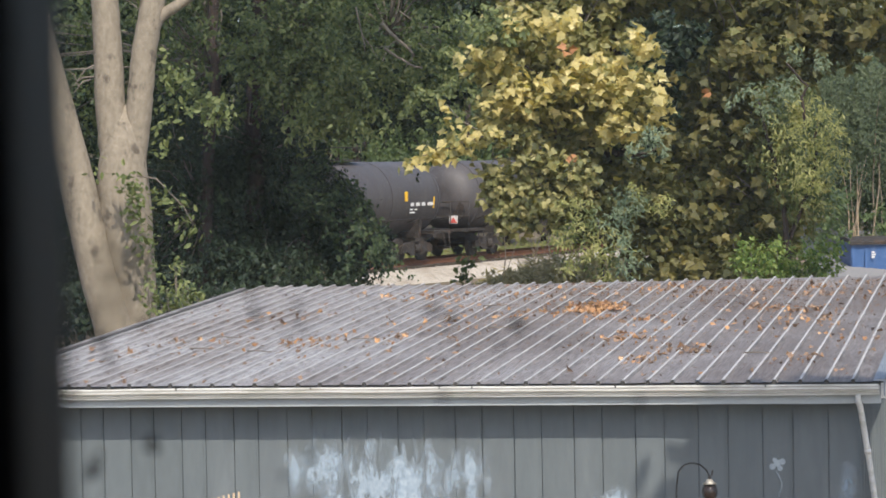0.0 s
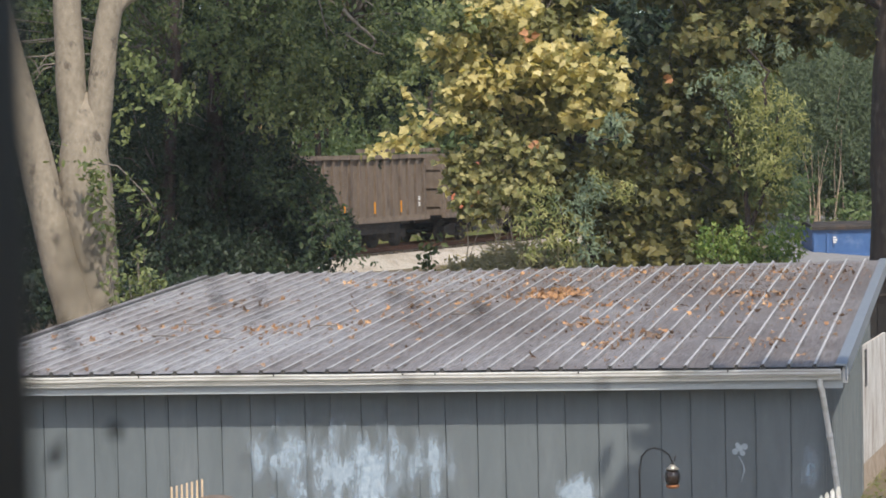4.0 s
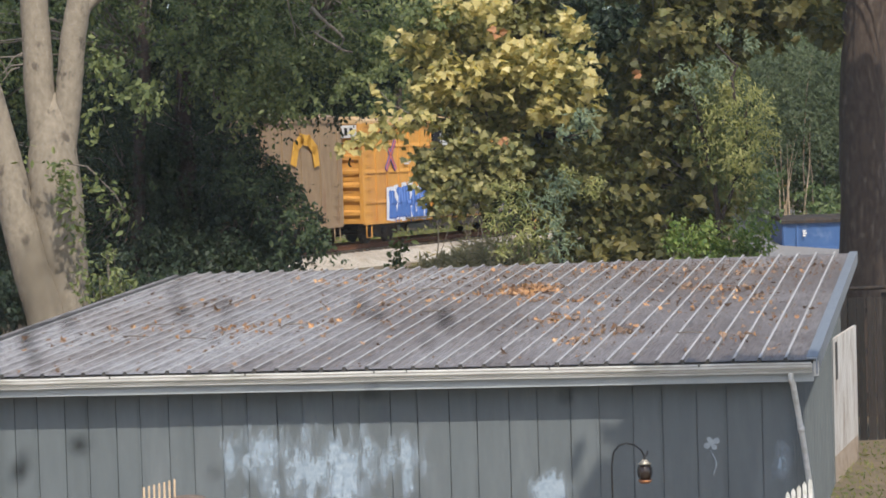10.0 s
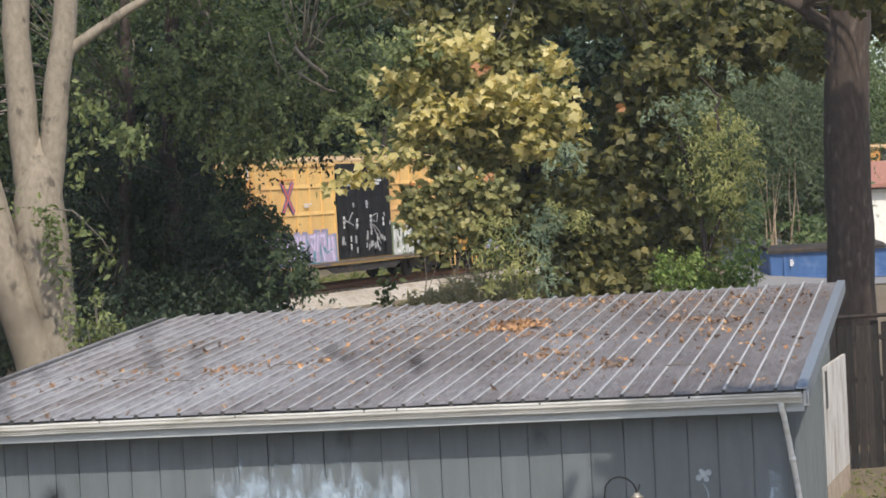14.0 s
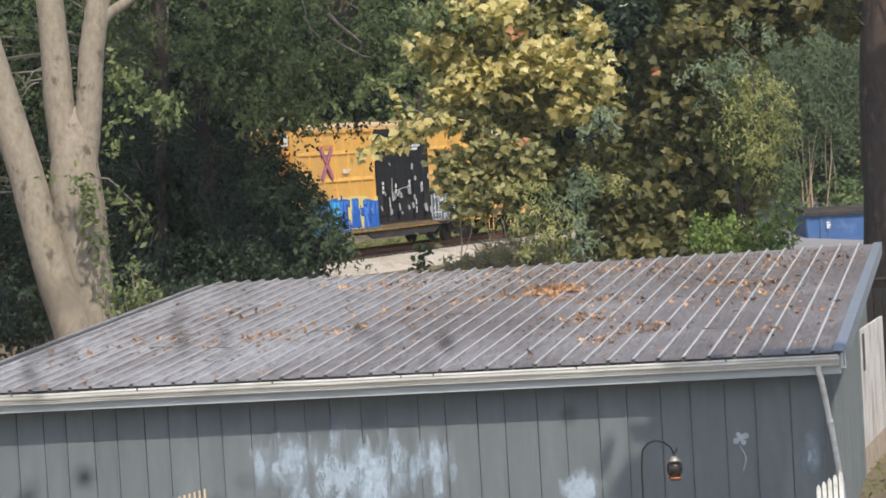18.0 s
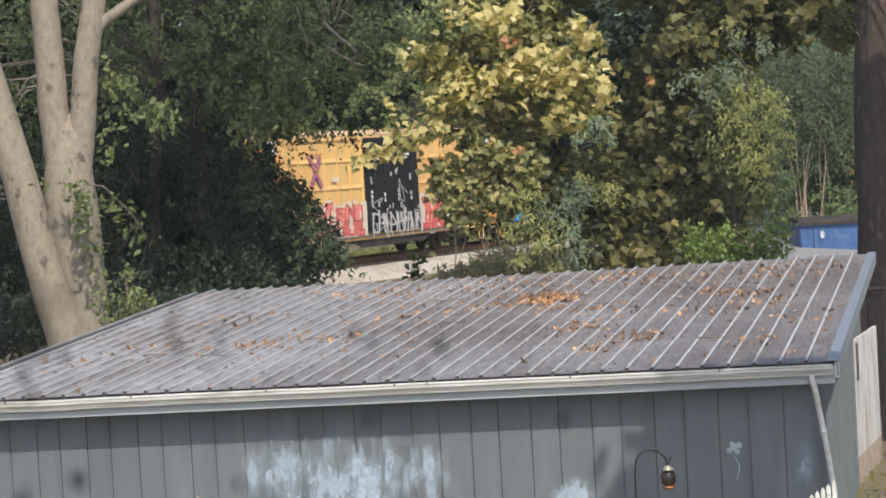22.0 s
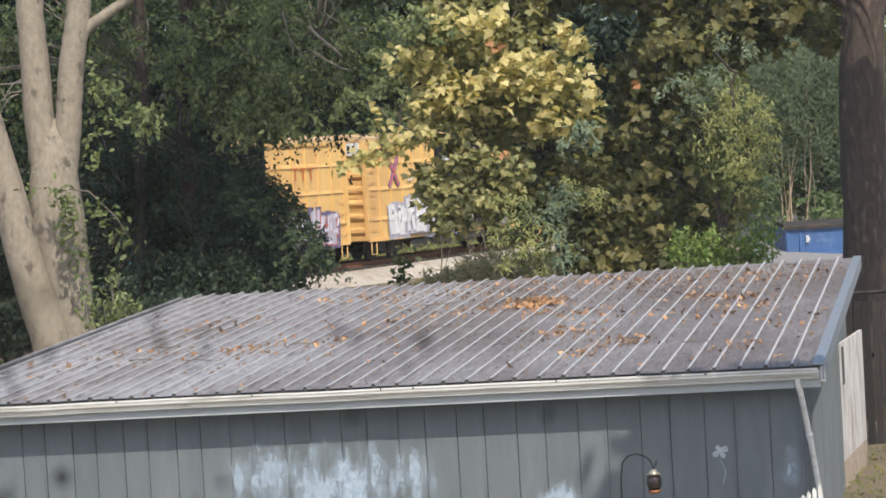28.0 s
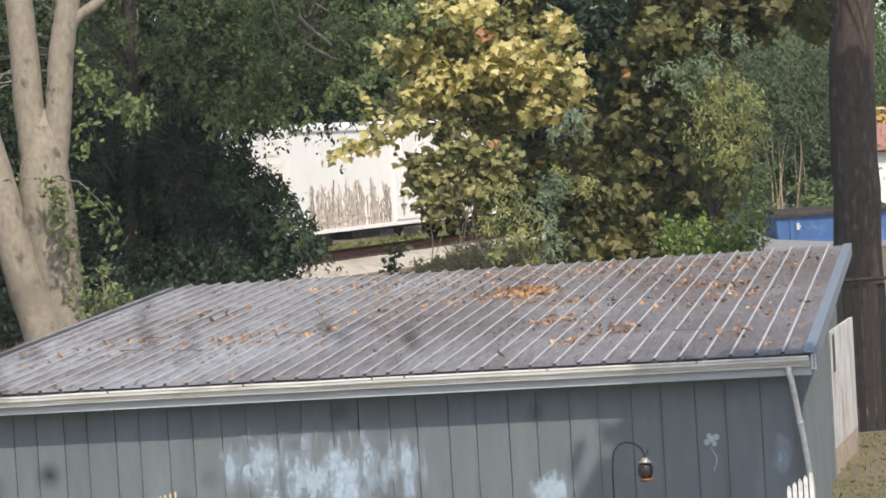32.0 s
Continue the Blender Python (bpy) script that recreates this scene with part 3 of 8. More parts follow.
            rings.append([bm.verts.new(S(a, b, EAVE_Z + z + wob)) for b, z in prof])
        for r0, r1 in zip(rings, rings[1:]):
            for i in range(len(prof)):
                bm.faces.new((r0[i], r0[(i + 1) % len(prof)], r1[(i + 1) % len(prof)], r1[i]))
        bm.faces.new(rings[0])
        bm.faces.new(rings[-1][::-1])
    along_eave(bm, prof)
    gut = part("gutter", bm, M["gutter"], shed_ob, "white aluminium gutter streaked with dirt")
    # Thin dark strips along the folds: dirt, and the folds' shade put into colour.
    for b, z, h in ((-0.1195, -0.052, 0.009), (-0.113, -0.090, 0.011), (-0.090, -0.128, 0.008)):
        bm = bmesh.new()
        along_eave(bm, [(b + 0.004, z), (b - 0.001, z), (b - 0.001, z + h), (b + 0.004, z + h)])
        part("dirt_line", bm, M["gutterline"], gut, "brown line of dirt and painted shade along the gutter's fold")
    for a in (1.35, 3.15, 4.9, 5.3, 6.9, 8.6, 10.2):
        bm = bmesh.new()
        slab(bm, a, a + 0.018, -0.121, 0.002, EAVE_Z - 0.05, EAVE_Z - 0.02)
        part("hanger", bm, M["drip"], gut)
    bm = bmesh.new()
    slab(bm, 0.0, WIDE, 0.002, 0.04, EAVE_Z - 0.265, EAVE_Z - 0.046)
    part("fascia", bm, M["fascia"], shed_ob)
    bm = bmesh.new()
    slab(bm, 0.02, WIDE, 0.041, 0.40, EAVE_Z - 0.10, EAVE_Z - 0.085)
    part("soffit", bm, M["fascia"], shed_ob)
    bm = bmesh.new()
    slab(bm, -0.06, 0.0, -0.02, 0.05, EAVE_Z - 0.20, EAVE_Z - 0.02)
    part("corner_cap", bm, M["gutter"], shed_ob)
    # downspout bending back to the wall
    bm = bmesh.new()
    tube(bm, [S(0.27, -0.05, EAVE_Z - 0.15), S(0.27, -0.05, EAVE_Z - 0.23), S(0.25, 0.0, EAVE_Z - 0.30), S(0.16, 0.20, EAVE_Z - 1.0), S(0.085, 0.34, EAVE_Z - 1.7), S(0.07, 0.34, EAVE_Z - 2.1), S(0.07, 0.34, FLOOR_Z + 0.05)], 0.036, 8)
    sp = part("downspout", bm, M["gutter"], shed_ob, "white downspout bent back to the corner")
    for z in (EAVE_Z - 0.86, EAVE_Z - 1.9):
        bm = bmesh.new()
        k = 0.178 if z > 1 else 0.078
        tube(bm, [S(k, 0.16 if z > 1 else 0.34, z + 0.03), S(k, 0.16 if z > 1 else 0.34, z - 0.03)], 0.044, 8)
        part("strap", bm, M["gutter"], sp)
    return shed_ob


SHED = shed()


# ---- the room that the camera looks out of ----
def room():
    def block(name, lo, hi, material, label, category, kind="structure"):
        bm = bmesh.new()
        box(bm, [(a + b) / 2 for a, b in zip(lo, hi)], [b - a for a, b in zip(lo, hi)])
        return tagged(part(name, bm, material), label, category, kind=kind)
    z0, z1 = EYE - 1.55, EYE + 1.0
    block("wall_west", (-2.2, -3.0, z0), (-2.05, 0.55, z1), M["plaster"], "plain plaster side wall of the upstairs room", "wall")
    block("wall_east", (2.05, -3.0, z0), (2.2, 0.55, z1), M["plaster"], "plain plaster side wall of the upstairs room", "wall")
    block("wall_south", (-2.2, -3.15, z0), (2.2, -3.0, z1), M["plaster"], "plain plaster back wall of the upstairs room", "wall")
    block("floor", (-2.2, -3.15, z0 - 0.1), (2.2, 0.95, z0), M["plaster"], "plain floor of the upstairs room", "floor")
    block("ceiling", (-2.2, -3.15, z1), (2.2, 0.95, z1 + 0.1), M["plaster"], "plain ceiling of the upstairs room", "ceiling")
    for lo, hi in (((-2.2, 0.55, z0), (-0.36, 0.95, z1)), ((0.95, 0.55, z0), (2.2, 0.95, z1)), ((-0.36, 0.55, z0), (0.95, 0.95, EYE - 0.55)), ((-0.36, 0.55, EYE + 0.75), (0.95, 0.95, z1))):
        block("wall_north", lo, hi, M["plaster"], "outer wall round the upstairs window", "wall")
    # Unseen house walls, widened to keep low sky light off the yard.
    block("wall_lower", (-7.0, -3.15, -0.6), (6.0, 0.95, z0 - 0.104), M["siding"], "pale siding of the storey below the window, unseen and widened to block sky light", "wall")
    block("wall_upper", (-7.0, -3.15, z0 - 0.1), (-2.204, 0.95, z1 + 0.1), M["siding"], "unseen pale wall added beside the room to block sky light", "wall")
    block("wall_upper", (2.204, -3.15, z0 - 0.1), (6.0, 0.95, z1 + 0.1), M["siding"], "unseen pale wall added beside the room to block sky light", "wall")
    bm = bmesh.new()
    soft_box(bm, (-0.22 - 0.0405, 0.40, EYE + 0.1), (0.36, 0.05, 1.5), 0.004)
    tagged(part("window_casing", bm, M["room"]), "dark upright window casing beside the pane", "window frame", kind="structure")


room()


# ---- trees ----
def leaf_shape(kind):
    """Outline points of one leaf in its plane, stalk at the origin, tip along +y, size 1."""
    if kind == "maple":
        return [(0, 0), (0.32, -0.04), (0.31, 0.16), (0.62, 0.38), (0.32, 0.48), (0.23, 0.66), (0.0, 1.05), (-0.23, 0.66), (-0.32, 0.48), (-0.62, 0.38), (-0.31, 0.16), (-0.32, -0.04)]
    if kind == "oval":
        return [(0, 0), (0.24, 0.35), (0.17, 0.75), (0, 1.0), (-0.17, 0.75), (-0.24, 0.35)]
    return [(0, 0), (0.13, 0.5), (0, 1.0), (-0.13, 0.5)]


def leaf_cloud(name, parent, material, places, size, kind="oval", facing=None, spread=0.75, seed=1, label="", curl=1.0):
    """One mesh of many leaves: places is an array of points; each leaf hangs at random, turned mostly up and out."""
    rng = np.random.default_rng(seed)
    P = np.asarray(places, float)
    n = len(P)
    o = np.array(leaf_shape(kind))
    k = len(o)
    nrm = rng.normal(0, spread, (n, 3)) + (np.array(facing) if facing is not None else np.array((0.05, -0.45, 0.65)))
    nrm /= np.linalg.norm(nrm, axis=1)[:, None]
    tip = rng.normal(0, 0.6, (n, 3)) + np.array((0, -0.15, -0.8))
    tip -= nrm * (tip * nrm).sum(1)[:, None]
    tip /= np.linalg.norm(tip, axis=1)[:, None]
    sid = np.cross(tip, nrm)
    s = size * rng.uniform(0.55, 1.25, n)
    fold = rng.uniform(-0.1, 0.22, n) * curl
    V = (P[:, None, :] + s[:, None, None] * (o[None, :, :1] * sid[:, None, :] + o[None, :, 1:] * tip[:, None, :]
         + (fold[:, None] * (np.abs(o[None, :, 0]) * 1.2 - 0.5 * o[None, :, 1] ** 2))[:, :, None] * nrm[:, None, :]))
    V = V.reshape(-1, 3)
    half = k // 2
    right = list(range(0, half + 1))
    left = [0] + list(range(half, k))
    me = bpy.data.meshes.new(name)
    faces = []
    for i in range(n):
        b = i * k
        faces.append([b + q for q in right])
        faces.append([b + q for q in left])
    me.from_pydata(V.tolist(), [], faces)
    me.materials.append(material)
    ob = new(name, me)
    ob.parent = parent
    if label:
        ob["label"] = label
    return ob


def clumps(rng, blobs, per_area, sub=0.45, leaves=16, gaps=0.0, shell=0.65):
    """Points for leaves: ellipsoids (centre, radii) filled near their skins with small sprays, and gaps left by noise."""
    out, sprays = [], []
    for c, r in blobs:
        c, r = np.array(c, float), np.array(r, float)
        n = int(per_area * (r[0] * r[1] * r[2]) ** (2 / 3))
        d = rng.normal(0, 1, (n, 3))
        d /= np.linalg.norm(d, axis=1)[:, None]
        rad = rng.uniform(shell, 1.0, n) ** 0.7
        rad *= 1 + 0.22 * np.array([noise.noise((v[0] * 2.3 + c[0], v[1] * 2.3 + c[1], v[2] * 2.3 + c[2])) for v in d])
        p = c + d * rad[:, None] * r
        keep = np.array([noise.noise((q[0] * 0.9, q[1] * 0.9, q[2] * 0.9 + 5.0)) > gaps - 0.5 for q in p])
        p = p[keep]
        sprays.append(p)
    sprays = np.concatenate(sprays)
    for q in sprays:
        m = rng.integers(max(2, leaves // 2), leaves + 1)
        ax = rng.normal(0, 1, 3) + np.array((0, 0, -0.4))
        ax /= np.linalg.norm(ax)
        t = rng.uniform(-1, 1, m)
        out.append(q + ax * (t * sub)[:, None] + rng.normal(0, sub * 0.28, (m, 3)))
    return np.concatenate(out), sprays


def sprigs(rng, places, length=0.6, leaves=16, droop=0.7):
    """Points for leaves along short hanging shoots that start at the places."""
    out = []
    for p in places:
        m = int(rng.integers(leaves // 2, leaves + 1))
        d = np.array((rng.normal(0, 0.8), rng.normal(-0.3, 0.4), rng.normal(0.1, 0.25)))
        d /= np.linalg.norm(d)
        u = np.sort(rng.uniform(0, 1, m))[:, None] * length * rng.uniform(0.6, 1.3)
        out.append(np.array(p) + d * u + np.array((0, 0, -1)) * droop * u * u / length + rng.normal(0, 0.055, (m, 3)))
    return np.concatenate(out)


def limb(bm, pts, r0, r1, seg=8, wob=0.0, rng=None):
    """A tapered limb through points, with in-between bends."""
    P = [Vector(p) for p in pts]
    q = []
    for a, b in zip(P, P[1:]):
        for k in range(4):
            v = a.lerp(b, k / 4)
            if wob and rng is not None and (k or q):
                v = v + Vector(rng.normal(0, wob, 3))
            q.append(v)
    q.append(P[-1])
    n = len(q)
    tube(bm, q, [r0 + (r1 - r0) * (i / (n - 1)) ** 0.85 for i in range(n)], seg)


def twigs(name, parent, rng, sprays, roots, radius=0.012, count=60):
    """Thin branches from the limbs to some of the sprays."""
    bm = bmesh.new()
    idx = rng.choice(len(sprays), min(count, len(sprays)), replace=False)
    roots = [Vector(r) for r in roots]
    for i in idx:
        e = Vector(sprays[i])
        r = min(roots, key=lambda v: (v - e).length)
        mid = r.lerp(e, 0.5) + Vector(rng.normal(0, 0.18, 3)) + Vector((0, 0, 0.15))
        tube(bm, [r, r.lerp(mid, 0.5) + Vector(rng.normal(0, 0.06, 3)), mid, mid.lerp(e, 0.55) + Vector(rng.normal(0, 0.06, 3)), e], [radius * 2.2, radius * 1.8, radius * 1.4, radius, radius * 0.5], 5)
    return part(name, bm, M["twig"], parent)


def px(x, y, Y):
    """A place Y metres ahead, from the direction in which it is seen at nine seconds."""
    m = pose(0, 0, 0, 90 - 2.357, 0, 0.0) @ pose(0, 0, 0, 0, 0, -1.919)
    d = m.to_3x3() @ Vector(((x - 784) / 4129.0, (441 - y) / 4129.0, -1))
    d = d * (Y / d.y)
    return (d.x, d.y, d.z + EYE)


def blob(x, y, Y, rx, ry, rz):
    return (px(x, y, Y), (rx, ry, rz))


def left_tree():
    rng = np.random.default_rng(11)
    t = thing("sycamore_tree", Matrix(), "large pale-barked tree forking low into three stems behind the shed", "tree")
    bm = bmesh.new()
    Y = 46
    # the leaning stem, and the second one that forks above the first fork
    f = px(100, 640, Y)
    tube(bm, [(f[0], Y, -0.5), px(84, 600, Y), px(77, 561, Y), px(65, 523, Y), px(53, 486, Y), px(40, 436, Y), px(27, 386, Y), px(15, 336, Y), px(3, 286, Y), px(-12, 236, Y), px(-27, 186, Y), px(-42, 135, Y), px(-57, 85, Y), px(-80, 0, Y), px(-110, -160, Y)],
         [0.44, 0.41, 0.39, 0.385, 0.38, 0.37, 0.36, 0.36, 0.345, 0.345, 0.35, 0.34, 0.34, 0.33, 0.28], 16)
    W = Y + 0.35
    f = px(134, 640, W)
    tube(bm, [(f[0], W, -0.5), px(116, 545, W), px(110, 485, W), px(102, 435, W), px(95, 365, W), px(91, 315, W), px(89, 280, W), px(91, 245, W), px(93, 205, W), px(95, 170, W)], [0.42, 0.44, 0.48, 0.52, 0.55, 0.53, 0.49, 0.44, 0.30, 0.08], 16)
    limb(bm, [px(84, 285, W), px(74, 235, W), px(68, 184, W), px(60, 84, W), px(53, -17, W), px(58, -200, W)], 0.35, 0.26, 14, 0.008, rng)
    limb(bm, [px(106, 270, W), px(112, 225, W), px(116, 184, W), px(120, 133, W), px(124, 83, W), px(131, 33, W), px(139, -18, W), px(146, -120, W)], 0.28, 0.24, 14, 0.006, rng)
    limb(bm, [px(128, 50, W), px(143, 22, W), px(162, 5, W), px(205, -25, W), px(300, -85, W)], 0.16, 0.085, 9, 0.01, rng)
    part("trunk", bm, M["bark_pale"], t)
    # vine leaves on the stem
    pts = []
    for x, y, n in ((95, 300, 34), (108, 318, 40), (112, 345, 40), (118, 372, 34), (130, 400, 30), (125, 420, 20), (140, 330, 18), (165, 340, 22), (190, 352, 18), (205, 370, 24), (215, 392, 18), (40, 285, 10)):
        c = np.array(px(x, y, Y - 0.75))
        pts.append(c + rng.normal(0, 0.13, (n, 3)))
    leaf_cloud("vine_leaves", t, M["leaf_spray"], np.concatenate(pts), 0.165, "oval", seed=3, label="green vine leaves on the stem")
    bm = bmesh.new()
    limb(bm, [px(115, 295, Y - 0.5), px(150, 300, Y - 0.6), px(200, 350, Y - 0.7), px(220, 385, Y - 0.7)], 0.02, 0.01, 5)
    part("vine_stem", bm, M["twig"], t)
    for a, b in (((10, 140), (-10, 110)), ((30, 125), (0, 150)), ((35, 100), (5, 130)), ((36, 120), (-5, 140))):
        bm = bmesh.new()
        limb(bm, [px(*a, Y - 0.3), px((a[0] + b[0]) / 2, (a[1] + b[1]) / 2 - 8, Y - 0.4), px(*b, Y - 0.5)], 0.02, 0.008, 5)
        part("side_twig", bm, M["twig"], t)
    # unseen high crown, added above the view to shade the trees behind
    P, sp = clumps(rng, [((-8.5, 50.5, 15.0), (6.0, 3.2, 2.4)), ((-3.0, 51.5, 14.6), (3.4, 2.6, 2.0))], 36, 0.5, 16, 0.15, 0.3)
    leaf_cloud("crown", t, M["leaf_mid"], P, 0.30, "oval", seed=5)
    # hanging twigs with leaves beside the right stem
    pts = []
    for x, y, n in ((165, 120, 20), (185, 105, 14), (172, 190, 16), (150, 240, 10), (250, 170, 26), (260, 185, 20), (165, 150, 12)):
        pts.append(np.array(px(x, y, Y + 1)) + rng.normal(0, 0.16, (n, 3)))
    st = [px(x + rng.normal(0, 8), y + rng.normal(0, 6), Y + 0.8) for x, y in ((160, 112), (175, 108), (192, 100), (165, 130), (170, 180), (176, 200), (150, 235), (240, 165), (258, 172), (268, 182), (232, 158), (150, 70), (160, 40))]
    pts.append(sprigs(rng, st, 0.5, 16))
    leaf_cloud("low_leaves", t, M["leaf_spray"], np.concatenate(pts), 0.17, "oval", facing=(0.1, -0.8, 0.6), seed=6)


def dark_tree():
    """The dense trees that hide the railway on the left; much of their shade is put into dark leaf colours."""
    rng = np.random.default_rng(21)
    t = thing("broadleaf_tree", Matrix(), "dense dark-green broadleaf tree in shade beside the railway bank", "tree")
    Y = 60
    bm = bmesh.new()
    for pts, r in (([px(330, 640, Y), px(330, 400, Y), px(320, 200, Y), px(330, -100, Y)], 0.30), ([px(400, 640, Y + 1), px(395, 420, Y + 1), px(385, 230, Y + 1), px(400, -100, Y + 1)], 0.20), ([px(230, 640, Y - 1), px(240, 350, Y - 1), px(250, 100, Y - 1), px(250, -100, Y - 1)], 0.2)):
        limb(bm, pts, r, r * 0.6, 8, 0.05, rng)
    part("trunk", bm, M["bark_dark"], t)
    lower = [blob(210, 400, Y, 2.2, 2.0, 2.2), blob(320, 330, Y, 1.8, 1.8, 2.2), blob(390, 440, Y - 1, 1.5, 1.3, 1.2), blob(480, 440, Y - 1, 0.85, 0.8, 0.55), blob(300, 480, Y - 2, 2.2, 1.5, 1.0),
             blob(415, 350, Y - 0.5, 0.75, 0.8, 0.9), blob(180, 250, Y, 1.9, 2.0, 2.0), blob(375, 270, Y, 0.6, 0.9, 0.8), blob(455, 482, Y - 2, 0.9, 0.8, 0.4), blob(80, 420, Y + 2, 2.2, 1.5, 2.6), blob(-60, 380, Y + 2, 2.4, 1.5, 3.0), blob(530, 462, Y - 1, 0.45, 0.5, 0.25), blob(545, 415, Y - 1, 0.35, 0.4, 0.25), blob(500, 385, Y - 1, 0.5, 0.5, 0.45), blob(455, 325, Y - 0.8, 0.6, 0.6, 0.6), blob(430, 265, Y - 0.5, 0.4, 0.6, 0.5), blob(480, 350, Y - 1, 0.5, 0.5, 0.5), blob(452, 296, Y - 1, 0.36, 0.4, 0.36), blob(488, 322, Y - 1, 0.36, 0.4, 0.34), blob(516, 356, Y - 1, 0.38, 0.4, 0.36), blob(540, 392, Y - 1, 0.36, 0.4, 0.34), blob(556, 438, Y - 1, 0.3, 0.4, 0.26), blob(425, 240, Y - 1, 0.34, 0.4, 0.34), blob(440, 276, Y - 1, 0.34, 0.4, 0.3), blob(412, 266, Y - 1, 0.4, 0.4, 0.4), blob(470, 305, Y - 1, 0.3, 0.4, 0.26)]
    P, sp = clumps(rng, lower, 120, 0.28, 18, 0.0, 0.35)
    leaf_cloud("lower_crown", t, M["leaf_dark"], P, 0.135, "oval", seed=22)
    # dense inner layer whose darkness is painted into the leaves
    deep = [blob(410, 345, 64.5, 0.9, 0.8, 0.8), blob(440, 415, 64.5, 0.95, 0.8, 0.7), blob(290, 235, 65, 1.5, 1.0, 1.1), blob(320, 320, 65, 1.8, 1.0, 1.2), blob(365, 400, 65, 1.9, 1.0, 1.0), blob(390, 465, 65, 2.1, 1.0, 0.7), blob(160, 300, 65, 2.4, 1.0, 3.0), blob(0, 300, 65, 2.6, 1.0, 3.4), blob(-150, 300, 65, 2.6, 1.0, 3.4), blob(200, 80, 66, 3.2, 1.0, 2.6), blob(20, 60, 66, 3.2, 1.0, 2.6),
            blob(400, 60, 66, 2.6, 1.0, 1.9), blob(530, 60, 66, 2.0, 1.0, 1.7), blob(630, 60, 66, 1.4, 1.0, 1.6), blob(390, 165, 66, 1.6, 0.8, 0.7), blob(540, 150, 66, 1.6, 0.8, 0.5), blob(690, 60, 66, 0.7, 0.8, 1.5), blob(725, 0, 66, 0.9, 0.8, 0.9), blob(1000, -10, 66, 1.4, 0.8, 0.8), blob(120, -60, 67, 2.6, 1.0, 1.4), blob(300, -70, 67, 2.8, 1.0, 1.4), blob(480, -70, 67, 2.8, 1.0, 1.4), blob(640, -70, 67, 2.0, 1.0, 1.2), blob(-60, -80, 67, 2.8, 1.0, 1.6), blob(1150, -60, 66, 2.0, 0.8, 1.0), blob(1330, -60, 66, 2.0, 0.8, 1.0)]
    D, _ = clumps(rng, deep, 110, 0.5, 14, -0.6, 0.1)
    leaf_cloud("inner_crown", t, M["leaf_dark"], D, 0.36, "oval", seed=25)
    twigs("branches", t, rng, sp, [px(330, 380, Y), px(420, 400, Y), px(240, 350, Y), px(350, 250, Y), px(480, 380, Y)], 0.014, 110)
    upper = [blob(300, 60, Y - 1, 3.0, 2.2, 2.2), blob(420, 70, Y, 2.2, 2.0, 1.4), blob(560, 60, Y, 1.8, 1.8, 1.9), blob(635, 100, Y, 1.1, 1.3, 1.1), blob(540, 130, Y - 1, 1.4, 1.2, 0.7), blob(650, 20, Y, 1.5, 1.5, 1.2),
             blob(480, -90, Y, 4.0, 2.5, 2.0), blob(250, -120, Y, 4.0, 2.5, 2.2), blob(120, 100, Y + 2, 2.6, 1.8, 2.4), blob(-40, 120, Y + 2, 2.6, 1.8, 2.6), blob(700, -60, Y, 1.6, 1.6, 1.3)]
    P, sp = clumps(rng, upper, 95, 0.34, 18, 0.48, 0.35)
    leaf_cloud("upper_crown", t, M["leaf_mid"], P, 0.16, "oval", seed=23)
    twigs("branches", t, rng, sp, [px(320, 200, Y), px(390, 200, Y), px(250, 100, Y), px(560, 40, Y), px(420, 40, Y)], 0.016, 110)
    # hanging shoots in paler leaves, in a few large groups; the light they catch is put into the colour
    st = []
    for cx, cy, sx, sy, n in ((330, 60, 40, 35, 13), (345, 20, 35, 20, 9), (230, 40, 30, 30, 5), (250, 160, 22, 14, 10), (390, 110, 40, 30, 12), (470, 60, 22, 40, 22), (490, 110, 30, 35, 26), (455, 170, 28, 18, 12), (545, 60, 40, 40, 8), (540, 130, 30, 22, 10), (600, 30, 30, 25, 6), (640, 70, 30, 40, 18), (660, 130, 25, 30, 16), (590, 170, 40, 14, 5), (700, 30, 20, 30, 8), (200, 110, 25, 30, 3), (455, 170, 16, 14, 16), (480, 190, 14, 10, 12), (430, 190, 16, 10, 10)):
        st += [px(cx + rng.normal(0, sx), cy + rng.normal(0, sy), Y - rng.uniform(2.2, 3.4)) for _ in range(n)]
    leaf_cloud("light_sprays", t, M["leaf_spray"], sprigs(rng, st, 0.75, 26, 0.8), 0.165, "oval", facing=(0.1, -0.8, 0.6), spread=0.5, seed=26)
    # shoots in a darker leaf tone that paints them as shaded
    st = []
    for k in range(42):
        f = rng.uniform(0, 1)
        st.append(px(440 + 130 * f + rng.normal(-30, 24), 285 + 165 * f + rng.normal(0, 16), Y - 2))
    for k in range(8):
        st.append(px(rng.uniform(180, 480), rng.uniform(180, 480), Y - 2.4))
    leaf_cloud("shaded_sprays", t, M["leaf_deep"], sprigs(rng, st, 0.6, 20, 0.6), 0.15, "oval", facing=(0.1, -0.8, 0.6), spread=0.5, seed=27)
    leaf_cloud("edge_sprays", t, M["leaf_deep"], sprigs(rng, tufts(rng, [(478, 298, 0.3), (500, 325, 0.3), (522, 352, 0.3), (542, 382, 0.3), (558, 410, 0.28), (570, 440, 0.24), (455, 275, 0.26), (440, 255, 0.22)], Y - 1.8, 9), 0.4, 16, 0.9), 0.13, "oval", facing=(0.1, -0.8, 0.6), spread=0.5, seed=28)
    # drooping tips over the train
    pts = []
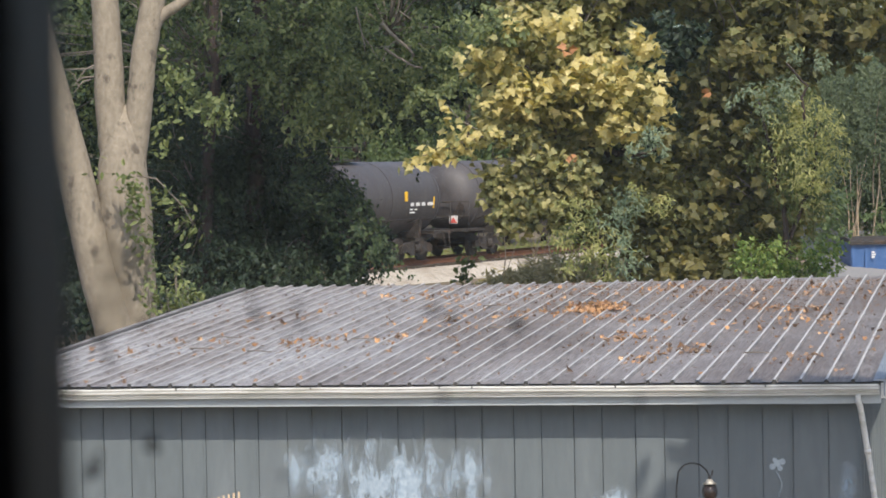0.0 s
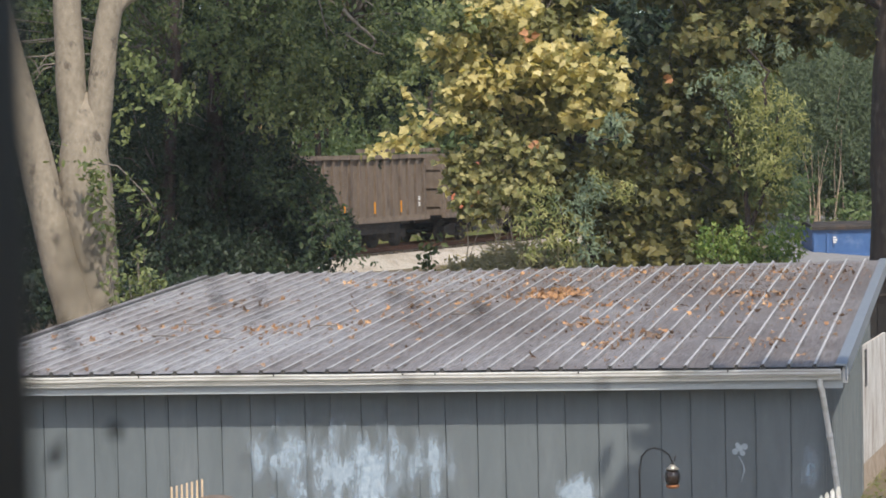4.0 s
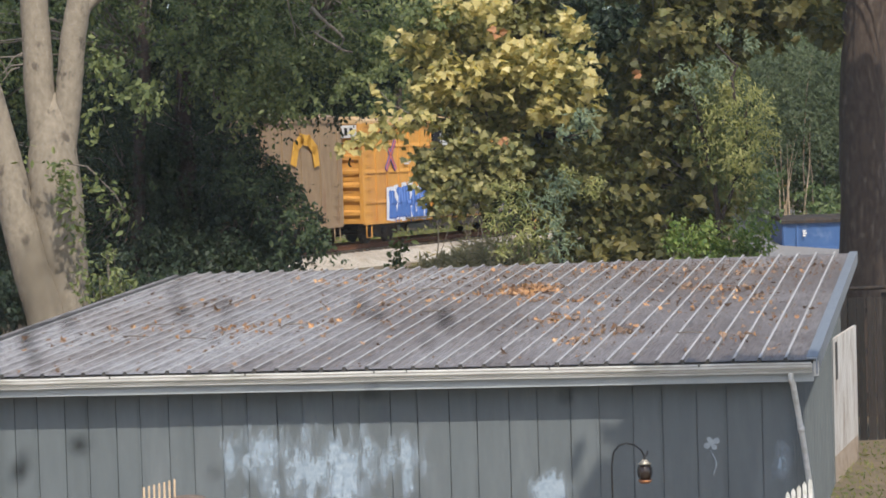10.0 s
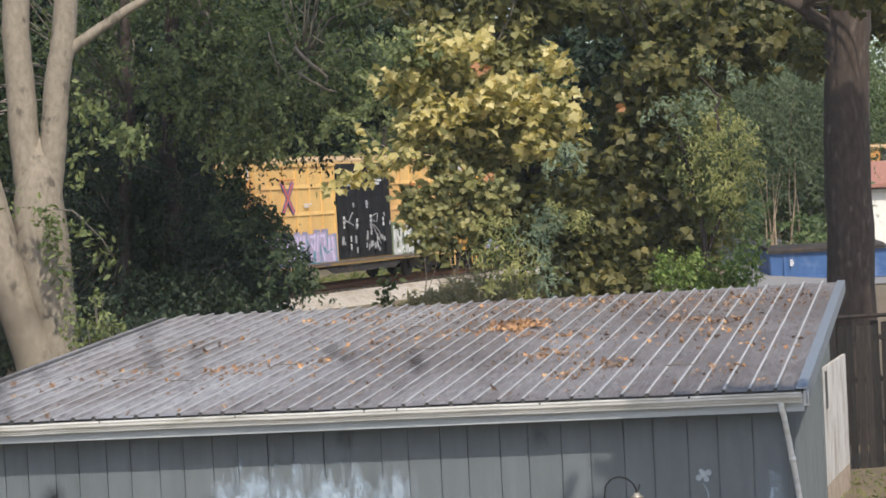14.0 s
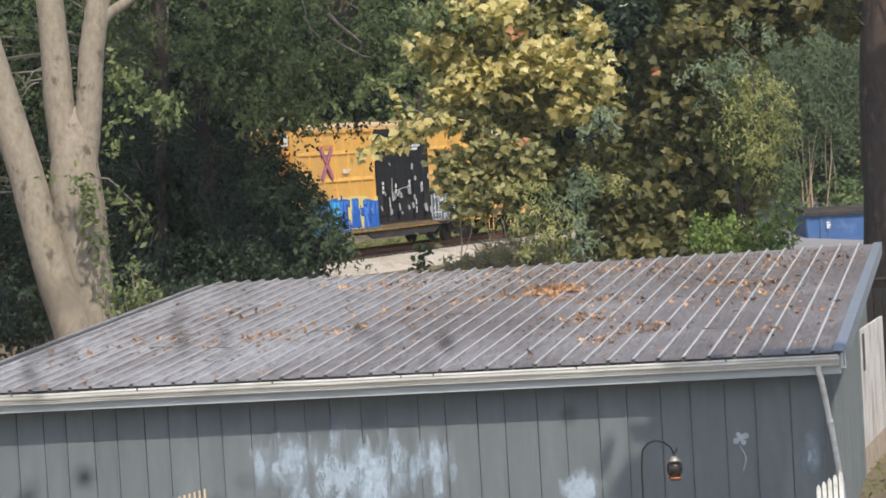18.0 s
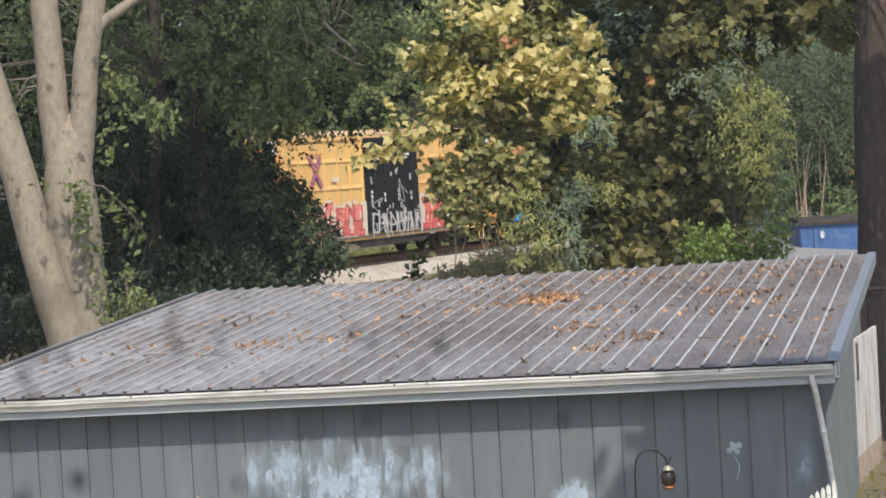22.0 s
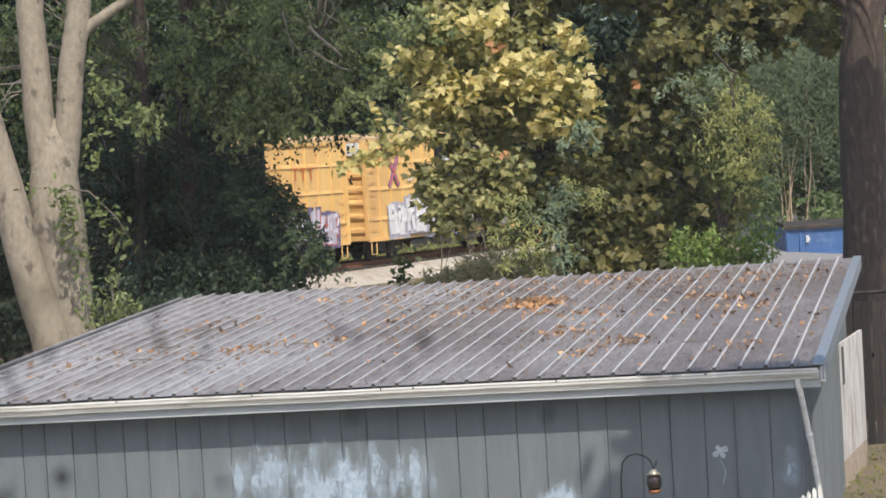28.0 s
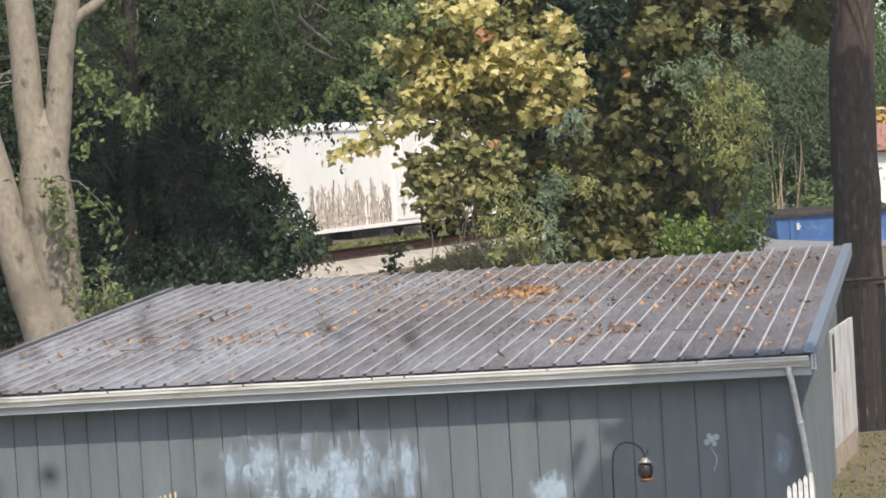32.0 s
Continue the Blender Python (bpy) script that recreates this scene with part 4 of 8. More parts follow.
    for x, y, n in ((500, 192, 40), (530, 200, 26), (560, 192, 36), (590, 185, 30), (615, 195, 28), (640, 190, 30), (450, 196, 26), (665, 182, 26), (548, 214, 8), (612, 212, 10), (430, 225, 14)):
        pts.append(np.array(px(x, y, Y - 1)) + rng.normal(0, 1, (n, 3)) * np.array((0.22, 0.3, 0.16)))
    pts.append(sprigs(rng, [px(x + rng.normal(0, 6), y, Y - 1) for x, y in ((500, 195), (545, 190), (560, 192), (575, 190), (590, 186), (612, 190), (628, 186), (645, 184), (520, 196), (470, 200), (600, 192), (535, 192)) for _ in range(3)], 0.62, 20, 1.4))
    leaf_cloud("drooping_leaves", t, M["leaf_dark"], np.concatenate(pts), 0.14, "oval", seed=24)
    # the bare dead limb among the leaves
    bm = bmesh.new()
    for pts, r0, r1 in ((((546, 18), (566, 38), (590, 60), (605, 74)), 0.05, 0.034), (((552, 62), (576, 78), (600, 92), (620, 97)), 0.032, 0.024), (((500, -10), (512, 40), (518, 70)), 0.020, 0.012), (((605, 74), (598, 86), (590, 96)), 0.024, 0.012), (((575, 46), (560, 58), (535, 62)), 0.018, 0.008), (((512, 40), (530, 60), (540, 84)), 0.014, 0.006), (((590, 60), (612, 54), (628, 58)), 0.016, 0.006)):
        limb(bm, [px(*p, Y - 3.5) for p in pts], r0, r1, 6, 0.012, rng)
    part("dead_limb", bm, M["bark_pale"], t, "bare grey dead limb")


SYC_LEAF = {}


def single_leaves(parent, rng, places, size, key):
    """Leaves that can be told apart, each an object of its own on a few shared meshes."""
    if key not in SYC_LEAF:
        ms = []
        for q in range(4):
            bm = bmesh.new()
            o = leaf_shape("maple")
            fold = (-0.05, 0.12, 0.2, 0.05)[q]
            vs = [bm.verts.new((x, y, fold * (abs(x) * 1.2 - 0.5 * y * y))) for x, y in o]
            h = len(o) // 2
            bm.faces.new(vs[:h + 1])
            bm.faces.new([vs[0]] + vs[h:])
            ms.append(finish(bm, "leaf", M[key]))
        SYC_LEAF[key] = ms
    for p in places:
        n = Vector(rng.normal(0, 0.5, 3)) + Vector((0.05, -0.6, 0.6))
        n.normalize()
        tip = Vector(rng.normal(0, 0.55, 3)) + Vector((0, -0.2, -0.8))
        tip = (tip - n * tip.dot(n)).normalized()
        sd = tip.cross(n)
        s = size * rng.uniform(0.7, 1.25)
        m = Matrix(((sd.x, tip.x, n.x, p[0]), (sd.y, tip.y, n.y, p[1]), (sd.z, tip.z, n.z, p[2]), (0, 0, 0, 1))) @ Matrix.Diagonal((s, s, s, 1))
        put("leaf", SYC_LEAF[key][int(rng.integers(4))], parent, m)


def tufts(rng, spots, Y, per=18, flat_k=0.75):
    """Points for leaves in small separate tufts: each spot gives its direction and radius."""
    out = []
    for x, y, r in spots:
        n = max(4, int(per * (r / 0.3) ** 2))
        d = rng.normal(0, 0.5, (n, 3)) * np.array((r, r * 0.9, r * flat_k))
        d[:, 2] -= 0.6 * d[:, 0] ** 2 / r
        out.append(np.array(px(x, y, Y + rng.uniform(-0.5, 0.5))) + d)
    return np.concatenate(out)


def gold_tree():
    rng = np.random.default_rng(31)
    Y = 50
    t = thing("sycamore_tree", Matrix(), "broad sycamore turning yellow and olive behind the shed roof", "tree")
    bm = bmesh.new()
    limb(bm, [px(1010, 640, Y + 1), px(1000, 430, Y + 1), px(985, 250, Y + 1), px(960, 60, Y + 1), px(950, -100, Y + 1)], 0.20, 0.10, 8, 0.03, rng)
    limb(bm, [px(1000, 430, Y + 1), px(1100, 300, Y + 1), px(1180, 180, Y + 1), px(1220, 60, Y + 1)], 0.12, 0.05, 8, 0.03, rng)
    limb(bm, [px(985, 250, Y + 1), px(880, 215, Y), px(760, 215, Y - 1), px(650, 245, Y - 1)], 0.08, 0.015, 8, 0.02, rng)
    limb(bm, [px(990, 320, Y + 1), px(900, 150, Y), px(800, 90, Y - 1)], 0.08, 0.02, 8, 0.02, rng)
    limb(bm, [px(760, 125, Y - 1), px(735, 124, Y - 1.2), px(712, 110, Y - 1.3)], 0.03, 0.018, 6, 0.01, rng)
    part("trunk", bm, M["bark_dark"], t)
    # yellow tufts along the outer boughs; the sun on them is put into the leaf colour
    high = [(715, 78, 0.30), (745, 78, 0.38), (772, 92, 0.34), (795, 112, 0.36), (765, 58, 0.26), (735, 157, 0.26), (762, 165, 0.32), (795, 150, 0.26), (832, 118, 0.24), (852, 112, 0.24), (880, 108, 0.30), (902, 98, 0.30), (922, 126, 0.24), (835, 150, 0.22), (812, 170, 0.18), (872, 138, 0.18), (892, 172, 0.16), (700, 66, 0.12), (775, 130, 0.2)]
    side = [(952, 102, 0.32), (982, 112, 0.28), (962, 80, 0.26), (1004, 62, 0.24), (1022, 44, 0.26), (1000, 28, 0.28), (1016, 100, 0.24), (1040, 138, 0.22), (1043, 160, 0.18), (1024, 175, 0.2), (972, 150, 0.22), (960, 176, 0.22), (940, 197, 0.20), (985, 206, 0.22), (1002, 190, 0.16), (850, 12, 0.32), (890, 4, 0.30), (802, 10, 0.30), (762, 20, 0.26), (905, 76, 0.26), (932, 70, 0.22), (860, 60, 0.2)]
    G = np.concatenate([tufts(rng, high, Y - 1.6, 27), tufts(rng, side, Y - 1.6, 27)])
    pick = rng.random(len(G))
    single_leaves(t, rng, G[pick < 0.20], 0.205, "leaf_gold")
    leaf_cloud("yellow_leaves", t, M["leaf_gold"], G[(pick >= 0.20) & (pick < 0.62)], 0.19, "maple", spread=0.7, seed=36, label="yellow sycamore leaves coloured as sunlit")
    leaf_cloud("sunlit_crown", t, M["leaf_syc"], np.concatenate([G[pick >= 0.55] + rng.normal(0, 0.12, (int((pick >= 0.55).sum()), 3)) + np.array((0, 0.2, -0.1)), tufts(rng, [(x + 6, y + 22, r) for x, y, r in high + side], Y - 1.2, 20), tufts(rng, [(x - 14, y + 8, r) for x, y, r in high + side], Y - 1.0, 18)]), 0.175, "maple", seed=32, label="yellowing sycamore leaves coloured as sunlit")
    # leaves behind the tufts, half-lit by a middle leaf colour
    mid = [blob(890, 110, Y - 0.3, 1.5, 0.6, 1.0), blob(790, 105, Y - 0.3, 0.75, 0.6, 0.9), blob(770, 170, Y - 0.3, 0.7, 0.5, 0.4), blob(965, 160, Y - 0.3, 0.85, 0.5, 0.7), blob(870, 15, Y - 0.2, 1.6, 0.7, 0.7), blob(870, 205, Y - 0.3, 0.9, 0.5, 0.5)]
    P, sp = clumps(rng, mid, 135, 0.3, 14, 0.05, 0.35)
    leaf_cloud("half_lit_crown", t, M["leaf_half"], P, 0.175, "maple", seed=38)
    # near-black leaves behind the gaps: the crown's inner shade put into their colour
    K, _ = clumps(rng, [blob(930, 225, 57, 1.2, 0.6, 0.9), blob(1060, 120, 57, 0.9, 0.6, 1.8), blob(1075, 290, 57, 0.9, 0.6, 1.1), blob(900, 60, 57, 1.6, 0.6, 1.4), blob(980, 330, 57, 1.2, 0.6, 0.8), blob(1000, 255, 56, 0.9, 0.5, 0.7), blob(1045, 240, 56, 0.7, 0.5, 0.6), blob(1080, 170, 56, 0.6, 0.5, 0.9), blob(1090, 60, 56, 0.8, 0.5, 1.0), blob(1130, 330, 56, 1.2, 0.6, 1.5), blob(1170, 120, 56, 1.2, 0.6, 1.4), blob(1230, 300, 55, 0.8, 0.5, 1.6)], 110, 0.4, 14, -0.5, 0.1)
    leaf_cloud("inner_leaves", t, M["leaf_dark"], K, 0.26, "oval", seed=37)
    # Pale leaves added here stand in for sunlit trees seen through a gap.
    leaf_cloud("upper_leaves", t, M["leaf_spray"], sprigs(rng, tufts(rng, [(722, 8, 0.26), (742, 18, 0.3), (765, 8, 0.26), (735, 36, 0.22), (760, 40, 0.2), (715, 26, 0.16), (780, 22, 0.24)], Y - 1.4, 14), 0.3, 14, 0.5), 0.14, "oval", facing=(0.1, -0.7, 0.8), spread=0.4, seed=41, label="pale green leaves standing in for sunlit trees behind the top")
    # the low bough that reaches across the gap before the train
    bough = [(745, 205, 0.26), (720, 218, 0.26), (695, 228, 0.26), (668, 215, 0.2), (662, 245, 0.22), (640, 250, 0.2), (612, 262, 0.2), (590, 262, 0.14), (655, 165, 0.16), (672, 188, 0.15), (705, 200, 0.16), (628, 240, 0.12)]
    B = tufts(rng, bough, Y - 1.5, 30)
    pick = rng.random(len(B))
    single_leaves(t, rng, B[pick < 0.7], 0.185, "leaf_gold")
    single_leaves(t, rng, B[pick >= 0.7], 0.20, "leaf_syc")
    bm = bmesh.new()
    limb(bm, [px(720, 205, Y - 1.4), px(690, 190, Y - 1.4), px(664, 160, Y - 1.4)], 0.016, 0.008, 5, 0.01, rng)
    limb(bm, [px(745, 212, Y - 1.3), px(690, 228, Y - 1.4), px(640, 248, Y - 1.4), px(590, 262, Y - 1.4)], 0.022, 0.008, 5, 0.01, rng)
    part("bough_twigs", bm, M["twig"], t)
    single_leaves(t, rng, [px(885, 250, Y - 2.2), px(890, 246, Y - 2.2), px(880, 254, Y - 2.2), px(893, 254, Y - 2.2), px(1130, 135, Y - 2), px(1118, 128, Y - 2), px(873, 56, Y - 2.2), px(880, 60, Y - 2.2), px(876, 66, Y - 2.2)], 0.16, "leaf_russet")
    # small olive leaves low on the left of the crown
    low = [blob(790, 300, Y - 1.2, 0.62, 0.4, 0.55), blob(835, 262, Y - 1.2, 0.6, 0.4, 0.4), blob(772, 350, Y - 1.2, 0.40, 0.4, 0.42), blob(838, 335, Y - 1.2, 0.5, 0.4, 0.4), blob(810, 375, Y - 1.2, 0.3, 0.3, 0.2), blob(748, 290, Y - 1.2, 0.28, 0.3, 0.42), blob(890, 290, Y - 1.2, 0.6, 0.4, 0.6), blob(735, 320, Y - 1.2, 0.16, 0.2, 0.2), blob(800, 225, Y - 1.2, 0.5, 0.4, 0.2)]
    F, _ = clumps(rng, low, 125, 0.26, 14, 0.16, 0.05)
    pick = rng.random(len(F))
    leaf_cloud("lower_leaves", t, M["leaf_half"], F[pick < 0.45], 0.165, "maple", facing=(0.05, -0.7, 0.7), spread=0.5, seed=35)
    leaf_cloud("lower_leaves", t, M["leaf_olive"], F[pick >= 0.62], 0.165, "maple", facing=(0.05, -0.7, 0.6), spread=0.5, seed=39)
    leaf_cloud("lower_leaves", t, M["leaf_syc"], F[(pick >= 0.45) & (pick < 0.62)], 0.165, "maple", facing=(0.05, -0.7, 0.7), spread=0.5, seed=40)
    # the olive part, its shade put into the leaf colour, with a few tufts painted lighter as lit
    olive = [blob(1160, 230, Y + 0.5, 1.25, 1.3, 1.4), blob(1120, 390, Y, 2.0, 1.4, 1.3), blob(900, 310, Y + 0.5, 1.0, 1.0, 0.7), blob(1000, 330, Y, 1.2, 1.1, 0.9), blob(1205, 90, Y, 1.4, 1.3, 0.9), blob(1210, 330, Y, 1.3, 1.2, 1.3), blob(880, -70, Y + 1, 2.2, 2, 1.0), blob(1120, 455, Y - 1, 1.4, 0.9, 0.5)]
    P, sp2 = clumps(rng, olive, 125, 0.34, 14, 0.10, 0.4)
    leaf_cloud("shaded_crown", t, M["leaf_olive"], P, 0.195, "maple", seed=33, label="olive sycamore leaves coloured as shaded")
    lit = [(1170, 38, 0.34), (1190, 55, 0.3), (1145, 68, 0.26), (1110, 345, 0.3), (1140, 345, 0.24), (1090, 422, 0.3), (1110, 432, 0.26), (1050, 450, 0.24), (1140, 285, 0.26), (1165, 290, 0.22), (1125, 212, 0.14), (1070, 108, 0.2), (1120, 180, 0.3), (1180, 190, 0.3), (1060, 215, 0.26), (1230, 290, 0.24), (1230, 360, 0.22), (1150, 380, 0.2), (1060, 375, 0.18), (1030, 320, 0.26), (1270, 20, 0.3), (1330, 40, 0.3), (1390, 30, 0.34), (1440, 50, 0.3), (1460, 75, 0.22), (1300, 0, 0.4), (1420, 5, 0.4)]
    L = tufts(rng, lit, Y - 2.4, 15)
    pick = rng.random(len(L))
    single_leaves(t, rng, L[pick < 0.4], 0.215, "leaf_bronze")
    single_leaves(t, rng, L[pick > 0.93], 0.20, "leaf_half")
    leaf_cloud("lit_tufts", t, M["leaf_bronze"], L[pick >= 0.4], 0.20, "maple", seed=34)
    twigs("branches", t, rng, np.concatenate([sp, sp2]), [px(1000, 430, Y + 1), px(985, 250, Y + 1), px(1100, 300, Y + 1), px(1180, 180, Y + 1), px(880, 215, Y), px(900, 150, Y)], 0.014, 150)


def small_trees():
    """Young trees at the foot of the sycamore and beside it."""
    rng = np.random.default_rng(41)
    t = thing("young_tree", Matrix(), "young yellow-green walnut with feathery leaves", "tree")
    Y = 47.8
    bm = bmesh.new()
    limb(bm, [px(1290, 640, Y), px(1270, 400, Y), px(1240, 250, Y), px(1215, 150, Y)], 0.09, 0.03, 7, 0.03, rng)
    limb(bm, [px(1270, 400, Y), px(1310, 300, Y), px(1320, 180, Y)], 0.05, 0.02, 6, 0.03, rng)
    limb(bm, [px(1297, 190, Y - 1), px(1290, 140, Y - 1), px(1300, 120, Y - 1), px(1262, 80, Y - 1)], 0.035, 0.02, 6, 0.01, rng)
    part("trunk", bm, M["bark_dark"], t)
    P, sp = clumps(rng, [blob(1300, 210, Y, 0.65, 0.6, 1.0), blob(1300, 320, Y, 0.6, 0.6, 0.7), blob(1260, 140, Y, 0.7, 0.6, 0.5), blob(1270, 270, Y, 0.5, 0.5, 0.8), blob(1235, 230, Y, 0.4, 0.4, 0.8)], 130, 0.26, 14, 0.0, 0.3)
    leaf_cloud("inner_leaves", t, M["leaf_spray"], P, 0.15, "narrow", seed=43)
    # outer tufts in brighter lime leaves: sunlight on the crown put into colour
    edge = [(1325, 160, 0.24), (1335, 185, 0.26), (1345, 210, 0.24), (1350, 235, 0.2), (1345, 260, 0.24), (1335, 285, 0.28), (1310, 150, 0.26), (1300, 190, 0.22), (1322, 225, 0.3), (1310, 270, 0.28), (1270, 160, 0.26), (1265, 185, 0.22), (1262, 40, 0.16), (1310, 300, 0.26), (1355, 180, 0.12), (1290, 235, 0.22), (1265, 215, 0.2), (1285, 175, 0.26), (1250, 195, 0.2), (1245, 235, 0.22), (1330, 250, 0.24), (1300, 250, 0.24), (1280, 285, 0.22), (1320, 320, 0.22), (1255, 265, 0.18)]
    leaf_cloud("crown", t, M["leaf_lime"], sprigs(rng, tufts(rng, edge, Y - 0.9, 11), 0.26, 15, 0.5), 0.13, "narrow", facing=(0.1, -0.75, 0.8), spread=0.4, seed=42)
    pale = [(1250, 135, 0.3), (1235, 118, 0.22), (1270, 115, 0.3), (1230, 160, 0.22), (1180, 140, 0.2), (1195, 125, 0.18), (1285, 60, 0.26), (1320, 70, 0.2), (1345, 310, 0.2), (1350, 265, 0.16)]
    leaf_cloud("pale_leaves", t, M["leaf_sage"], sprigs(rng, tufts(rng, pale, Y - 0.7, 10), 0.28, 14, 0.5), 0.14, "narrow", facing=(0.1, -0.75, 0.8), spread=0.4, seed=47)
    t = thing("young_tree", Matrix(), "slender yellow-green sapling rising above the shed ridge", "tree")
    Y = 47
    bm = bmesh.new()
    limb(bm, [px(950, 640, Y), px(945, 450, Y), px(935, 360, Y)], 0.05, 0.015, 6, 0.02, rng)
    part("trunk", bm, M["bark_dark"], t)
    P, sp = clumps(rng, [blob(915, 370, Y, 0.55, 0.4, 0.55), blob(940, 425, Y, 0.55, 0.4, 0.4), blob(1010, 345, Y, 0.45, 0.4, 0.45), blob(880, 400, Y, 0.35, 0.3, 0.4)], 120, 0.22, 12, 0.0, 0.15)
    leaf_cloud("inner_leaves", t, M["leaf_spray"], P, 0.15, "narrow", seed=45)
    # the sapling's lit tufts get their brightness from the lime leaf tone
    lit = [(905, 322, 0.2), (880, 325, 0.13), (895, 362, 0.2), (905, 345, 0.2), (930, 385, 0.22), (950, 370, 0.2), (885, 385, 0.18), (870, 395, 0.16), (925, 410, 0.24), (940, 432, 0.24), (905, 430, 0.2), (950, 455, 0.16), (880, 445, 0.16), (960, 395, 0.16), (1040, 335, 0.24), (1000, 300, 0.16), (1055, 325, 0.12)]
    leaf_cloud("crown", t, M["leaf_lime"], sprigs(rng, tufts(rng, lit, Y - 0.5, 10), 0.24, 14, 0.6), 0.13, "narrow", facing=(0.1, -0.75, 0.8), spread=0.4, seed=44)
    fronds = [(960, 320, 0.16), (975, 310, 0.2), (985, 330, 0.2), (965, 345, 0.18), (985, 355, 0.14), (985, 400, 0.16), (990, 420, 0.14), (975, 440, 0.12), (1015, 210, 0.22), (1030, 220, 0.22), (1040, 205, 0.16)]
    leaf_cloud("pinnate_fronds", t, M["leaf_sage"], sprigs(rng, tufts(rng, fronds, Y - 0.6, 9), 0.34, 18, 0.9), 0.15, "narrow", facing=(0.1, -0.75, 0.8), spread=0.35, seed=48)
    # sparse saplings in front of the bank
    for x, tops in ((800, (850, 300)), (850, (840, 360)), (765, (770, 380)), (820, (815, 380))):
        t = thing("sapling", Matrix(), "thin leafless sapling standing on the railway bank", "sapling", "saplings on the bank")
        bm = bmesh.new()
        limb(bm, [px(x, 640, 64), px(x + 5, 480, 64), px((x + tops[0]) / 2 + 4, 420, 64), px(*tops, 64)], 0.035, 0.008, 5, 0.02, rng)
        limb(bm, [px(x + 5, 470, 64), px(x + 22, 420, 64), px(x + 30, 380, 64)], 0.015, 0.006, 5, 0.02, rng)
        part("stem", bm, M["twig"], t)
        P = np.array([px(tops[0] + rng.normal(0, 12), tops[1] + rng.normal(30, 30), 64) for _ in range(60)])
        leaf_cloud("leaves", t, M["leaf_olive"], P, 0.12, "narrow", seed=int(x))
    # the dark sprig before the ballast
    t = thing("weed", Matrix(), "tall dark-green weed on the ballast bank", "weed")
    bm = bmesh.new()
    limb(bm, [px(700, 560, 58), px(703, 470, 58), px(708, 425, 58)], 0.012, 0.006, 5, 0.01, rng)
    part("stem", bm, M["twig"], t)
    P = np.concatenate([np.array(px(x, y, 58)) + rng.normal(0, 0.09, (12, 3)) for x, y in ((700, 430), (712, 440), (695, 450), (705, 462), (690, 470), (715, 425), (702, 478), (700, 500))])
    leaf_cloud("leaves", t, M["leaf_mid"], P, 0.20, "oval", seed=46)
    # bushes
    for name, label, mat, blobs, size, kind, dens in (
        ("bush", "bright-green bush beside the dumpster", "leaf_bright", [blob(1200, 428, 46.5, 0.28, 0.3, 0.36), blob(1195, 400, 46.5, 0.14, 0.2, 0.2), blob(1245, 435, 46.5, 0.42, 0.3, 0.3), blob(1295, 442, 46.5, 0.5, 0.3, 0.25), blob(1335, 432, 46.5, 0.32, 0.3, 0.34), blob(1352, 402, 46.5, 0.16, 0.2, 0.2), blob(1245, 405, 46.5, 0.2, 0.2, 0.2), blob(1310, 410, 46.5, 0.22, 0.2, 0.16), blob(1270, 470, 46.5, 1.0, 0.3, 0.2)], 0.105, "oval", 420),
        ("bush", "light-green bush at the foot of the forked tree", "leaf_spray", [blob(160, 520, 44, 0.35, 0.4, 0.4), blob(210, 500, 44, 0.28, 0.4, 0.45), blob(185, 555, 44, 0.5, 0.5, 0.3), blob(190, 448, 44, 0.16, 0.2, 0.22), blob(135, 470, 44.4, 0.18, 0.2, 0.4)], 0.13, "oval", 90),
        ("bush", "low dark bush at the shed's back corner", "leaf_dark", [blob(0, 560, 50, 1.2, 0.8, 0.9), blob(-80, 540, 50, 1.2, 0.8, 1.2), blob(300, 520, 54, 2.2, 1.0, 0.6)], 0.15, "oval", 120),
        ("bush", "weedy undergrowth along the bank", "leaf_olive", [blob(900, 470, 56, 1.3, 0.8, 0.30), blob(1050, 460, 58, 1.6, 0.8, 0.6), blob(820, 478, 58, 0.7, 0.6, 0.22), blob(1180, 470, 60, 1.5, 0.8, 0.6)], 0.14, "narrow", 200)):
        P, sp = clumps(rng, blobs, dens, 0.2, 14, -0.1, 0.2)
        t = thing(name, Matrix(), label, "bush")
        leaf_cloud("foliage", t, M[mat], P, size, kind, seed=len(P))
        bm = bmesh.new()
        for q in sp[:: max(1, len(sp) // 30)]:
            tube(bm, [(q[0], q[1], ground_z(q[0], q[1]) - 0.1), (q[0] + 0.05, q[1], (q[2] + 0.0) * 0.6), tuple(q)], [0.015, 0.01, 0.005], 5)
        part("stems", bm, M["twig"], t)


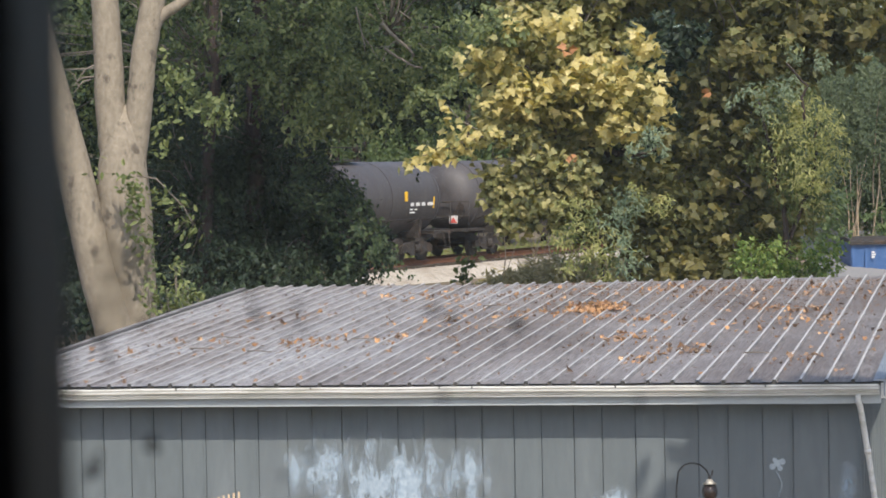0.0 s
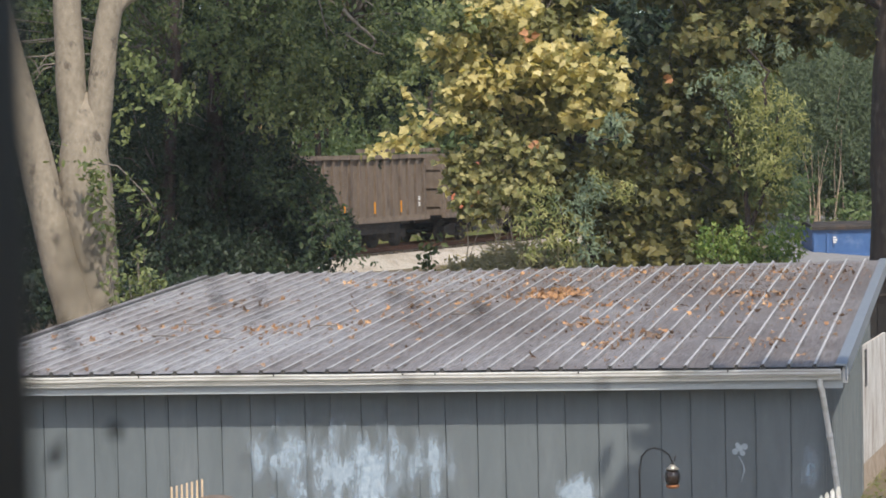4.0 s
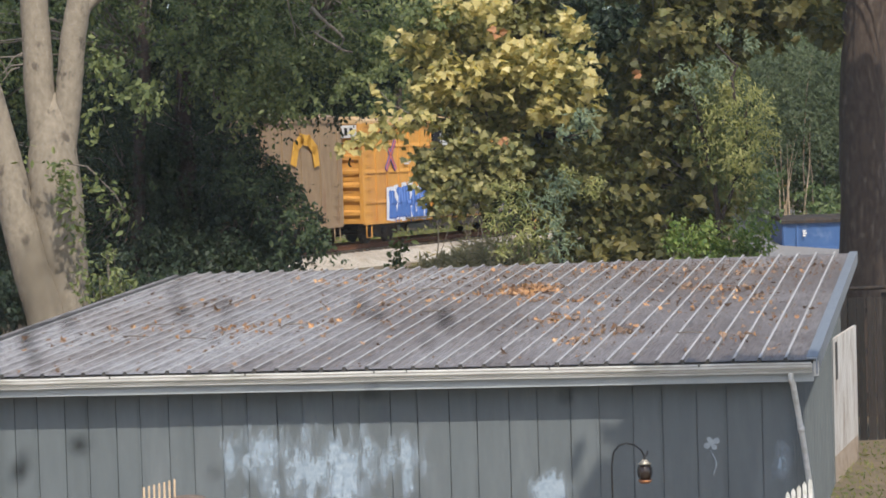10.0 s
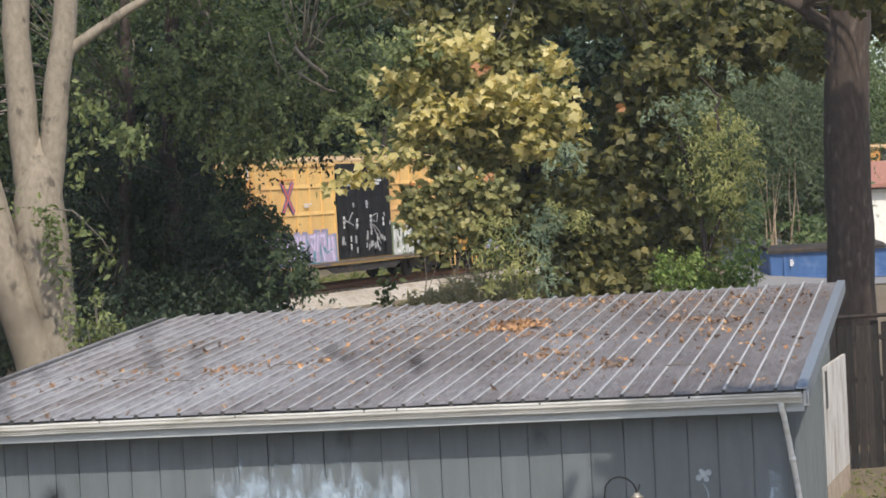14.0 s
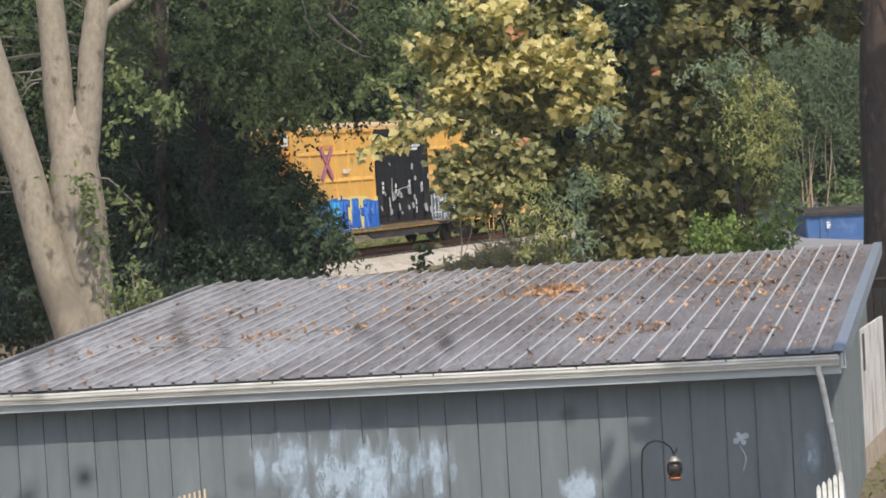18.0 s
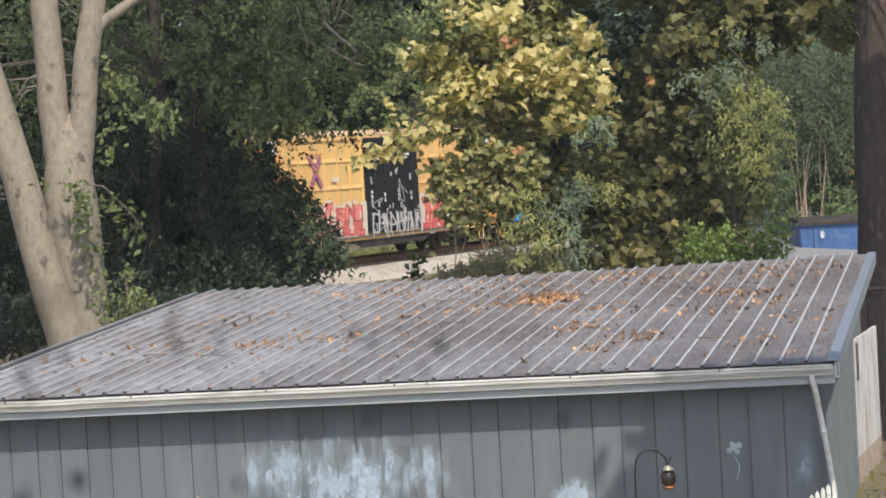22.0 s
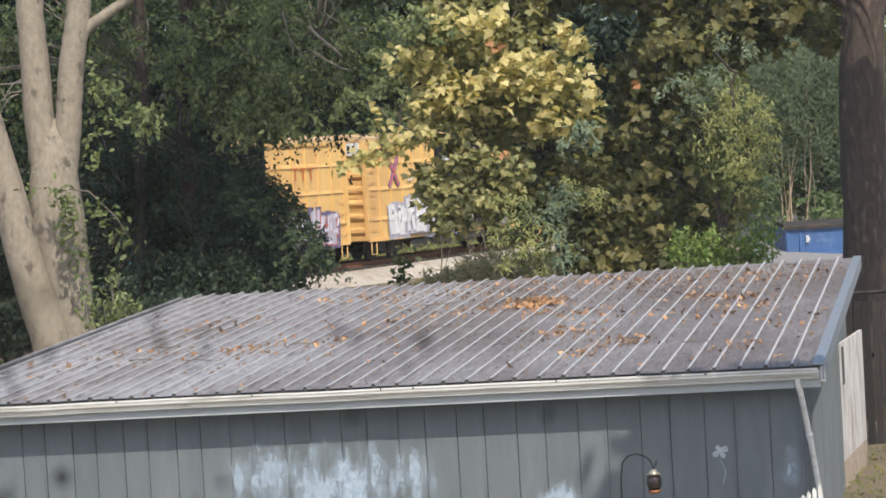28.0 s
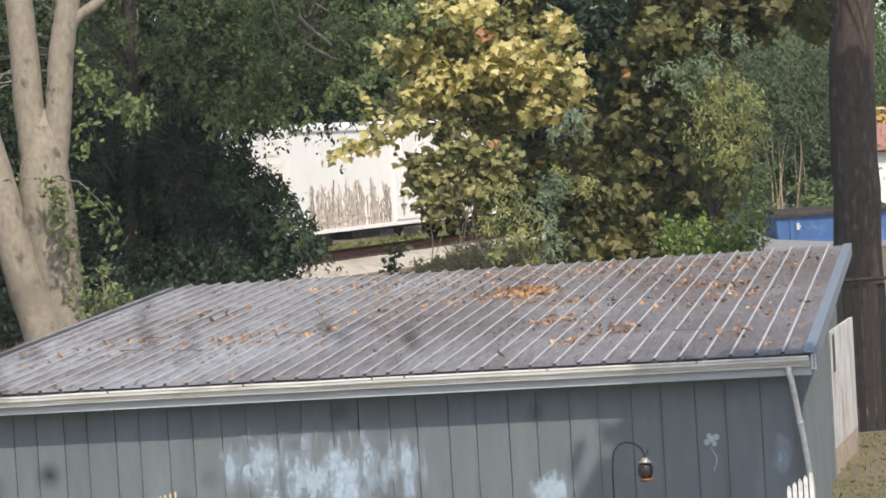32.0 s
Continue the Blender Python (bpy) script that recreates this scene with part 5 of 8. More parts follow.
def right_tree():
    rng = np.random.default_rng(51)
    Y = 46
    t = thing("tree", Matrix(), "big dark-barked tree in shade behind the shed corner", "tree")
    bm = bmesh.new()
    limb(bm, [(8.38, Y, -0.6), px(1527, 560, Y), px(1524, 350, Y), px(1522, 150, Y), px(1528, 0, Y), px(1535, -250, Y)], 0.50, 0.42, 14, 0.012, rng)
    limb(bm, [px(1526, 20, Y), px(1450, -40, Y), px(1300, -90, Y + 0.6), px(1150, -110, Y + 1)], 0.16, 0.06, 8, 0.03, rng)
    part("trunk", bm, M["bark_brown"], t)
    # the four boughs nearer than the trunk are unseen, added to shade it
    crown = [blob(1100, -55, Y + 4, 1.5, 1.2, 0.7), blob(1250, -10, Y + 4, 1.5, 1.2, 0.65), blob(1400, 0, Y + 4, 1.3, 1.2, 0.6), blob(1480, 40, Y + 0.5, 0.6, 0.7, 0.35), blob(1330, 50, Y + 4, 0.8, 0.7, 0.35), blob(1180, 45, Y + 4, 0.6, 0.6, 0.3), blob(1560, -60, Y + 4, 1.5, 1.3, 0.9), blob(1590, -120, 42.5, 1.3, 1.0, 0.9), blob(1650, -270, 41, 1.5, 1.2, 1.2), blob(1720, -430, 39.5, 1.6, 1.2, 1.4), blob(1780, -580, 38, 1.6, 1.2, 1.4), blob(1700, -150, Y + 4, 2.5, 2.5, 1.3)]
    P, sp = clumps(rng, crown, 110, 0.32, 14, 0.0, 0.35)
    leaf_cloud("crown", t, M["leaf_olive"], P, 0.22, "maple", seed=52)
    single_leaves(t, rng, sp[rng.choice(len(sp), 60, replace=False)] + np.array((0, -0.3, -0.05)), 0.23, "leaf_syc")
    twigs("branches", t, rng, sp, [px(1450, -40, Y), px(1300, -90, Y + 0.6), px(1150, -110, Y + 1)], 0.014, 60)


def far_woods():
    """Woods behind the railway."""
    rng = np.random.default_rng(61)
    P, Q = [], []
    bm = bmesh.new()
    for k in range(150):
        s = rng.uniform(-70, 170)
        off = rng.uniform(9, 60)
        c = on_track(s, off)
        if c.y < 60:
            continue
        z = ground_z(c.x, c.y)
        h = rng.uniform(9, 17)
        tube(bm, [(c.x, c.y, z - 0.5), (c.x + rng.normal(0, 0.2), c.y, z + h * 0.5), (c.x + rng.normal(0, 0.4), c.y, z + h * 0.9)], [0.22, 0.15, 0.06], 6)
        blobs = [((c.x + rng.normal(0, 1.2), c.y + rng.normal(0, 1.2), z + h * q), (rng.uniform(1.8, 3.2), rng.uniform(1.8, 3.0), rng.uniform(1.6, 2.6))) for q in (0.2, 0.4, 0.62, 0.85)]
        pts, _ = clumps(rng, blobs, 12, 0.75, 12, 0.0, 0.5)
        (P if k % 3 else Q).append(pts)
    t = tagged(part("far_woods", bm, M["bark_dark"]), "wooded hillside of mixed green trees beyond the railway", "woods", kind="stuff")
    leaf_cloud("foliage", t, M["leaf_mid"], np.concatenate(P), 0.42, "oval", seed=62)
    leaf_cloud("pale_foliage", t, M["leaf_pale"], np.concatenate(Q), 0.42, "oval", seed=63)
    # pale saplings with thin bare stems at the edge of the wood, by the dumpster
    P = []
    bm = bmesh.new()
    for k in range(60):
        x = rng.uniform(1150, 1490)
        Y = rng.uniform(100, 120)
        f = px(x, 400, Y)
        top = px(x + rng.normal(0, 14), rng.uniform(-20, 160), Y)
        if x > 1360 and k % 2:
            tube(bm, [(f[0], Y, ground_z(f[0], Y) - 0.3), (f[0] + rng.normal(0, 0.25), Y, 3.0), (f[0] + rng.normal(0, 0.35), Y, 5.0), tuple(top)], [0.045, 0.038, 0.03, 0.01], 5)
        for q in range(12):
            w = rng.uniform(0.15, 1.1)
            P.append(np.array((f[0] + (top[0] - f[0]) * w, Y + (2.5 if q % 2 else -1.5), 1.5 + (top[2] - 1.5) * w)) + rng.normal(0, 0.75, (34, 3)))
    for k in range(46):
        f = px(rng.uniform(1490, 1800), rng.uniform(60, 260), rng.uniform(121, 128))
        P.append(np.array(f) + rng.normal(0, 1.0, (60, 3)))
    for k in range(40):
        x, Y = rng.uniform(1200, 1500), rng.uniform(112, 124)
        f = px(x, 400, Y)
        P.append(np.array((f[0], Y, rng.uniform(0.8, 5.5))) + rng.normal(0, 0.8, (60, 3)))
    for k in range(26):
        f = px(rng.uniform(1290, 1510), rng.uniform(40, 200), rng.uniform(99, 101))
        P.append(np.array(f) + rng.normal(0, 0.55, (60, 3)))
    for k in range(44):
        f = px(rng.uniform(1350, 1500), rng.uniform(200, 370), rng.uniform(100.5, 102.5))
        P.append(np.array(f) + rng.normal(0, 0.5, (60, 3)))
    hang = [px(rng.uniform(1330, 1500), rng.uniform(60, 225) + 20 * math.sin(k), rng.uniform(97, 99)) for k in range(330)]
    low = [px(rng.normal(1450, 20), rng.uniform(330, 395), rng.uniform(97, 99)) for k in range(45)] + [px(rng.normal(1350, 14), rng.uniform(300, 395), rng.uniform(97, 99)) for k in range(40)]
    t = tagged(part("thicket", bm, M["twig"]), "thicket of pale-leaved saplings with thin bare stems", "thicket", kind="stuff")
    leaf_cloud("foliage", t, M["leaf_haze"], np.concatenate(P), 0.28, "oval", seed=64)
    leaf_cloud("hanging_fronds", t, M["leaf_haze"], sprigs(rng, hang, 1.7, 30, 1.5), 0.26, "narrow", facing=(0.1, -0.7, 0.6), spread=0.4, seed=65)
    leaf_cloud("undergrowth", t, M["leaf_pale"], sprigs(rng, low, 0.7, 20, 0.8), 0.24, "oval", facing=(0.1, -0.7, 0.6), spread=0.5, seed=66)
    for x, lean, y in ((1371, -22, 225), (1378, 10, 250), (1386, -12, 230), (1389, 20, 260), (1398, 6, 240), (1411, 18, 215), (1426, 6, 95), (1440, -16, 240)):
        bm = bmesh.new()
        Y = rng.uniform(96.8, 98.5)
        bend = rng.normal(0, 5)
        pts = [px(x + lean * w * w + bend * math.sin(3.1 * w) + rng.normal(0, 1.2), 430 + (y - 430) * w, Y) for w in (0, 0.2, 0.4, 0.6, 0.8, 1.0)]
        tube(bm, [(pts[0][0], Y, ground_z(pts[0][0], Y) - 0.2)] + pts, [0.035, 0.034, 0.032, 0.03, 0.026, 0.02, 0.01], 6)
        part("cane", bm, M["stakewood"], t)


def yard_tree():
    """An unseen tree added beside the yard, its boughs placed to cast shade on the shed's corner."""
    rng = np.random.default_rng(91)
    t = thing("yard_tree", Matrix(), "unseen leafy tree added to shade the shed corner", "tree")
    bm = bmesh.new()
    limb(bm, [(10.5, 19.5, -0.6), (10.4, 19.6, 4), (10.0, 20, 8), (9.0, 20.5, 11)], 0.35, 0.2, 10, 0.03, rng)
    limb(bm, [(10.2, 19.8, 7), (9.0, 20.4, 8.8), (7.6, 20.7, 9.7), (6.0, 20.9, 10.2), (4.4, 20.9, 10.0)], 0.16, 0.04, 8, 0.03, rng)
    part("trunk", bm, M["bark_dark"], t)
    P, sp = clumps(rng, [((4.7, 20.9, 10.0), (1.1, 0.8, 0.5)), ((6.0, 20.9, 10.0), (1.6, 1.1, 0.8)), ((7.6, 20.9, 10.0), (1.6, 1.1, 0.8)), ((8.8, 20.4, 10.6), (1.6, 1.2, 1.2)), ((9.2, 19.2, 12.2), (1.2, 1.0, 1.0))], 150, 0.4, 16, -0.6, 0.05)
    leaf_cloud("crown", t, M["leaf_mid"], P, 0.28, "oval", seed=92)


yard_tree()
left_tree()
dark_tree()
gold_tree()
small_trees()
right_tree()
far_woods()


# ---- the train ----
def stroke_shape(bm, pts, w, y):
    """A flat painted stroke, 4 mm thick, along points in the plane of a car's side."""
    for (x0, z0), (x1, z1) in zip(pts, pts[1:]):
        d = math.hypot(x1 - x0, z1 - z0) or 1
        nx, nz = -(z1 - z0) / d * w / 2, (x1 - x0) / d * w / 2
        ex, ez = (x1 - x0) / d * w * 0.3, (z1 - z0) / d * w * 0.3
        q = [(x0 - ex + nx, z0 - ez + nz), (x0 - ex - nx, z0 - ez - nz), (x1 + ex - nx, z1 + ez - nz), (x1 + ex + nx, z1 + ez + nz)]
        a = [bm.verts.new((px_, y, pz)) for px_, pz in q]
        b = [bm.verts.new((px_, y + 0.02, pz)) for px_, pz in q]
        bm.faces.new(a)
        for i in range(4):
            bm.faces.new((a[i], b[i], b[(i + 1) % 4], a[(i + 1) % 4]))


SPRAY = {}


def spray(rgb):
    key = tuple(rgb)
    if key not in SPRAY:
        a = tuple(c * 0.86 for c in rgb)
        SPRAY[key] = surface("spray_paint", a, tuple(rgb), 5, 0.75, spec=0.15, dirt=tuple(c * 0.72 + 0.02 for c in rgb), dirt_scale=1.6, dirt_amount=(0.55, 0.8), bump=0.0)
    return SPRAY[key]


def swoop(rng, x, z, w, h, n=5, turn=1.0):
    """A looping spray line: a smooth curve that wanders from node to node of a three by three grid."""
    u, v = rng.choice((0, 1, 2)), rng.choice((0, 2))
    c, last = [], None
    for k in range(n):
        c.append((x + (0.5 * u + rng.uniform(-0.16, 0.16)) * w, z + (0.5 * v + rng.uniform(-0.12, 0.12)) * h))
        near = [(a, b) for a in range(3) for b in range(3) if 0 < abs(a - u) + abs(b - v) <= 3 and (a, b) != last and not (a == u and abs(b - v) == 1)]
        last = (u, v)
        u, v = rng.choice(near)
    c = [c[0]] + c + [c[-1]]
    out = []
    for p0, p1, p2, p3 in zip(c, c[1:], c[2:], c[3:]):
        for q in range(4):
            t = q / 4
            out.append(tuple(0.5 * (2 * p1[i] + (p2[i] - p0[i]) * t + (2 * p0[i] - 5 * p1[i] + 4 * p2[i] - p3[i]) * t * t + (3 * p1[i] - p0[i] - 3 * p2[i] + p3[i]) * t ** 3) for i in (0, 1)))
    out.append(c[-2])
    return out


def door_marks(car, seed):
    """Small pale smudges and stencil scraps scattered over the doors."""
    rng = random.Random(seed)
    bm = bmesh.new()
    for k in range(22):
        x, z = rng.uniform(-1.95, 1.95), rng.choice((rng.uniform(1.1, 2.0), rng.uniform(1.1, 3.2)))
        stroke_shape(bm, [(x, z), (x + rng.uniform(-0.06, 0.06), z + rng.uniform(0.05, 0.22))], rng.uniform(0.05, 0.14), -1.628 - 0.0005 * k)
    for k in range(3):
        stroke_shape(bm, swoop(rng, rng.uniform(-1.9, 0.6), rng.uniform(1.2, 2.2), rng.uniform(0.5, 1.2), rng.uniform(0.3, 0.8), 4), 0.03, -1.645 - 0.0005 * k)
    part("door_marks", bm, spray((0.36, 0.36, 0.37)), car, "pale scraps of paint on the doors")


def mural(car, x0, x1, z0, z1, halo, body, accent, seed, letters=4, solid=True):
    """Abstract spray paint along a car's side: blocky shapes of bars and slants on a ragged ground colour, edged, shaded and dripping."""
    rng = random.Random(seed * 7 + 3)
    y = -1.628 if max(abs(x0), abs(x1)) < 2.3 else -1.520

    def fit_panel(x):
        return x if abs(x) < 2.3 else math.copysign(2.06 + (abs(x) - 2.44) * 1.07, x)
    x0, x1 = fit_panel(x0), fit_panel(x1)
    z0 -= 0.18
    h = z1 - z0
    units = max(2, round((x1 - x0) / 0.68))
    w = (x1 - x0) / units
    light = tuple(min(0.75, c * 1.35 + 0.05) for c in body)
    rimmed = sum(body) < 0.6 and sum(accent) > 1.0
    bh, bb, ba, bl = bmesh.new(), bmesh.new(), bmesh.new(), bmesh.new()
    for k in range(units):
        a, hh = x0 + k * w, h * rng.uniform(0.80, 1.0)
        foot = z0 + rng.uniform(0.0, 0.08) * h
        top = foot + hh
        lean = rng.uniform(-0.10, 0.10)
        fat = (rng.uniform(0.24, 0.36) * w + 0.02) if solid else 0.07
        step = 0.0004 * (k % 4)
        if solid and halo:
            for q in range(3):
                u = a + w * (0.1 + 0.4 * q)
                stroke_shape(bh, [(u + rng.uniform(-0.05, 0.05), foot + rng.uniform(-0.03, 0.12)), (u + lean * 0.5, top - rng.uniform(0.0, 0.16) * h)], w * rng.uniform(0.5, 0.66), y - 0.0003 * q - step * 0.2)
        l, m, r = a + 0.16 * w, a + 0.5 * w, a + 0.84 * w
        lo, md, hi = foot + 0.10 * hh, foot + rng.uniform(0.42, 0.6) * hh, foot + 0.90 * hh
        bars_ = [[(l, lo), (l + lean, hi)], [(r, lo), (r + lean, hi)], [(l, hi), (r + lean, hi + rng.uniform(-0.06, 0.06))], [(l, lo), (r, lo)], [(l, md), (r, md + rng.uniform(-0.08, 0.08))], [(l, lo), (m, hi)], [(m, hi), (r, lo)], [(m, lo), (m + lean, hi)], [(l, hi), (r, md)]]
        pick = rng.sample(bars_[:2] + bars_[7:8], 2) + rng.sample(bars_[2:7] + bars_[8:], 2)
        for i, line in enumerate(pick):
            line = [line[0], ((line[0][0] + line[1][0]) / 2 + rng.uniform(-0.05, 0.05), (line[0][1] + line[1][1]) / 2 + rng.uniform(-0.03, 0.03)), line[1]]
            if solid:
                stroke_shape(ba, [(p + 0.03, q - 0.03) for p, q in line], fat + 0.05, y - 0.003 - step - 0.0001 * i)
            stroke_shape(bb, line, fat, y - 0.006 - step - 0.0001 * i)
            if rimmed and solid:
                for (p0, q0), (p1, q1) in zip(line, line[1:]):
                    d = math.hypot(p1 - p0, q1 - q0) or 1.0
                    ox, oz = -(q1 - q0) / d * fat * 0.55, (p1 - p0) / d * fat * 0.55
                    for sg in (-1, 1):
                        stroke_shape(ba, [(p0 + sg * ox, q0 + sg * oz), (p1 + sg * ox, q1 + sg * oz)], 0.045, y - 0.0085 - step - 0.0001 * i)
            elif solid and rng.random() < 0.75:
                (p0, q0), (p1, q1) = line[1], line[2]
                stroke_shape(bl, [(p0 - 0.2 * fat, q0), (p1 - 0.2 * fat, q1)], fat * rng.uniform(0.25, 0.5), y - 0.009 - step - 0.0001 * i)
        if not solid:
            stroke_shape(ba, swoop(rng, a, lo, w * rng.uniform(0.8, 1.3), hh * 0.8, 3), 0.035, y - 0.009 - step)
        elif rng.random() < 0.5:
            stroke_shape(ba, [(l, md - 0.1 * hh), (l + rng.uniform(0.1, 0.5) * w, md + rng.uniform(-0.1, 0.2) * hh)], 0.04, y - 0.012 - step)
        for q in range(3 if solid else 1):
            bx, bz, ang = a + rng.uniform(0.0, 1.0) * w, foot + rng.uniform(0.05, 0.95) * hh, rng.choice((1.57, 1.57, 0.0, 0.8, 2.3)) + rng.uniform(-0.3, 0.3)
            run = rng.uniform(0.06, 0.26)
            stroke_shape((ba, bl if solid else ba, bb)[q], [(bx, bz), (bx + run * math.cos(ang), bz + run * math.sin(ang))], rng.uniform(0.04, 0.12), y - 0.0115 - step - 0.0002 * q)
        for _ in range(2):
            dx = a + rng.uniform(0.1, 0.9) * w
            stroke_shape(bb, [(dx, lo), (dx, max(0.72, lo - rng.uniform(0.08, 0.3)))], 0.03, y - 0.004)
    if solid and halo:
        part("spray_ground", bh, spray(halo), car, "ragged spray-painted ground colour")
    else:
        bh.free()
    if solid and bl.verts:
        part("spray_lights", bl, spray(light), car, "paler spray-painted highlights")
    else:
        bl.free()
    part("spray_strokes", bb, spray(body), car, "blocky spray-painted strokes")
    part("spray_outlines", ba, spray(accent), car, "spray-painted edges and thin lines")


def bars(bm, x, z, widths, h, y, gap=0.35):
    """Unreadable writing: short bars in rows."""
    for row, ws in enumerate(widths):
        cx = x
        for w in ws:
            box(bm, (cx + w / 2, y, z - row * h * (1 + gap)), (w, 0.006, h))
            cx += w + 0.05


WHEEL = {}


def truck_meshes():
    if WHEEL:
        return
    bm = bmesh.new()
    for side in (-1, 1):
        tube(bm, [(0, side * 0.69, 0.42), (0, side * 0.71, 0.42), (0, side * 0.72, 0.42), (0, side * 0.83, 0.42)], [0.455, 0.455, 0.42, 0.42], 18)
    tube(bm, [(0, -1.05, 0.42), (0, 1.05, 0.42)], 0.085, 8)
    WHEEL["set"] = finish(bm, "wheelset", M["steel"])
    bm = bmesh.new()
    o = [(-1.15, 0.30), (-1.15, 0.58), (-0.55, 0.72), (0.55, 0.72), (1.15, 0.58), (1.15, 0.30), (0.72, 0.36), (0.42, 0.22), (-0.42, 0.22), (-0.72, 0.36)]
    extruded(bm, o, "y", 0.94, 1.08)
    extruded(bm, o, "y", -1.08, -0.94)
    for sx in (-0.12, 0.0, 0.12):
        for sy in (-1.0, 1.0):
            tube(bm, [(sx, sy - 0.12 * (1 if sy < 0 else -1), 0.3), (sx, sy - 0.12 * (1 if sy < 0 else -1), 0.62)], 0.05, 6)
    box(bm, (0, 0, 0.62), (0.32, 2.2, 0.20))
    WHEEL["frame"] = finish(bm, "side_frames", M["steel"])
    bm = bmesh.new()
    box(bm, (0.35, 0, 0.86), (0.7, 0.14, 0.16))
    box(bm, (0.78, 0.02, 0.86), (0.26, 0.26, 0.24))
    WHEEL["coupler"] = finish(bm, "coupler", M["steel"])


def running_gear(car, half, truck_at):
    truck_meshes()
    for sx in (-1, 1):
        t = put("truck", WHEEL["frame"], car, pose(sx * truck_at, 0, 0))
        for wx in (-0.87, 0.87):
            put("wheelset", WHEEL["set"], t, pose(wx, 0, 0))
        put("coupler", WHEEL["coupler"], car, pose(sx * half, 0, 0, 0, 0, 0 if sx > 0 else 180))


def ladder(name, car, x, z0, z1, mat, n=7, w=0.42, y=-1.52, end=None):
    """Grab irons on the side, or on the end wall where end gives its x."""
    ob = None
    bm = bmesh.new()
    for k in range(n):
        z = z0 + (z1 - z0) * k / (n - 1)
        if end is None:
            tube(bm, [(x - w / 2, y + 0.05, z), (x - w / 2, y, z), (x + w / 2, y, z), (x + w / 2, y + 0.05, z)], 0.014, 5)
        else:
            tube(bm, [(end, x - w / 2, z), (end + (0.06 if end > 0 else -0.06), x - w / 2, z), (end + (0.06 if end > 0 else -0.06), x + w / 2, z), (end, x + w / 2, z)], 0.014, 5)
    return part(name, bm, M[mat], car)


def boxcar(body="yellow", door="doorblack", length=15.5, label="faded yellow boxcar with black double doors and spray paint", corr=True, door_half=2.06, height=4.72):
    car = thing("boxcar", Matrix(), label, "freight car", "train of freight cars")
    H, W = length / 2, 1.45
    lo, hi = 0.78, height - 0.28
    # body shell with a shallow peaked roof
    bm = bmesh.new()
    extruded(bm, [(-W, lo), (W, lo), (W, hi), (-W, hi)], "x", -H + 0.04, H - 0.04)
    shell = part("body", bm, M[body], car)
    bm = bmesh.new()
    extruded(bm, [(-W - 0.03, hi), (W + 0.03, hi), (W + 0.03, hi + 0.10), (0.9, height - 0.06), (0, height), (-0.9, height - 0.06), (-W - 0.03, hi + 0.10)], "x", -H, H)
    for k in range(11):
        x = -H + 0.7 + k * (length - 1.4) / 10
        extruded(bm, [(-W - 0.04, hi + 0.08), (-0.9, height - 0.05), (0, height + 0.03), (0.9, height - 0.05), (W + 0.04, hi + 0.08)], "x", x, x + 0.09)
    part("roof", bm, M["roofcar" if body.startswith("yellow") else body], car, "sun-bleached ribbed roof")
    # posts on the near and far side
    for side in (-1, 1):
        for half in (-1, 1):
            n = 7
            for k in range(n):
                x = half * (door_half + 0.10 + k * (H - door_half - 0.25) / (n - 1))
                bm = bmesh.new()
                wide = 0.11 if k % 2 == 0 else 0.07
                box(bm, (x, side * (W + 0.022), (lo + hi) / 2), (wide, 0.045, hi - lo))
                part("post", bm, M[body], shell)
            if corr:
                for z in (1.55, 2.66, 3.62):
                    bm = bmesh.new()
                    x0, x1 = half * (door_half + 0.06), half * (H - 0.1)
                    a0, a1 = min(x0, x1), max(x0, x1)
                    extruded(bm, [(side * W, z - 0.06), (side * (W + 0.042), z - 0.05), (side * (W + 0.016), z + 0.06), (side * W, z + 0.07)], "x", a0, a1)
                    part("side_rib", bm, M[body], shell)
        for z, hh in ((lo, 0.11), (hi - 0.05, 0.12)):
            bm = bmesh.new()
            box(bm, (0, side * (W + 0.025), z), (length - 0.02, 0.07, hh))
            part("sill" if z < 2 else "top_chord", bm, M[body], shell)
        bm = bmesh.new()
        extruded(bm, [(-3.0, lo - 0.10), (3.0, lo - 0.10), (2.4, lo - 0.34), (-2.4, lo - 0.34)], "y", side * (W - 0.02) - 0.03, side * (W - 0.02) + 0.03)
        part("side_sill", bm, M["steel"], shell)
        # doors
        for half in (-1, 1):
            bm = bmesh.new()
            x0, x1 = (0.01, door_half) if half > 0 else (-door_half, -0.01)
            box(bm, ((x0 + x1) / 2, side * (W + 0.05), (lo + hi) / 2 + 0.06), (x1 - x0, 0.07, hi - lo - 0.20))
            d = part("door", bm, M[door], car, "dark sliding door leaf")
            for k in range(4):
                z = lo + 0.5 + k * (hi - lo - 0.7) / 3
                bm = bmesh.new()
                box(bm, ((x0 + x1) / 2, side * (W + 0.10), z), (x1 - x0 - 0.12, 0.035, 0.09))
                part("door_rib", bm, M[door], d)
            for k in (0.3, 0.7):
                bm = bmesh.new()
                tube(bm, [(x0 + (x1 - x0) * k, side * (W + 0.14), lo + 0.25), (x0 + (x1 - x0) * k, side * (W + 0.14), hi - 0.2)], 0.022, 6)
                part("lock_rod", bm, M[door], d)
            if side < 0:
                bm = bmesh.new()
                bars(bm, x0 + 0.55, hi - 0.45, [(0.55, 0.3), (0.75,), (0.4, 0.35), (0.6,)], 0.09, side * (W + 0.122))
                bars(bm, x0 + 0.3, 2.42, [(0.14,), (0.14,), (0.1,)], 0.12, side * (W + 0.122))
                bars(bm, x0 + 1.3, 2.30, [(0.12,), (0.16,)], 0.14, side * (W + 0.122))
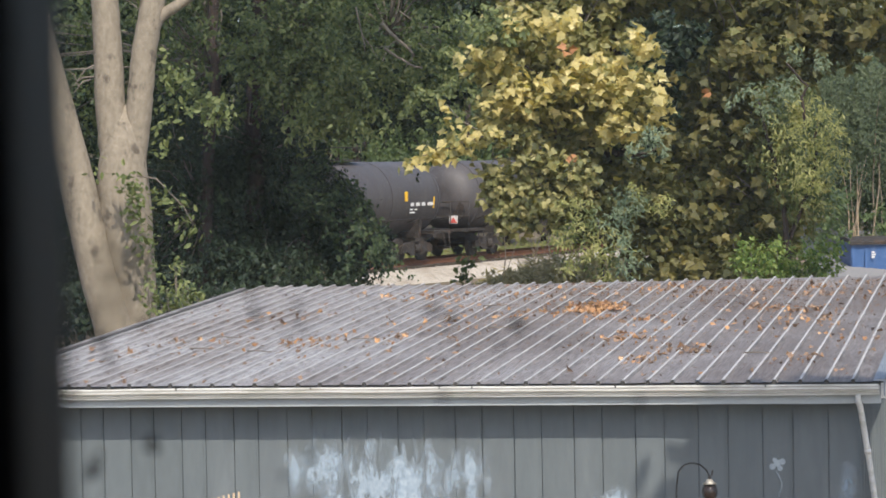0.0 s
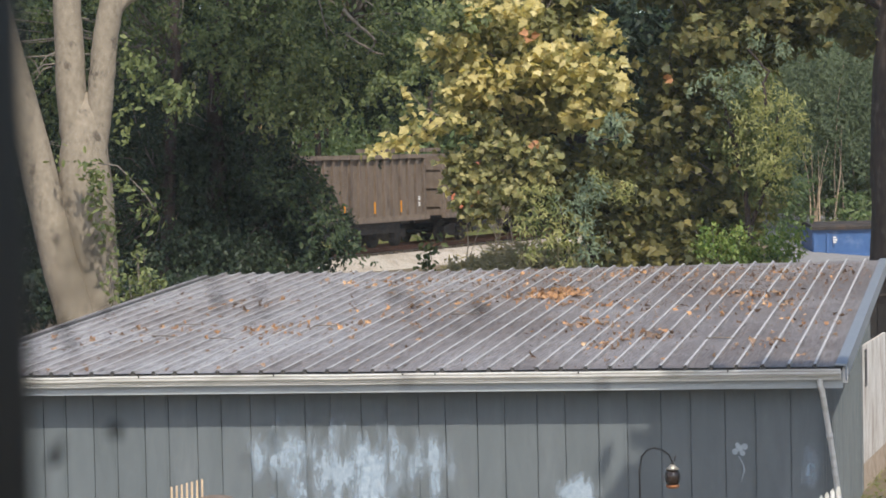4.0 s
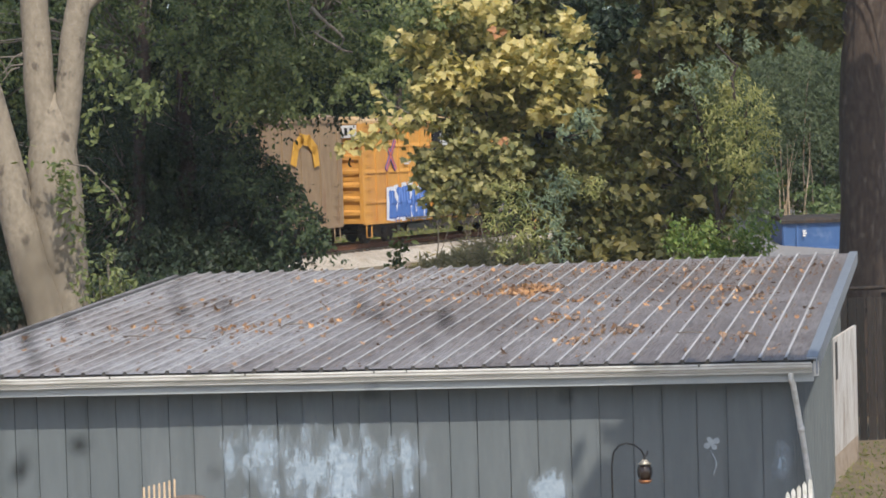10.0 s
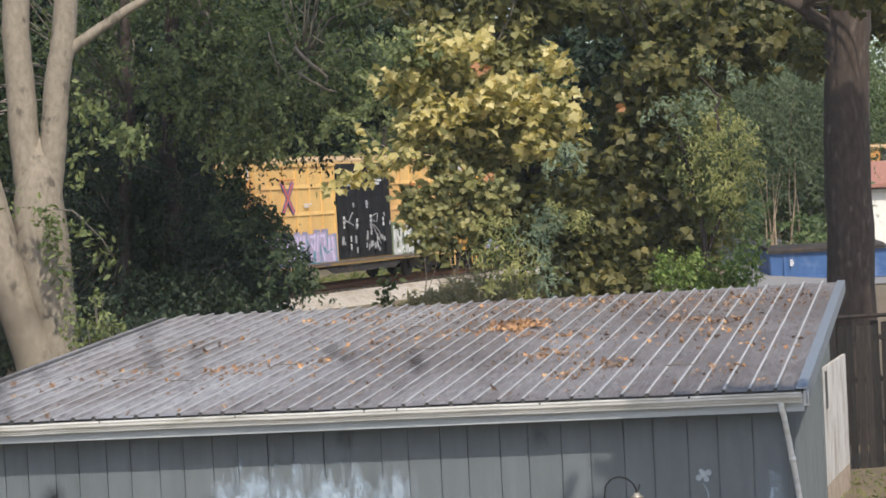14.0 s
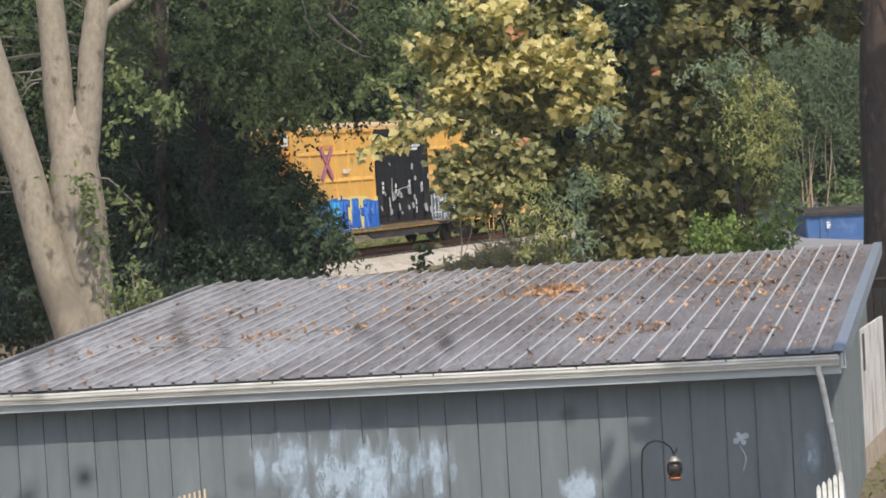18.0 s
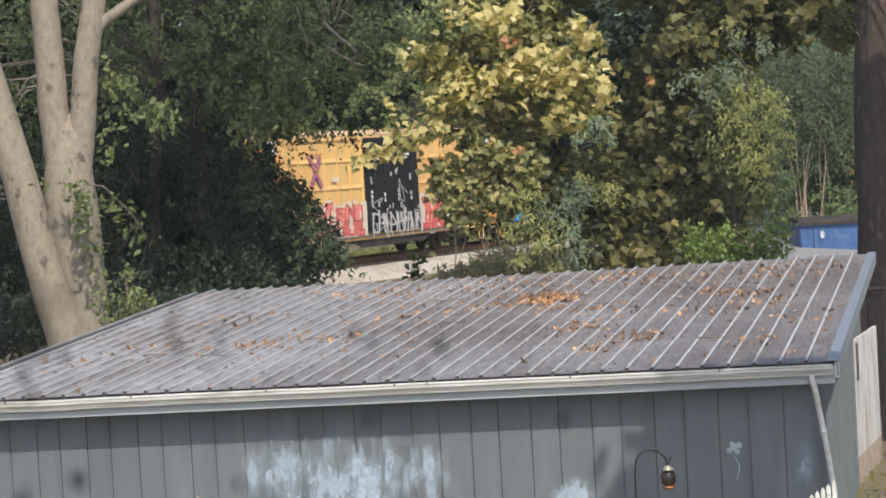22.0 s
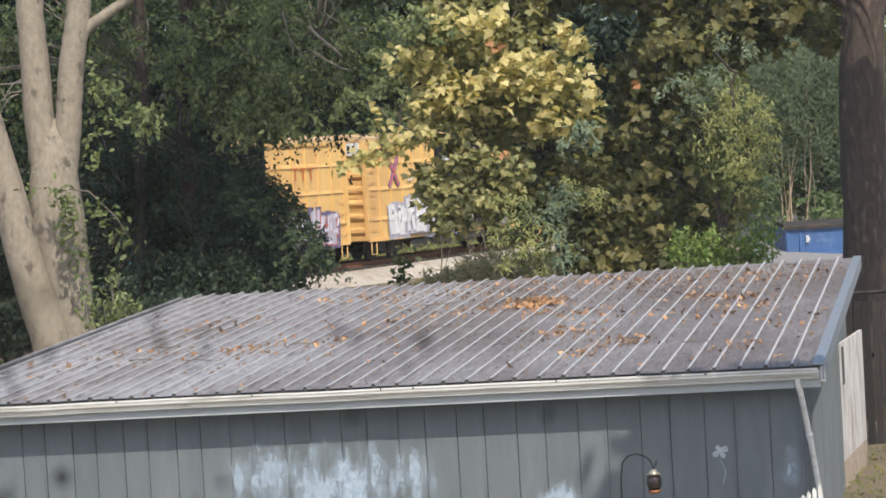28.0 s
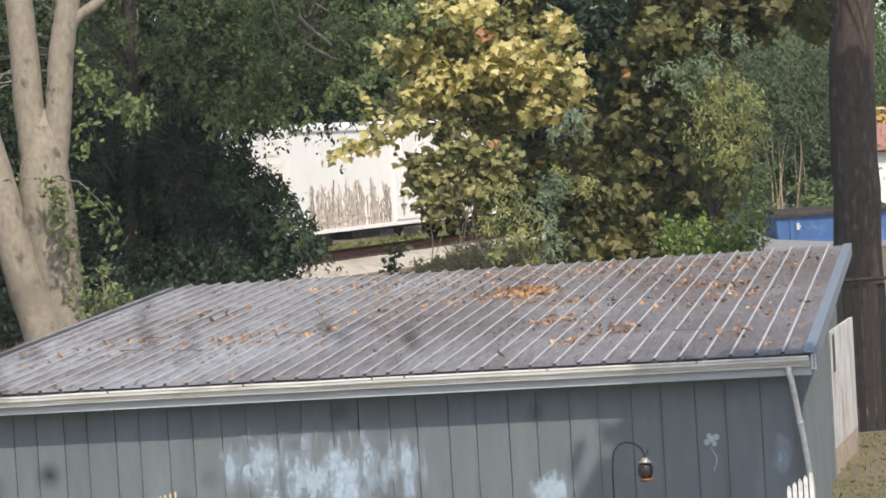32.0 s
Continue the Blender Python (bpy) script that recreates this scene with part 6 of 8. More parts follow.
                bars(bm, x0 + 0.8, 1.65, [(0.08,), (0.08,)], 0.22, side * (W + 0.122))
                part("stencil", bm, M["white"], d, "small white stencils")
        bm = bmesh.new()
        box(bm, (0, side * (W + 0.08), lo + 0.07), (2 * door_half + 5.0, 0.10, 0.07))
        part("door_track", bm, M["rustcar"], car)
    # end walls: pressed horizontal ribs
    for sx in (-1, 1):
        for k in range(7):
            z = lo + 0.35 + k * (hi - lo - 0.6) / 6
            bm = bmesh.new()
            extruded(bm, [(sx * (H - 0.04), z - 0.17), (sx * (H + 0.05), z - 0.04), (sx * (H + 0.05), z + 0.06), (sx * (H - 0.04), z + 0.15)], "y", -W + 0.12, W - 0.12)
            part("end_rib", bm, M[body], shell)
        for sy in (-1, 1):
            bm = bmesh.new()
            box(bm, (sx * (H - 0.02), sy * (W - 0.02), (lo + hi) / 2), (0.16, 0.16, hi - lo))
            part("corner_post", bm, M[body], shell)
        ladder("end_ladder", car, -0.95, 0.9, hi - 0.2 if sx < 0 else 2.4, body, 9 if sx < 0 else 5, end=sx * (H + 0.06))
        ladder("side_ladder", car, sx * (H - 0.38), 0.75, hi - 0.2 if sx < 0 else 2.3, body, 9 if sx < 0 else 5)
        bm = bmesh.new()
        x = sx * (H - 0.38)
        tube(bm, [(x - 0.2, -W - 0.02, lo - 0.05), (x - 0.2, -W - 0.02, lo - 0.52), (x + 0.2, -W - 0.02, lo - 0.52), (x + 0.2, -W - 0.02, lo - 0.05)], 0.022, 5)
        part("stirrup", bm, M[body], car)
    # underframe
    bm = bmesh.new()
    box(bm, (0, 0, 0.86), (length - 0.2, 0.5, 0.26))
    for k in range(7):
        box(bm, (-H + 1.0 + k * (length - 2) / 6, 0, 0.92), (0.2, 2.7, 0.14))
    tube(bm, [(1.2, 0.8, 0.72), (2.6, 0.8, 0.72)], 0.2, 8)
    tube(bm, [(-2.6, -0.9, 0.62), (0.8, -0.9, 0.62)], 0.03, 5)
    part("underframe", bm, M["steel"], car)
    running_gear(car, H, H - 2.2)
    return car


M["rustpale"] = surface("pale_rust_on_white", (0.56, 0.45, 0.33), (0.78, 0.71, 0.60), 3, 0.7, dirt=(0.36, 0.22, 0.12), dirt_scale=2.0, dirt_amount=(0.6, 0.8), bump=0.0)
M["olive"] = surface("olive_ring_paint", (0.10, 0.12, 0.09), (0.15, 0.17, 0.13), 8, 0.6)
M["rustink"] = surface("faded_red_letter", (0.46, 0.13, 0.04), (0.55, 0.19, 0.05), 8, 0.6)


def emblem(car, x, z, y=-1.519):
    """The crossed red and blue mark on the panel behind the doors."""
    for k, (paint, w) in enumerate((((0.13, 0.10, 0.27), 0.19), ((0.60, 0.16, 0.10), 0.085))):
        bm = bmesh.new()
        stroke_shape(bm, [(x - 0.36, z + 0.5), (x, z), (x + 0.36, z - 0.5)], w, y - 0.005 * k)
        stroke_shape(bm, [(x + 0.36, z + 0.5), (x, z), (x - 0.36, z - 0.5)], w, y - 0.005 * k - 0.0012)
        part("emblem", bm, spray(paint), car, "crossed violet and red mark")
    bm = bmesh.new()
    bars(bm, x - 0.6, z + 0.62, [(0.24, 0.2, 0.26, 0.24)], 0.05, y)
    part("lettering", bm, M["rustink"], car, "row of small red letters")
    bm = bmesh.new()
    box(bm, (-7.86, -0.92, 4.16), (0.05, 0.78, 0.46))
    bars(bm, -4.5, 3.0, [(0.3, 0.2), (0.4,)], 0.06, y)
    part("placard", bm, M["white"], car, "white number placard on the end wall")
    bm = bmesh.new()
    for k in range(3):
        box(bm, (-7.89, -1.12 + 0.22 * k, 4.16), (0.02, 0.11, 0.26))
    part("placard_lettering", bm, M["black"], car, "black lettering bars")
    bm = bmesh.new()
    for k, x in enumerate((3.9, 4.45, 5.0)):
        stroke_shape(bm, [(x, 3.55), (x + 0.36, 3.55)], 0.06, y)
        stroke_shape(bm, [(x + 0.18, 3.52), (x + 0.18, 3.15)], 0.07, y - 0.002)
    part("car_initials", bm, M["rustink"], car, "faint red initials")


def tank_car(mat, label, length=16.6, inset=2.2):
    car = thing("tank_car", Matrix(), label, "freight car", "train of freight cars")
    H, r, zc = length / 2, 1.36, 2.30
    bm = bmesh.new()
    tube(bm, [(-H + 0.2, 0, zc), (-H + 0.32, 0, zc), (-H + 0.62, 0, zc), (-H + 1.0, 0, zc), (H - 1.0, 0, zc), (H - 0.62, 0, zc), (H - 0.32, 0, zc), (H - 0.2, 0, zc)], [0.45, 0.9, 1.24, r, r, 1.24, 0.9, 0.45], 36)
    body = part("tank", bm, M[mat], car)
    for x in (-H + 1.0, -H * 0.45, 0, H * 0.45, H - 1.0):
        bm = bmesh.new()
        tube(bm, [(x - 0.03, 0, zc), (x + 0.03, 0, zc)], r + 0.012, 36)
        part("weld_band", bm, M[mat], body)
    bm = bmesh.new()
    tube(bm, [(0, 0, zc + r - 0.05), (0, 0, zc + r + 0.32)], 0.45, 14)
    part("dome", bm, M[mat], car)
    bm = bmesh.new()
    box(bm, (0, 0, zc + r + 0.06), (5.2, 1.3, 0.05))
    for x in (-2.6, 0.0, 2.6):
        for y in (-0.65, 0.65):
            tube(bm, [(x, y, zc + r), (x, y, zc + r + 0.5)], 0.02, 5)
    for y in (-0.65, 0.65):
        tube(bm, [(-2.6, y, zc + r + 0.5), (2.6, y, zc + r + 0.5)], 0.02, 5)
    part("walkway", bm, M["steel"], car)
    for sx in (-1, 1):
        bm = bmesh.new()
        extruded(bm, [(-1.3, 0.85), (1.3, 0.85), (1.36, 1.6), (0.9, 1.1), (-0.9, 1.1), (-1.36, 1.6)], "x", sx * (H - 2.4) - 0.08, sx * (H - 2.4) + 0.08)
        part("saddle", bm, M["steel"], car)
        bm = bmesh.new()
        box(bm, (sx * (H - 0.6), 0, 1.02), (1.5, 2.7, 0.10))
        box(bm, (sx * (H - 1.0), 0, 0.85), (2.2, 0.5, 0.3))
        part("end_platform", bm, M["steel"], car)
        bm = bmesh.new()
        for y in (-1.35, 1.35):
            tube(bm, [(sx * (H - 0.05), y, 1.0), (sx * (H - 0.05), y, 2.1)], 0.022, 5)
        tube(bm, [(sx * (H - 0.05), -1.35, 2.1), (sx * (H - 0.05), 1.35, 2.1)], 0.022, 5)
        tube(bm, [(sx * (H - 0.05), -1.35, 1.55), (sx * (H - 0.05), 1.35, 1.55)], 0.022, 5)
        tube(bm, [(sx * (H - 0.9), -1.5, 0.95), (sx * (H - 0.9), -1.55, 0.45), (sx * (H - 0.5), -1.55, 0.45), (sx * (H - 0.5), -1.5, 0.95)], 0.022, 5)
        part("end_rail", bm, M["steel"], car)
    bm = bmesh.new()
    tube(bm, [(-H + 1.0, -1.42, 1.55), (H - 1.0, -1.42, 1.55)], 0.02, 5)
    for k in range(9):
        x = -H + 1.2 + k * (length - 2.4) / 8
        tube(bm, [(x, -1.42, 1.55), (x, -1.1, 1.42)], 0.016, 5)
    part("hand_rail", bm, M["steel"], car)
    bm = bmesh.new()
    box(bm, (0, 0, 0.98), (3.0, 0.4, 0.5))
    tube(bm, [(-1.3, -0.8, 0.8), (-0.2, -0.8, 0.8)], 0.22, 8)
    part("outlet", bm, M["steel"], car)
    # yellow reflective bars and white stencils bent to the shell
    bm, bw = bmesh.new(), bmesh.new()
    for k, x in enumerate((-6.4, -4.1, -1.85, 0.4, 2.8, 5.2) if mat == "tank_black" else (-6.6, 6.7)):
        for q in range(3):
            a = radians(-12 + q * 5)
            box(bm, (x, -math.cos(a) * (r + 0.008), zc + math.sin(a) * (r + 0.008)), (0.075, 0.012, 0.17))
    if mat != "tank_black":
        box(bm, (4.6, -math.cos(0.05) * (r + 0.01), zc + 0.08), (0.2, 0.02, 0.34))
    part("reflector", bm, spray((0.75, 0.45, 0.04)), car, "yellow reflective bars")
    for x in (-6.3, 4.9):
        for q, (ws, a) in enumerate((((0.32, 0.4, 0.36, 0.6), -9), ((0.3, 0.3), -17), ((0.55,), -22))):
            al = radians(a)
            cx = x
            for w in ws:
                box(bw, (cx + w / 2, -math.cos(al) * (r + 0.01), zc + math.sin(al) * (r + 0.01)), (w * 0.7, 0.012, 0.12 if q == 0 else 0.05))
                cx += w + 0.05
    part("stencil", bw, M["white"], car, "white stencil bars")
    bm = bmesh.new()
    tube(bm, [(-H + 0.35, -0.7, 1.75), (-H + 0.30, -0.7, 1.75)], 0.34, 14)
    part("brake_wheel", bm, M["steel"], car)
    bm = bmesh.new()
    box(bm, (-H - 0.08, -0.75, 1.42), (0.03, 0.34, 0.30))
    plate = part("warning_plate", bm, M["white"], car, "small red and white placard")
    bm = bmesh.new()
    extruded(bm, [(-0.90, 1.30), (-0.60, 1.30), (-0.75, 1.52)], "x", -H - 0.112, -H - 0.097)
    part("red_mark", bm, M["red"], plate)
    running_gear(car, H + 0.2, H - inset)
    return car


def gondola(label, patch, H=6.6):
    car = thing("gondola_car", Matrix(), label, "freight car", "train of freight cars")
    W, lo, hi = 1.5, 1.05, 3.32
    for side in (-1, 1):
        bm = bmesh.new()
        box(bm, (0, side * W, (lo + hi) / 2), (2 * H, 0.05, hi - lo))
        s = part("side", bm, M["rustcar"], car)
        for k in range(17):
            x = -H + 0.25 + k * (2 * H - 0.5) / 16
            bm = bmesh.new()
            box(bm, (x, side * (W + 0.07), (lo + hi) / 2), (0.14, 0.10, hi - lo - 0.1))
            part("stake", bm, M["rustcar"], s)
        for z, h in ((hi, 0.16), (lo, 0.2)):
            bm = bmesh.new()
            box(bm, (0, side * (W + 0.06), z), (2 * H + 0.06, 0.2, h))
            part("chord", bm, M["rustcar"], s)
        bm = bmesh.new()
        box(bm, (0, side * (W - 0.1), lo - 0.3), (2 * H * 0.62, 0.08, 0.42))
        part("side_sill", bm, M["steel"], s)
    for sx in (-1, 1):
        bm = bmesh.new()
        box(bm, (sx * H, 0, (lo + hi) / 2), (0.06, 2 * W - 0.06, hi - lo))
        for k in range(4):
            box(bm, (sx * (H + 0.05), 0, lo + 0.4 + k * 0.7), (0.08, 2 * W - 0.1, 0.14))
        part("end", bm, M["rustcar"], car)
        ladder("grab_irons", car, sx * (H - 0.4), 1.2, hi - 0.3, "rustcar", 6, y=-W - 0.16)
    bm = bmesh.new()
    box(bm, (0, 0, 1.1), (2 * H - 0.1, 2 * W - 0.1, 0.1))
    box(bm, (0, 0, 0.9), (2 * H, 0.5, 0.3))
    part("floor", bm, M["steel"], car)
    if patch:
        bm = bmesh.new()
        for x0, x1 in ((-5.9, -4.95), (-4.9, -4.1), (-4.05, -3.5)):
            box(bm, ((x0 + x1) / 2, -W - 0.03, 2.2), (x1 - x0, 0.02, 1.9))
        part("paint_patch", bm, M["orange"], car, "faded orange paint patch")
    bm = bmesh.new()
    bars(bm, 4.3, 1.75, [(0.2, 0.16), (0.2, 0.16)], 0.16, -W - 0.032)
    bars(bm, -2.6, 1.7, [(0.1,)], 0.4, -W - 0.032)
    part("stencil", bm, M["white"], car, "white stencil bars")
    bm = bmesh.new()
    for x in (-4.6, -1.2, 1.0, 3.0):
        box(bm, (x, -W - 0.14, 1.5), (0.08, 0.02, 0.42))
    part("reflector", bm, spray((0.62, 0.26, 0.03)), car, "orange reflective bars")
    running_gear(car, H, H - 2.0)
    return car


def reefer():
    car = thing("refrigerator_car", Matrix(), "dirty white refrigerator car with a round blue emblem", "freight car", "train of freight cars")
    H, W, lo, hi = 9.3, 1.5, 0.86, 4.55
    bm = bmesh.new()
    extruded(bm, [(-W, lo), (W, lo), (W, hi), (-W, hi)], "x", -H, H)
    b = part("body", bm, M["reefer"], car)
    bm = bmesh.new()
    extruded(bm, [(-W - 0.03, hi), (W + 0.03, hi), (W + 0.03, hi + 0.08), (0, hi + 0.24), (-W - 0.03, hi + 0.08)], "x", -H - 0.02, H + 0.02)
    part("roof", bm, M["reefer"], car)
    for side in (-1, 1):
        bm = bmesh.new()
        box(bm, (0, side * (W + 0.04), (lo + hi) / 2), (3.0, 0.08, hi - lo - 0.3))
        d = part("plug_door", bm, M["reefer"], car, "white plug door")
        for x in (-1.0, 0.6):
            bm = bmesh.new()
            tube(bm, [(x, side * (W + 0.12), lo + 0.3), (x, side * (W + 0.12), hi - 0.3)], 0.03, 6)
            part("lock_rod", bm, M["reefer"], d)
        for z in (lo + 0.02, hi - 0.04):
            bm = bmesh.new()
            box(bm, (0, side * (W + 0.03), z), (2 * H, 0.08, 0.14))
            part("sill", bm, M["reefer"], car)
    for k in range(12):
        bm = bmesh.new()
        box(bm, (-H + 0.6 + k * 1.62, -W - 0.003, (lo + hi) / 2), (0.04, 0.01, hi - lo - 0.3))
        part("panel_joint", bm, M["reefer"], b)
    # round emblem at the front end
    for name, mat, r, y in (("emblem_ring", "olive", 0.84, -W - 0.035), ("emblem_disc", "white", 0.66, -W - 0.04)):
        bm = bmesh.new()
        tube(bm, [(H - 2.75, -W - 0.0, 2.8), (H - 2.75, y, 2.8)], r, 28)
        part(name, bm, M[mat], car, "round emblem")
    bm = bmesh.new()
    box(bm, (H - 2.75, -W - 0.045, 2.8), (0.20, 0.02, 1.16))
    box(bm, (H - 2.75, -W - 0.047, 2.85), (0.72, 0.02, 0.20))
    part("emblem_cross", bm, M["blue"], car, "blue cross")
    rr = random.Random(77)
    for paint, n in (((0.34, 0.28, 0.24), 130), ((0.56, 0.49, 0.42), 210)):
        bm = bmesh.new()
        for k in range(n):
            x, top = rr.uniform(-8.4, 8.6), rr.uniform(1.6, 2.75)
            if -1.8 < x < 1.8:
                continue
            pts, z = [], 0.95
            while z < top:
                pts.append((x + rr.uniform(-0.09, 0.09), z))
                z += rr.uniform(0.12, 0.25)
            if len(pts) > 1:
                stroke_shape(bm, pts, rr.uniform(0.03, 0.09), -W - 0.012 - 0.00015 * k)
        part("rust_streaks", bm, spray(paint), car, "wavering brown rust streaks")
    bm = bmesh.new()
    for k in range(110):
        x, z = rr.uniform(-8.6, 8.8), 0.95 + abs(rr.gauss(0, 0.45))
        if abs(x) > 1.8:
            box(bm, (x, -W - 0.006 - 0.00015 * k, z), (rr.uniform(0.1, 0.5), 0.012, rr.uniform(0.05, 0.14)))
    part("rust_patches", bm, M["rustpale"], car, "pale rust patches along the foot")
    bm = bmesh.new()
    for x, z, w, h in ((1.2, 2.25, 1.6, 0.06), (1.2, 1.75, 1.4, 0.06), (2.9, 1.5, 0.25, 0.18), (-1.0, 1.55, 0.4, 0.1), (5.3, 1.0, 0.5, 0.14), (0.6, 1.25, 0.3, 0.2), (6.3, 1.35, 0.07, 0.7)):
        box(bm, (x, -W - 0.13, z), (w, 0.03, h))
    part("latch_gear", bm, M["rustcar"], car, "rusty latch gear")
    bm = bmesh.new()
    bars(bm, 2.4, 1.9, [(0.3,), (0.25,)], 0.22, -W - 0.036)
    part("lettering", bm, M["blue"], car, "small blue lettering")
    ladder("side_ladder", car, H - 0.3, 0.7, 2.2, "steel", 5, y=-W - 0.08)
    ladder("end_ladder", car, -1.0, 0.9, 4.2, "reefer", 9, end=-H - 0.03)
    bm = bmesh.new()
    box(bm, (0, 0, 0.74), (2 * H - 0.2, 0.6, 0.24))
    box(bm, (-3.0, 0, 0.62), (2.2, 2.0, 0.35))
    part("underframe", bm, M["steel"], car)
    running_gear(car, H, H - 2.4)
    return car


WHITE, INK, CYAN, SKY, VIOLET, PINK, REDP, NAVY, LILAC = (0.56, 0.56, 0.55), (0.03, 0.03, 0.04), (0.10, 0.52, 0.58), (0.09, 0.36, 0.70), (0.20, 0.13, 0.44), (0.55, 0.22, 0.24), (0.55, 0.09, 0.06), (0.02, 0.10, 0.42), (0.42, 0.36, 0.50)
GREY, TEAL, OCHRE = (0.33, 0.34, 0.36), (0.03, 0.24, 0.25), (0.60, 0.36, 0.05)
SPEED, S0 = 12.468, -83.5
CARS = []        # each car with its place behind the first boxcar that is seen whole


def make_train():
    bases = []
    for paint in ("yellow", "yellow_pale", "yellow_deep"):
        bases.append(boxcar(paint))
        emblem(bases[-1], -5.6, 3.25)
    shade_of = "".join(("1", "0", "2", "2", "0", "1", "1", "1", "0", "2", "2", "1", "2", "0", "0", "1", "1", "2"))
    # (offset, murals: x0 x1 z0 z1 fill line accent letters solid)
    MAUVE, STEEL, PALE = (0.42, 0.30, 0.31), (0.20, 0.22, 0.28), (0.60, 0.54, 0.50)
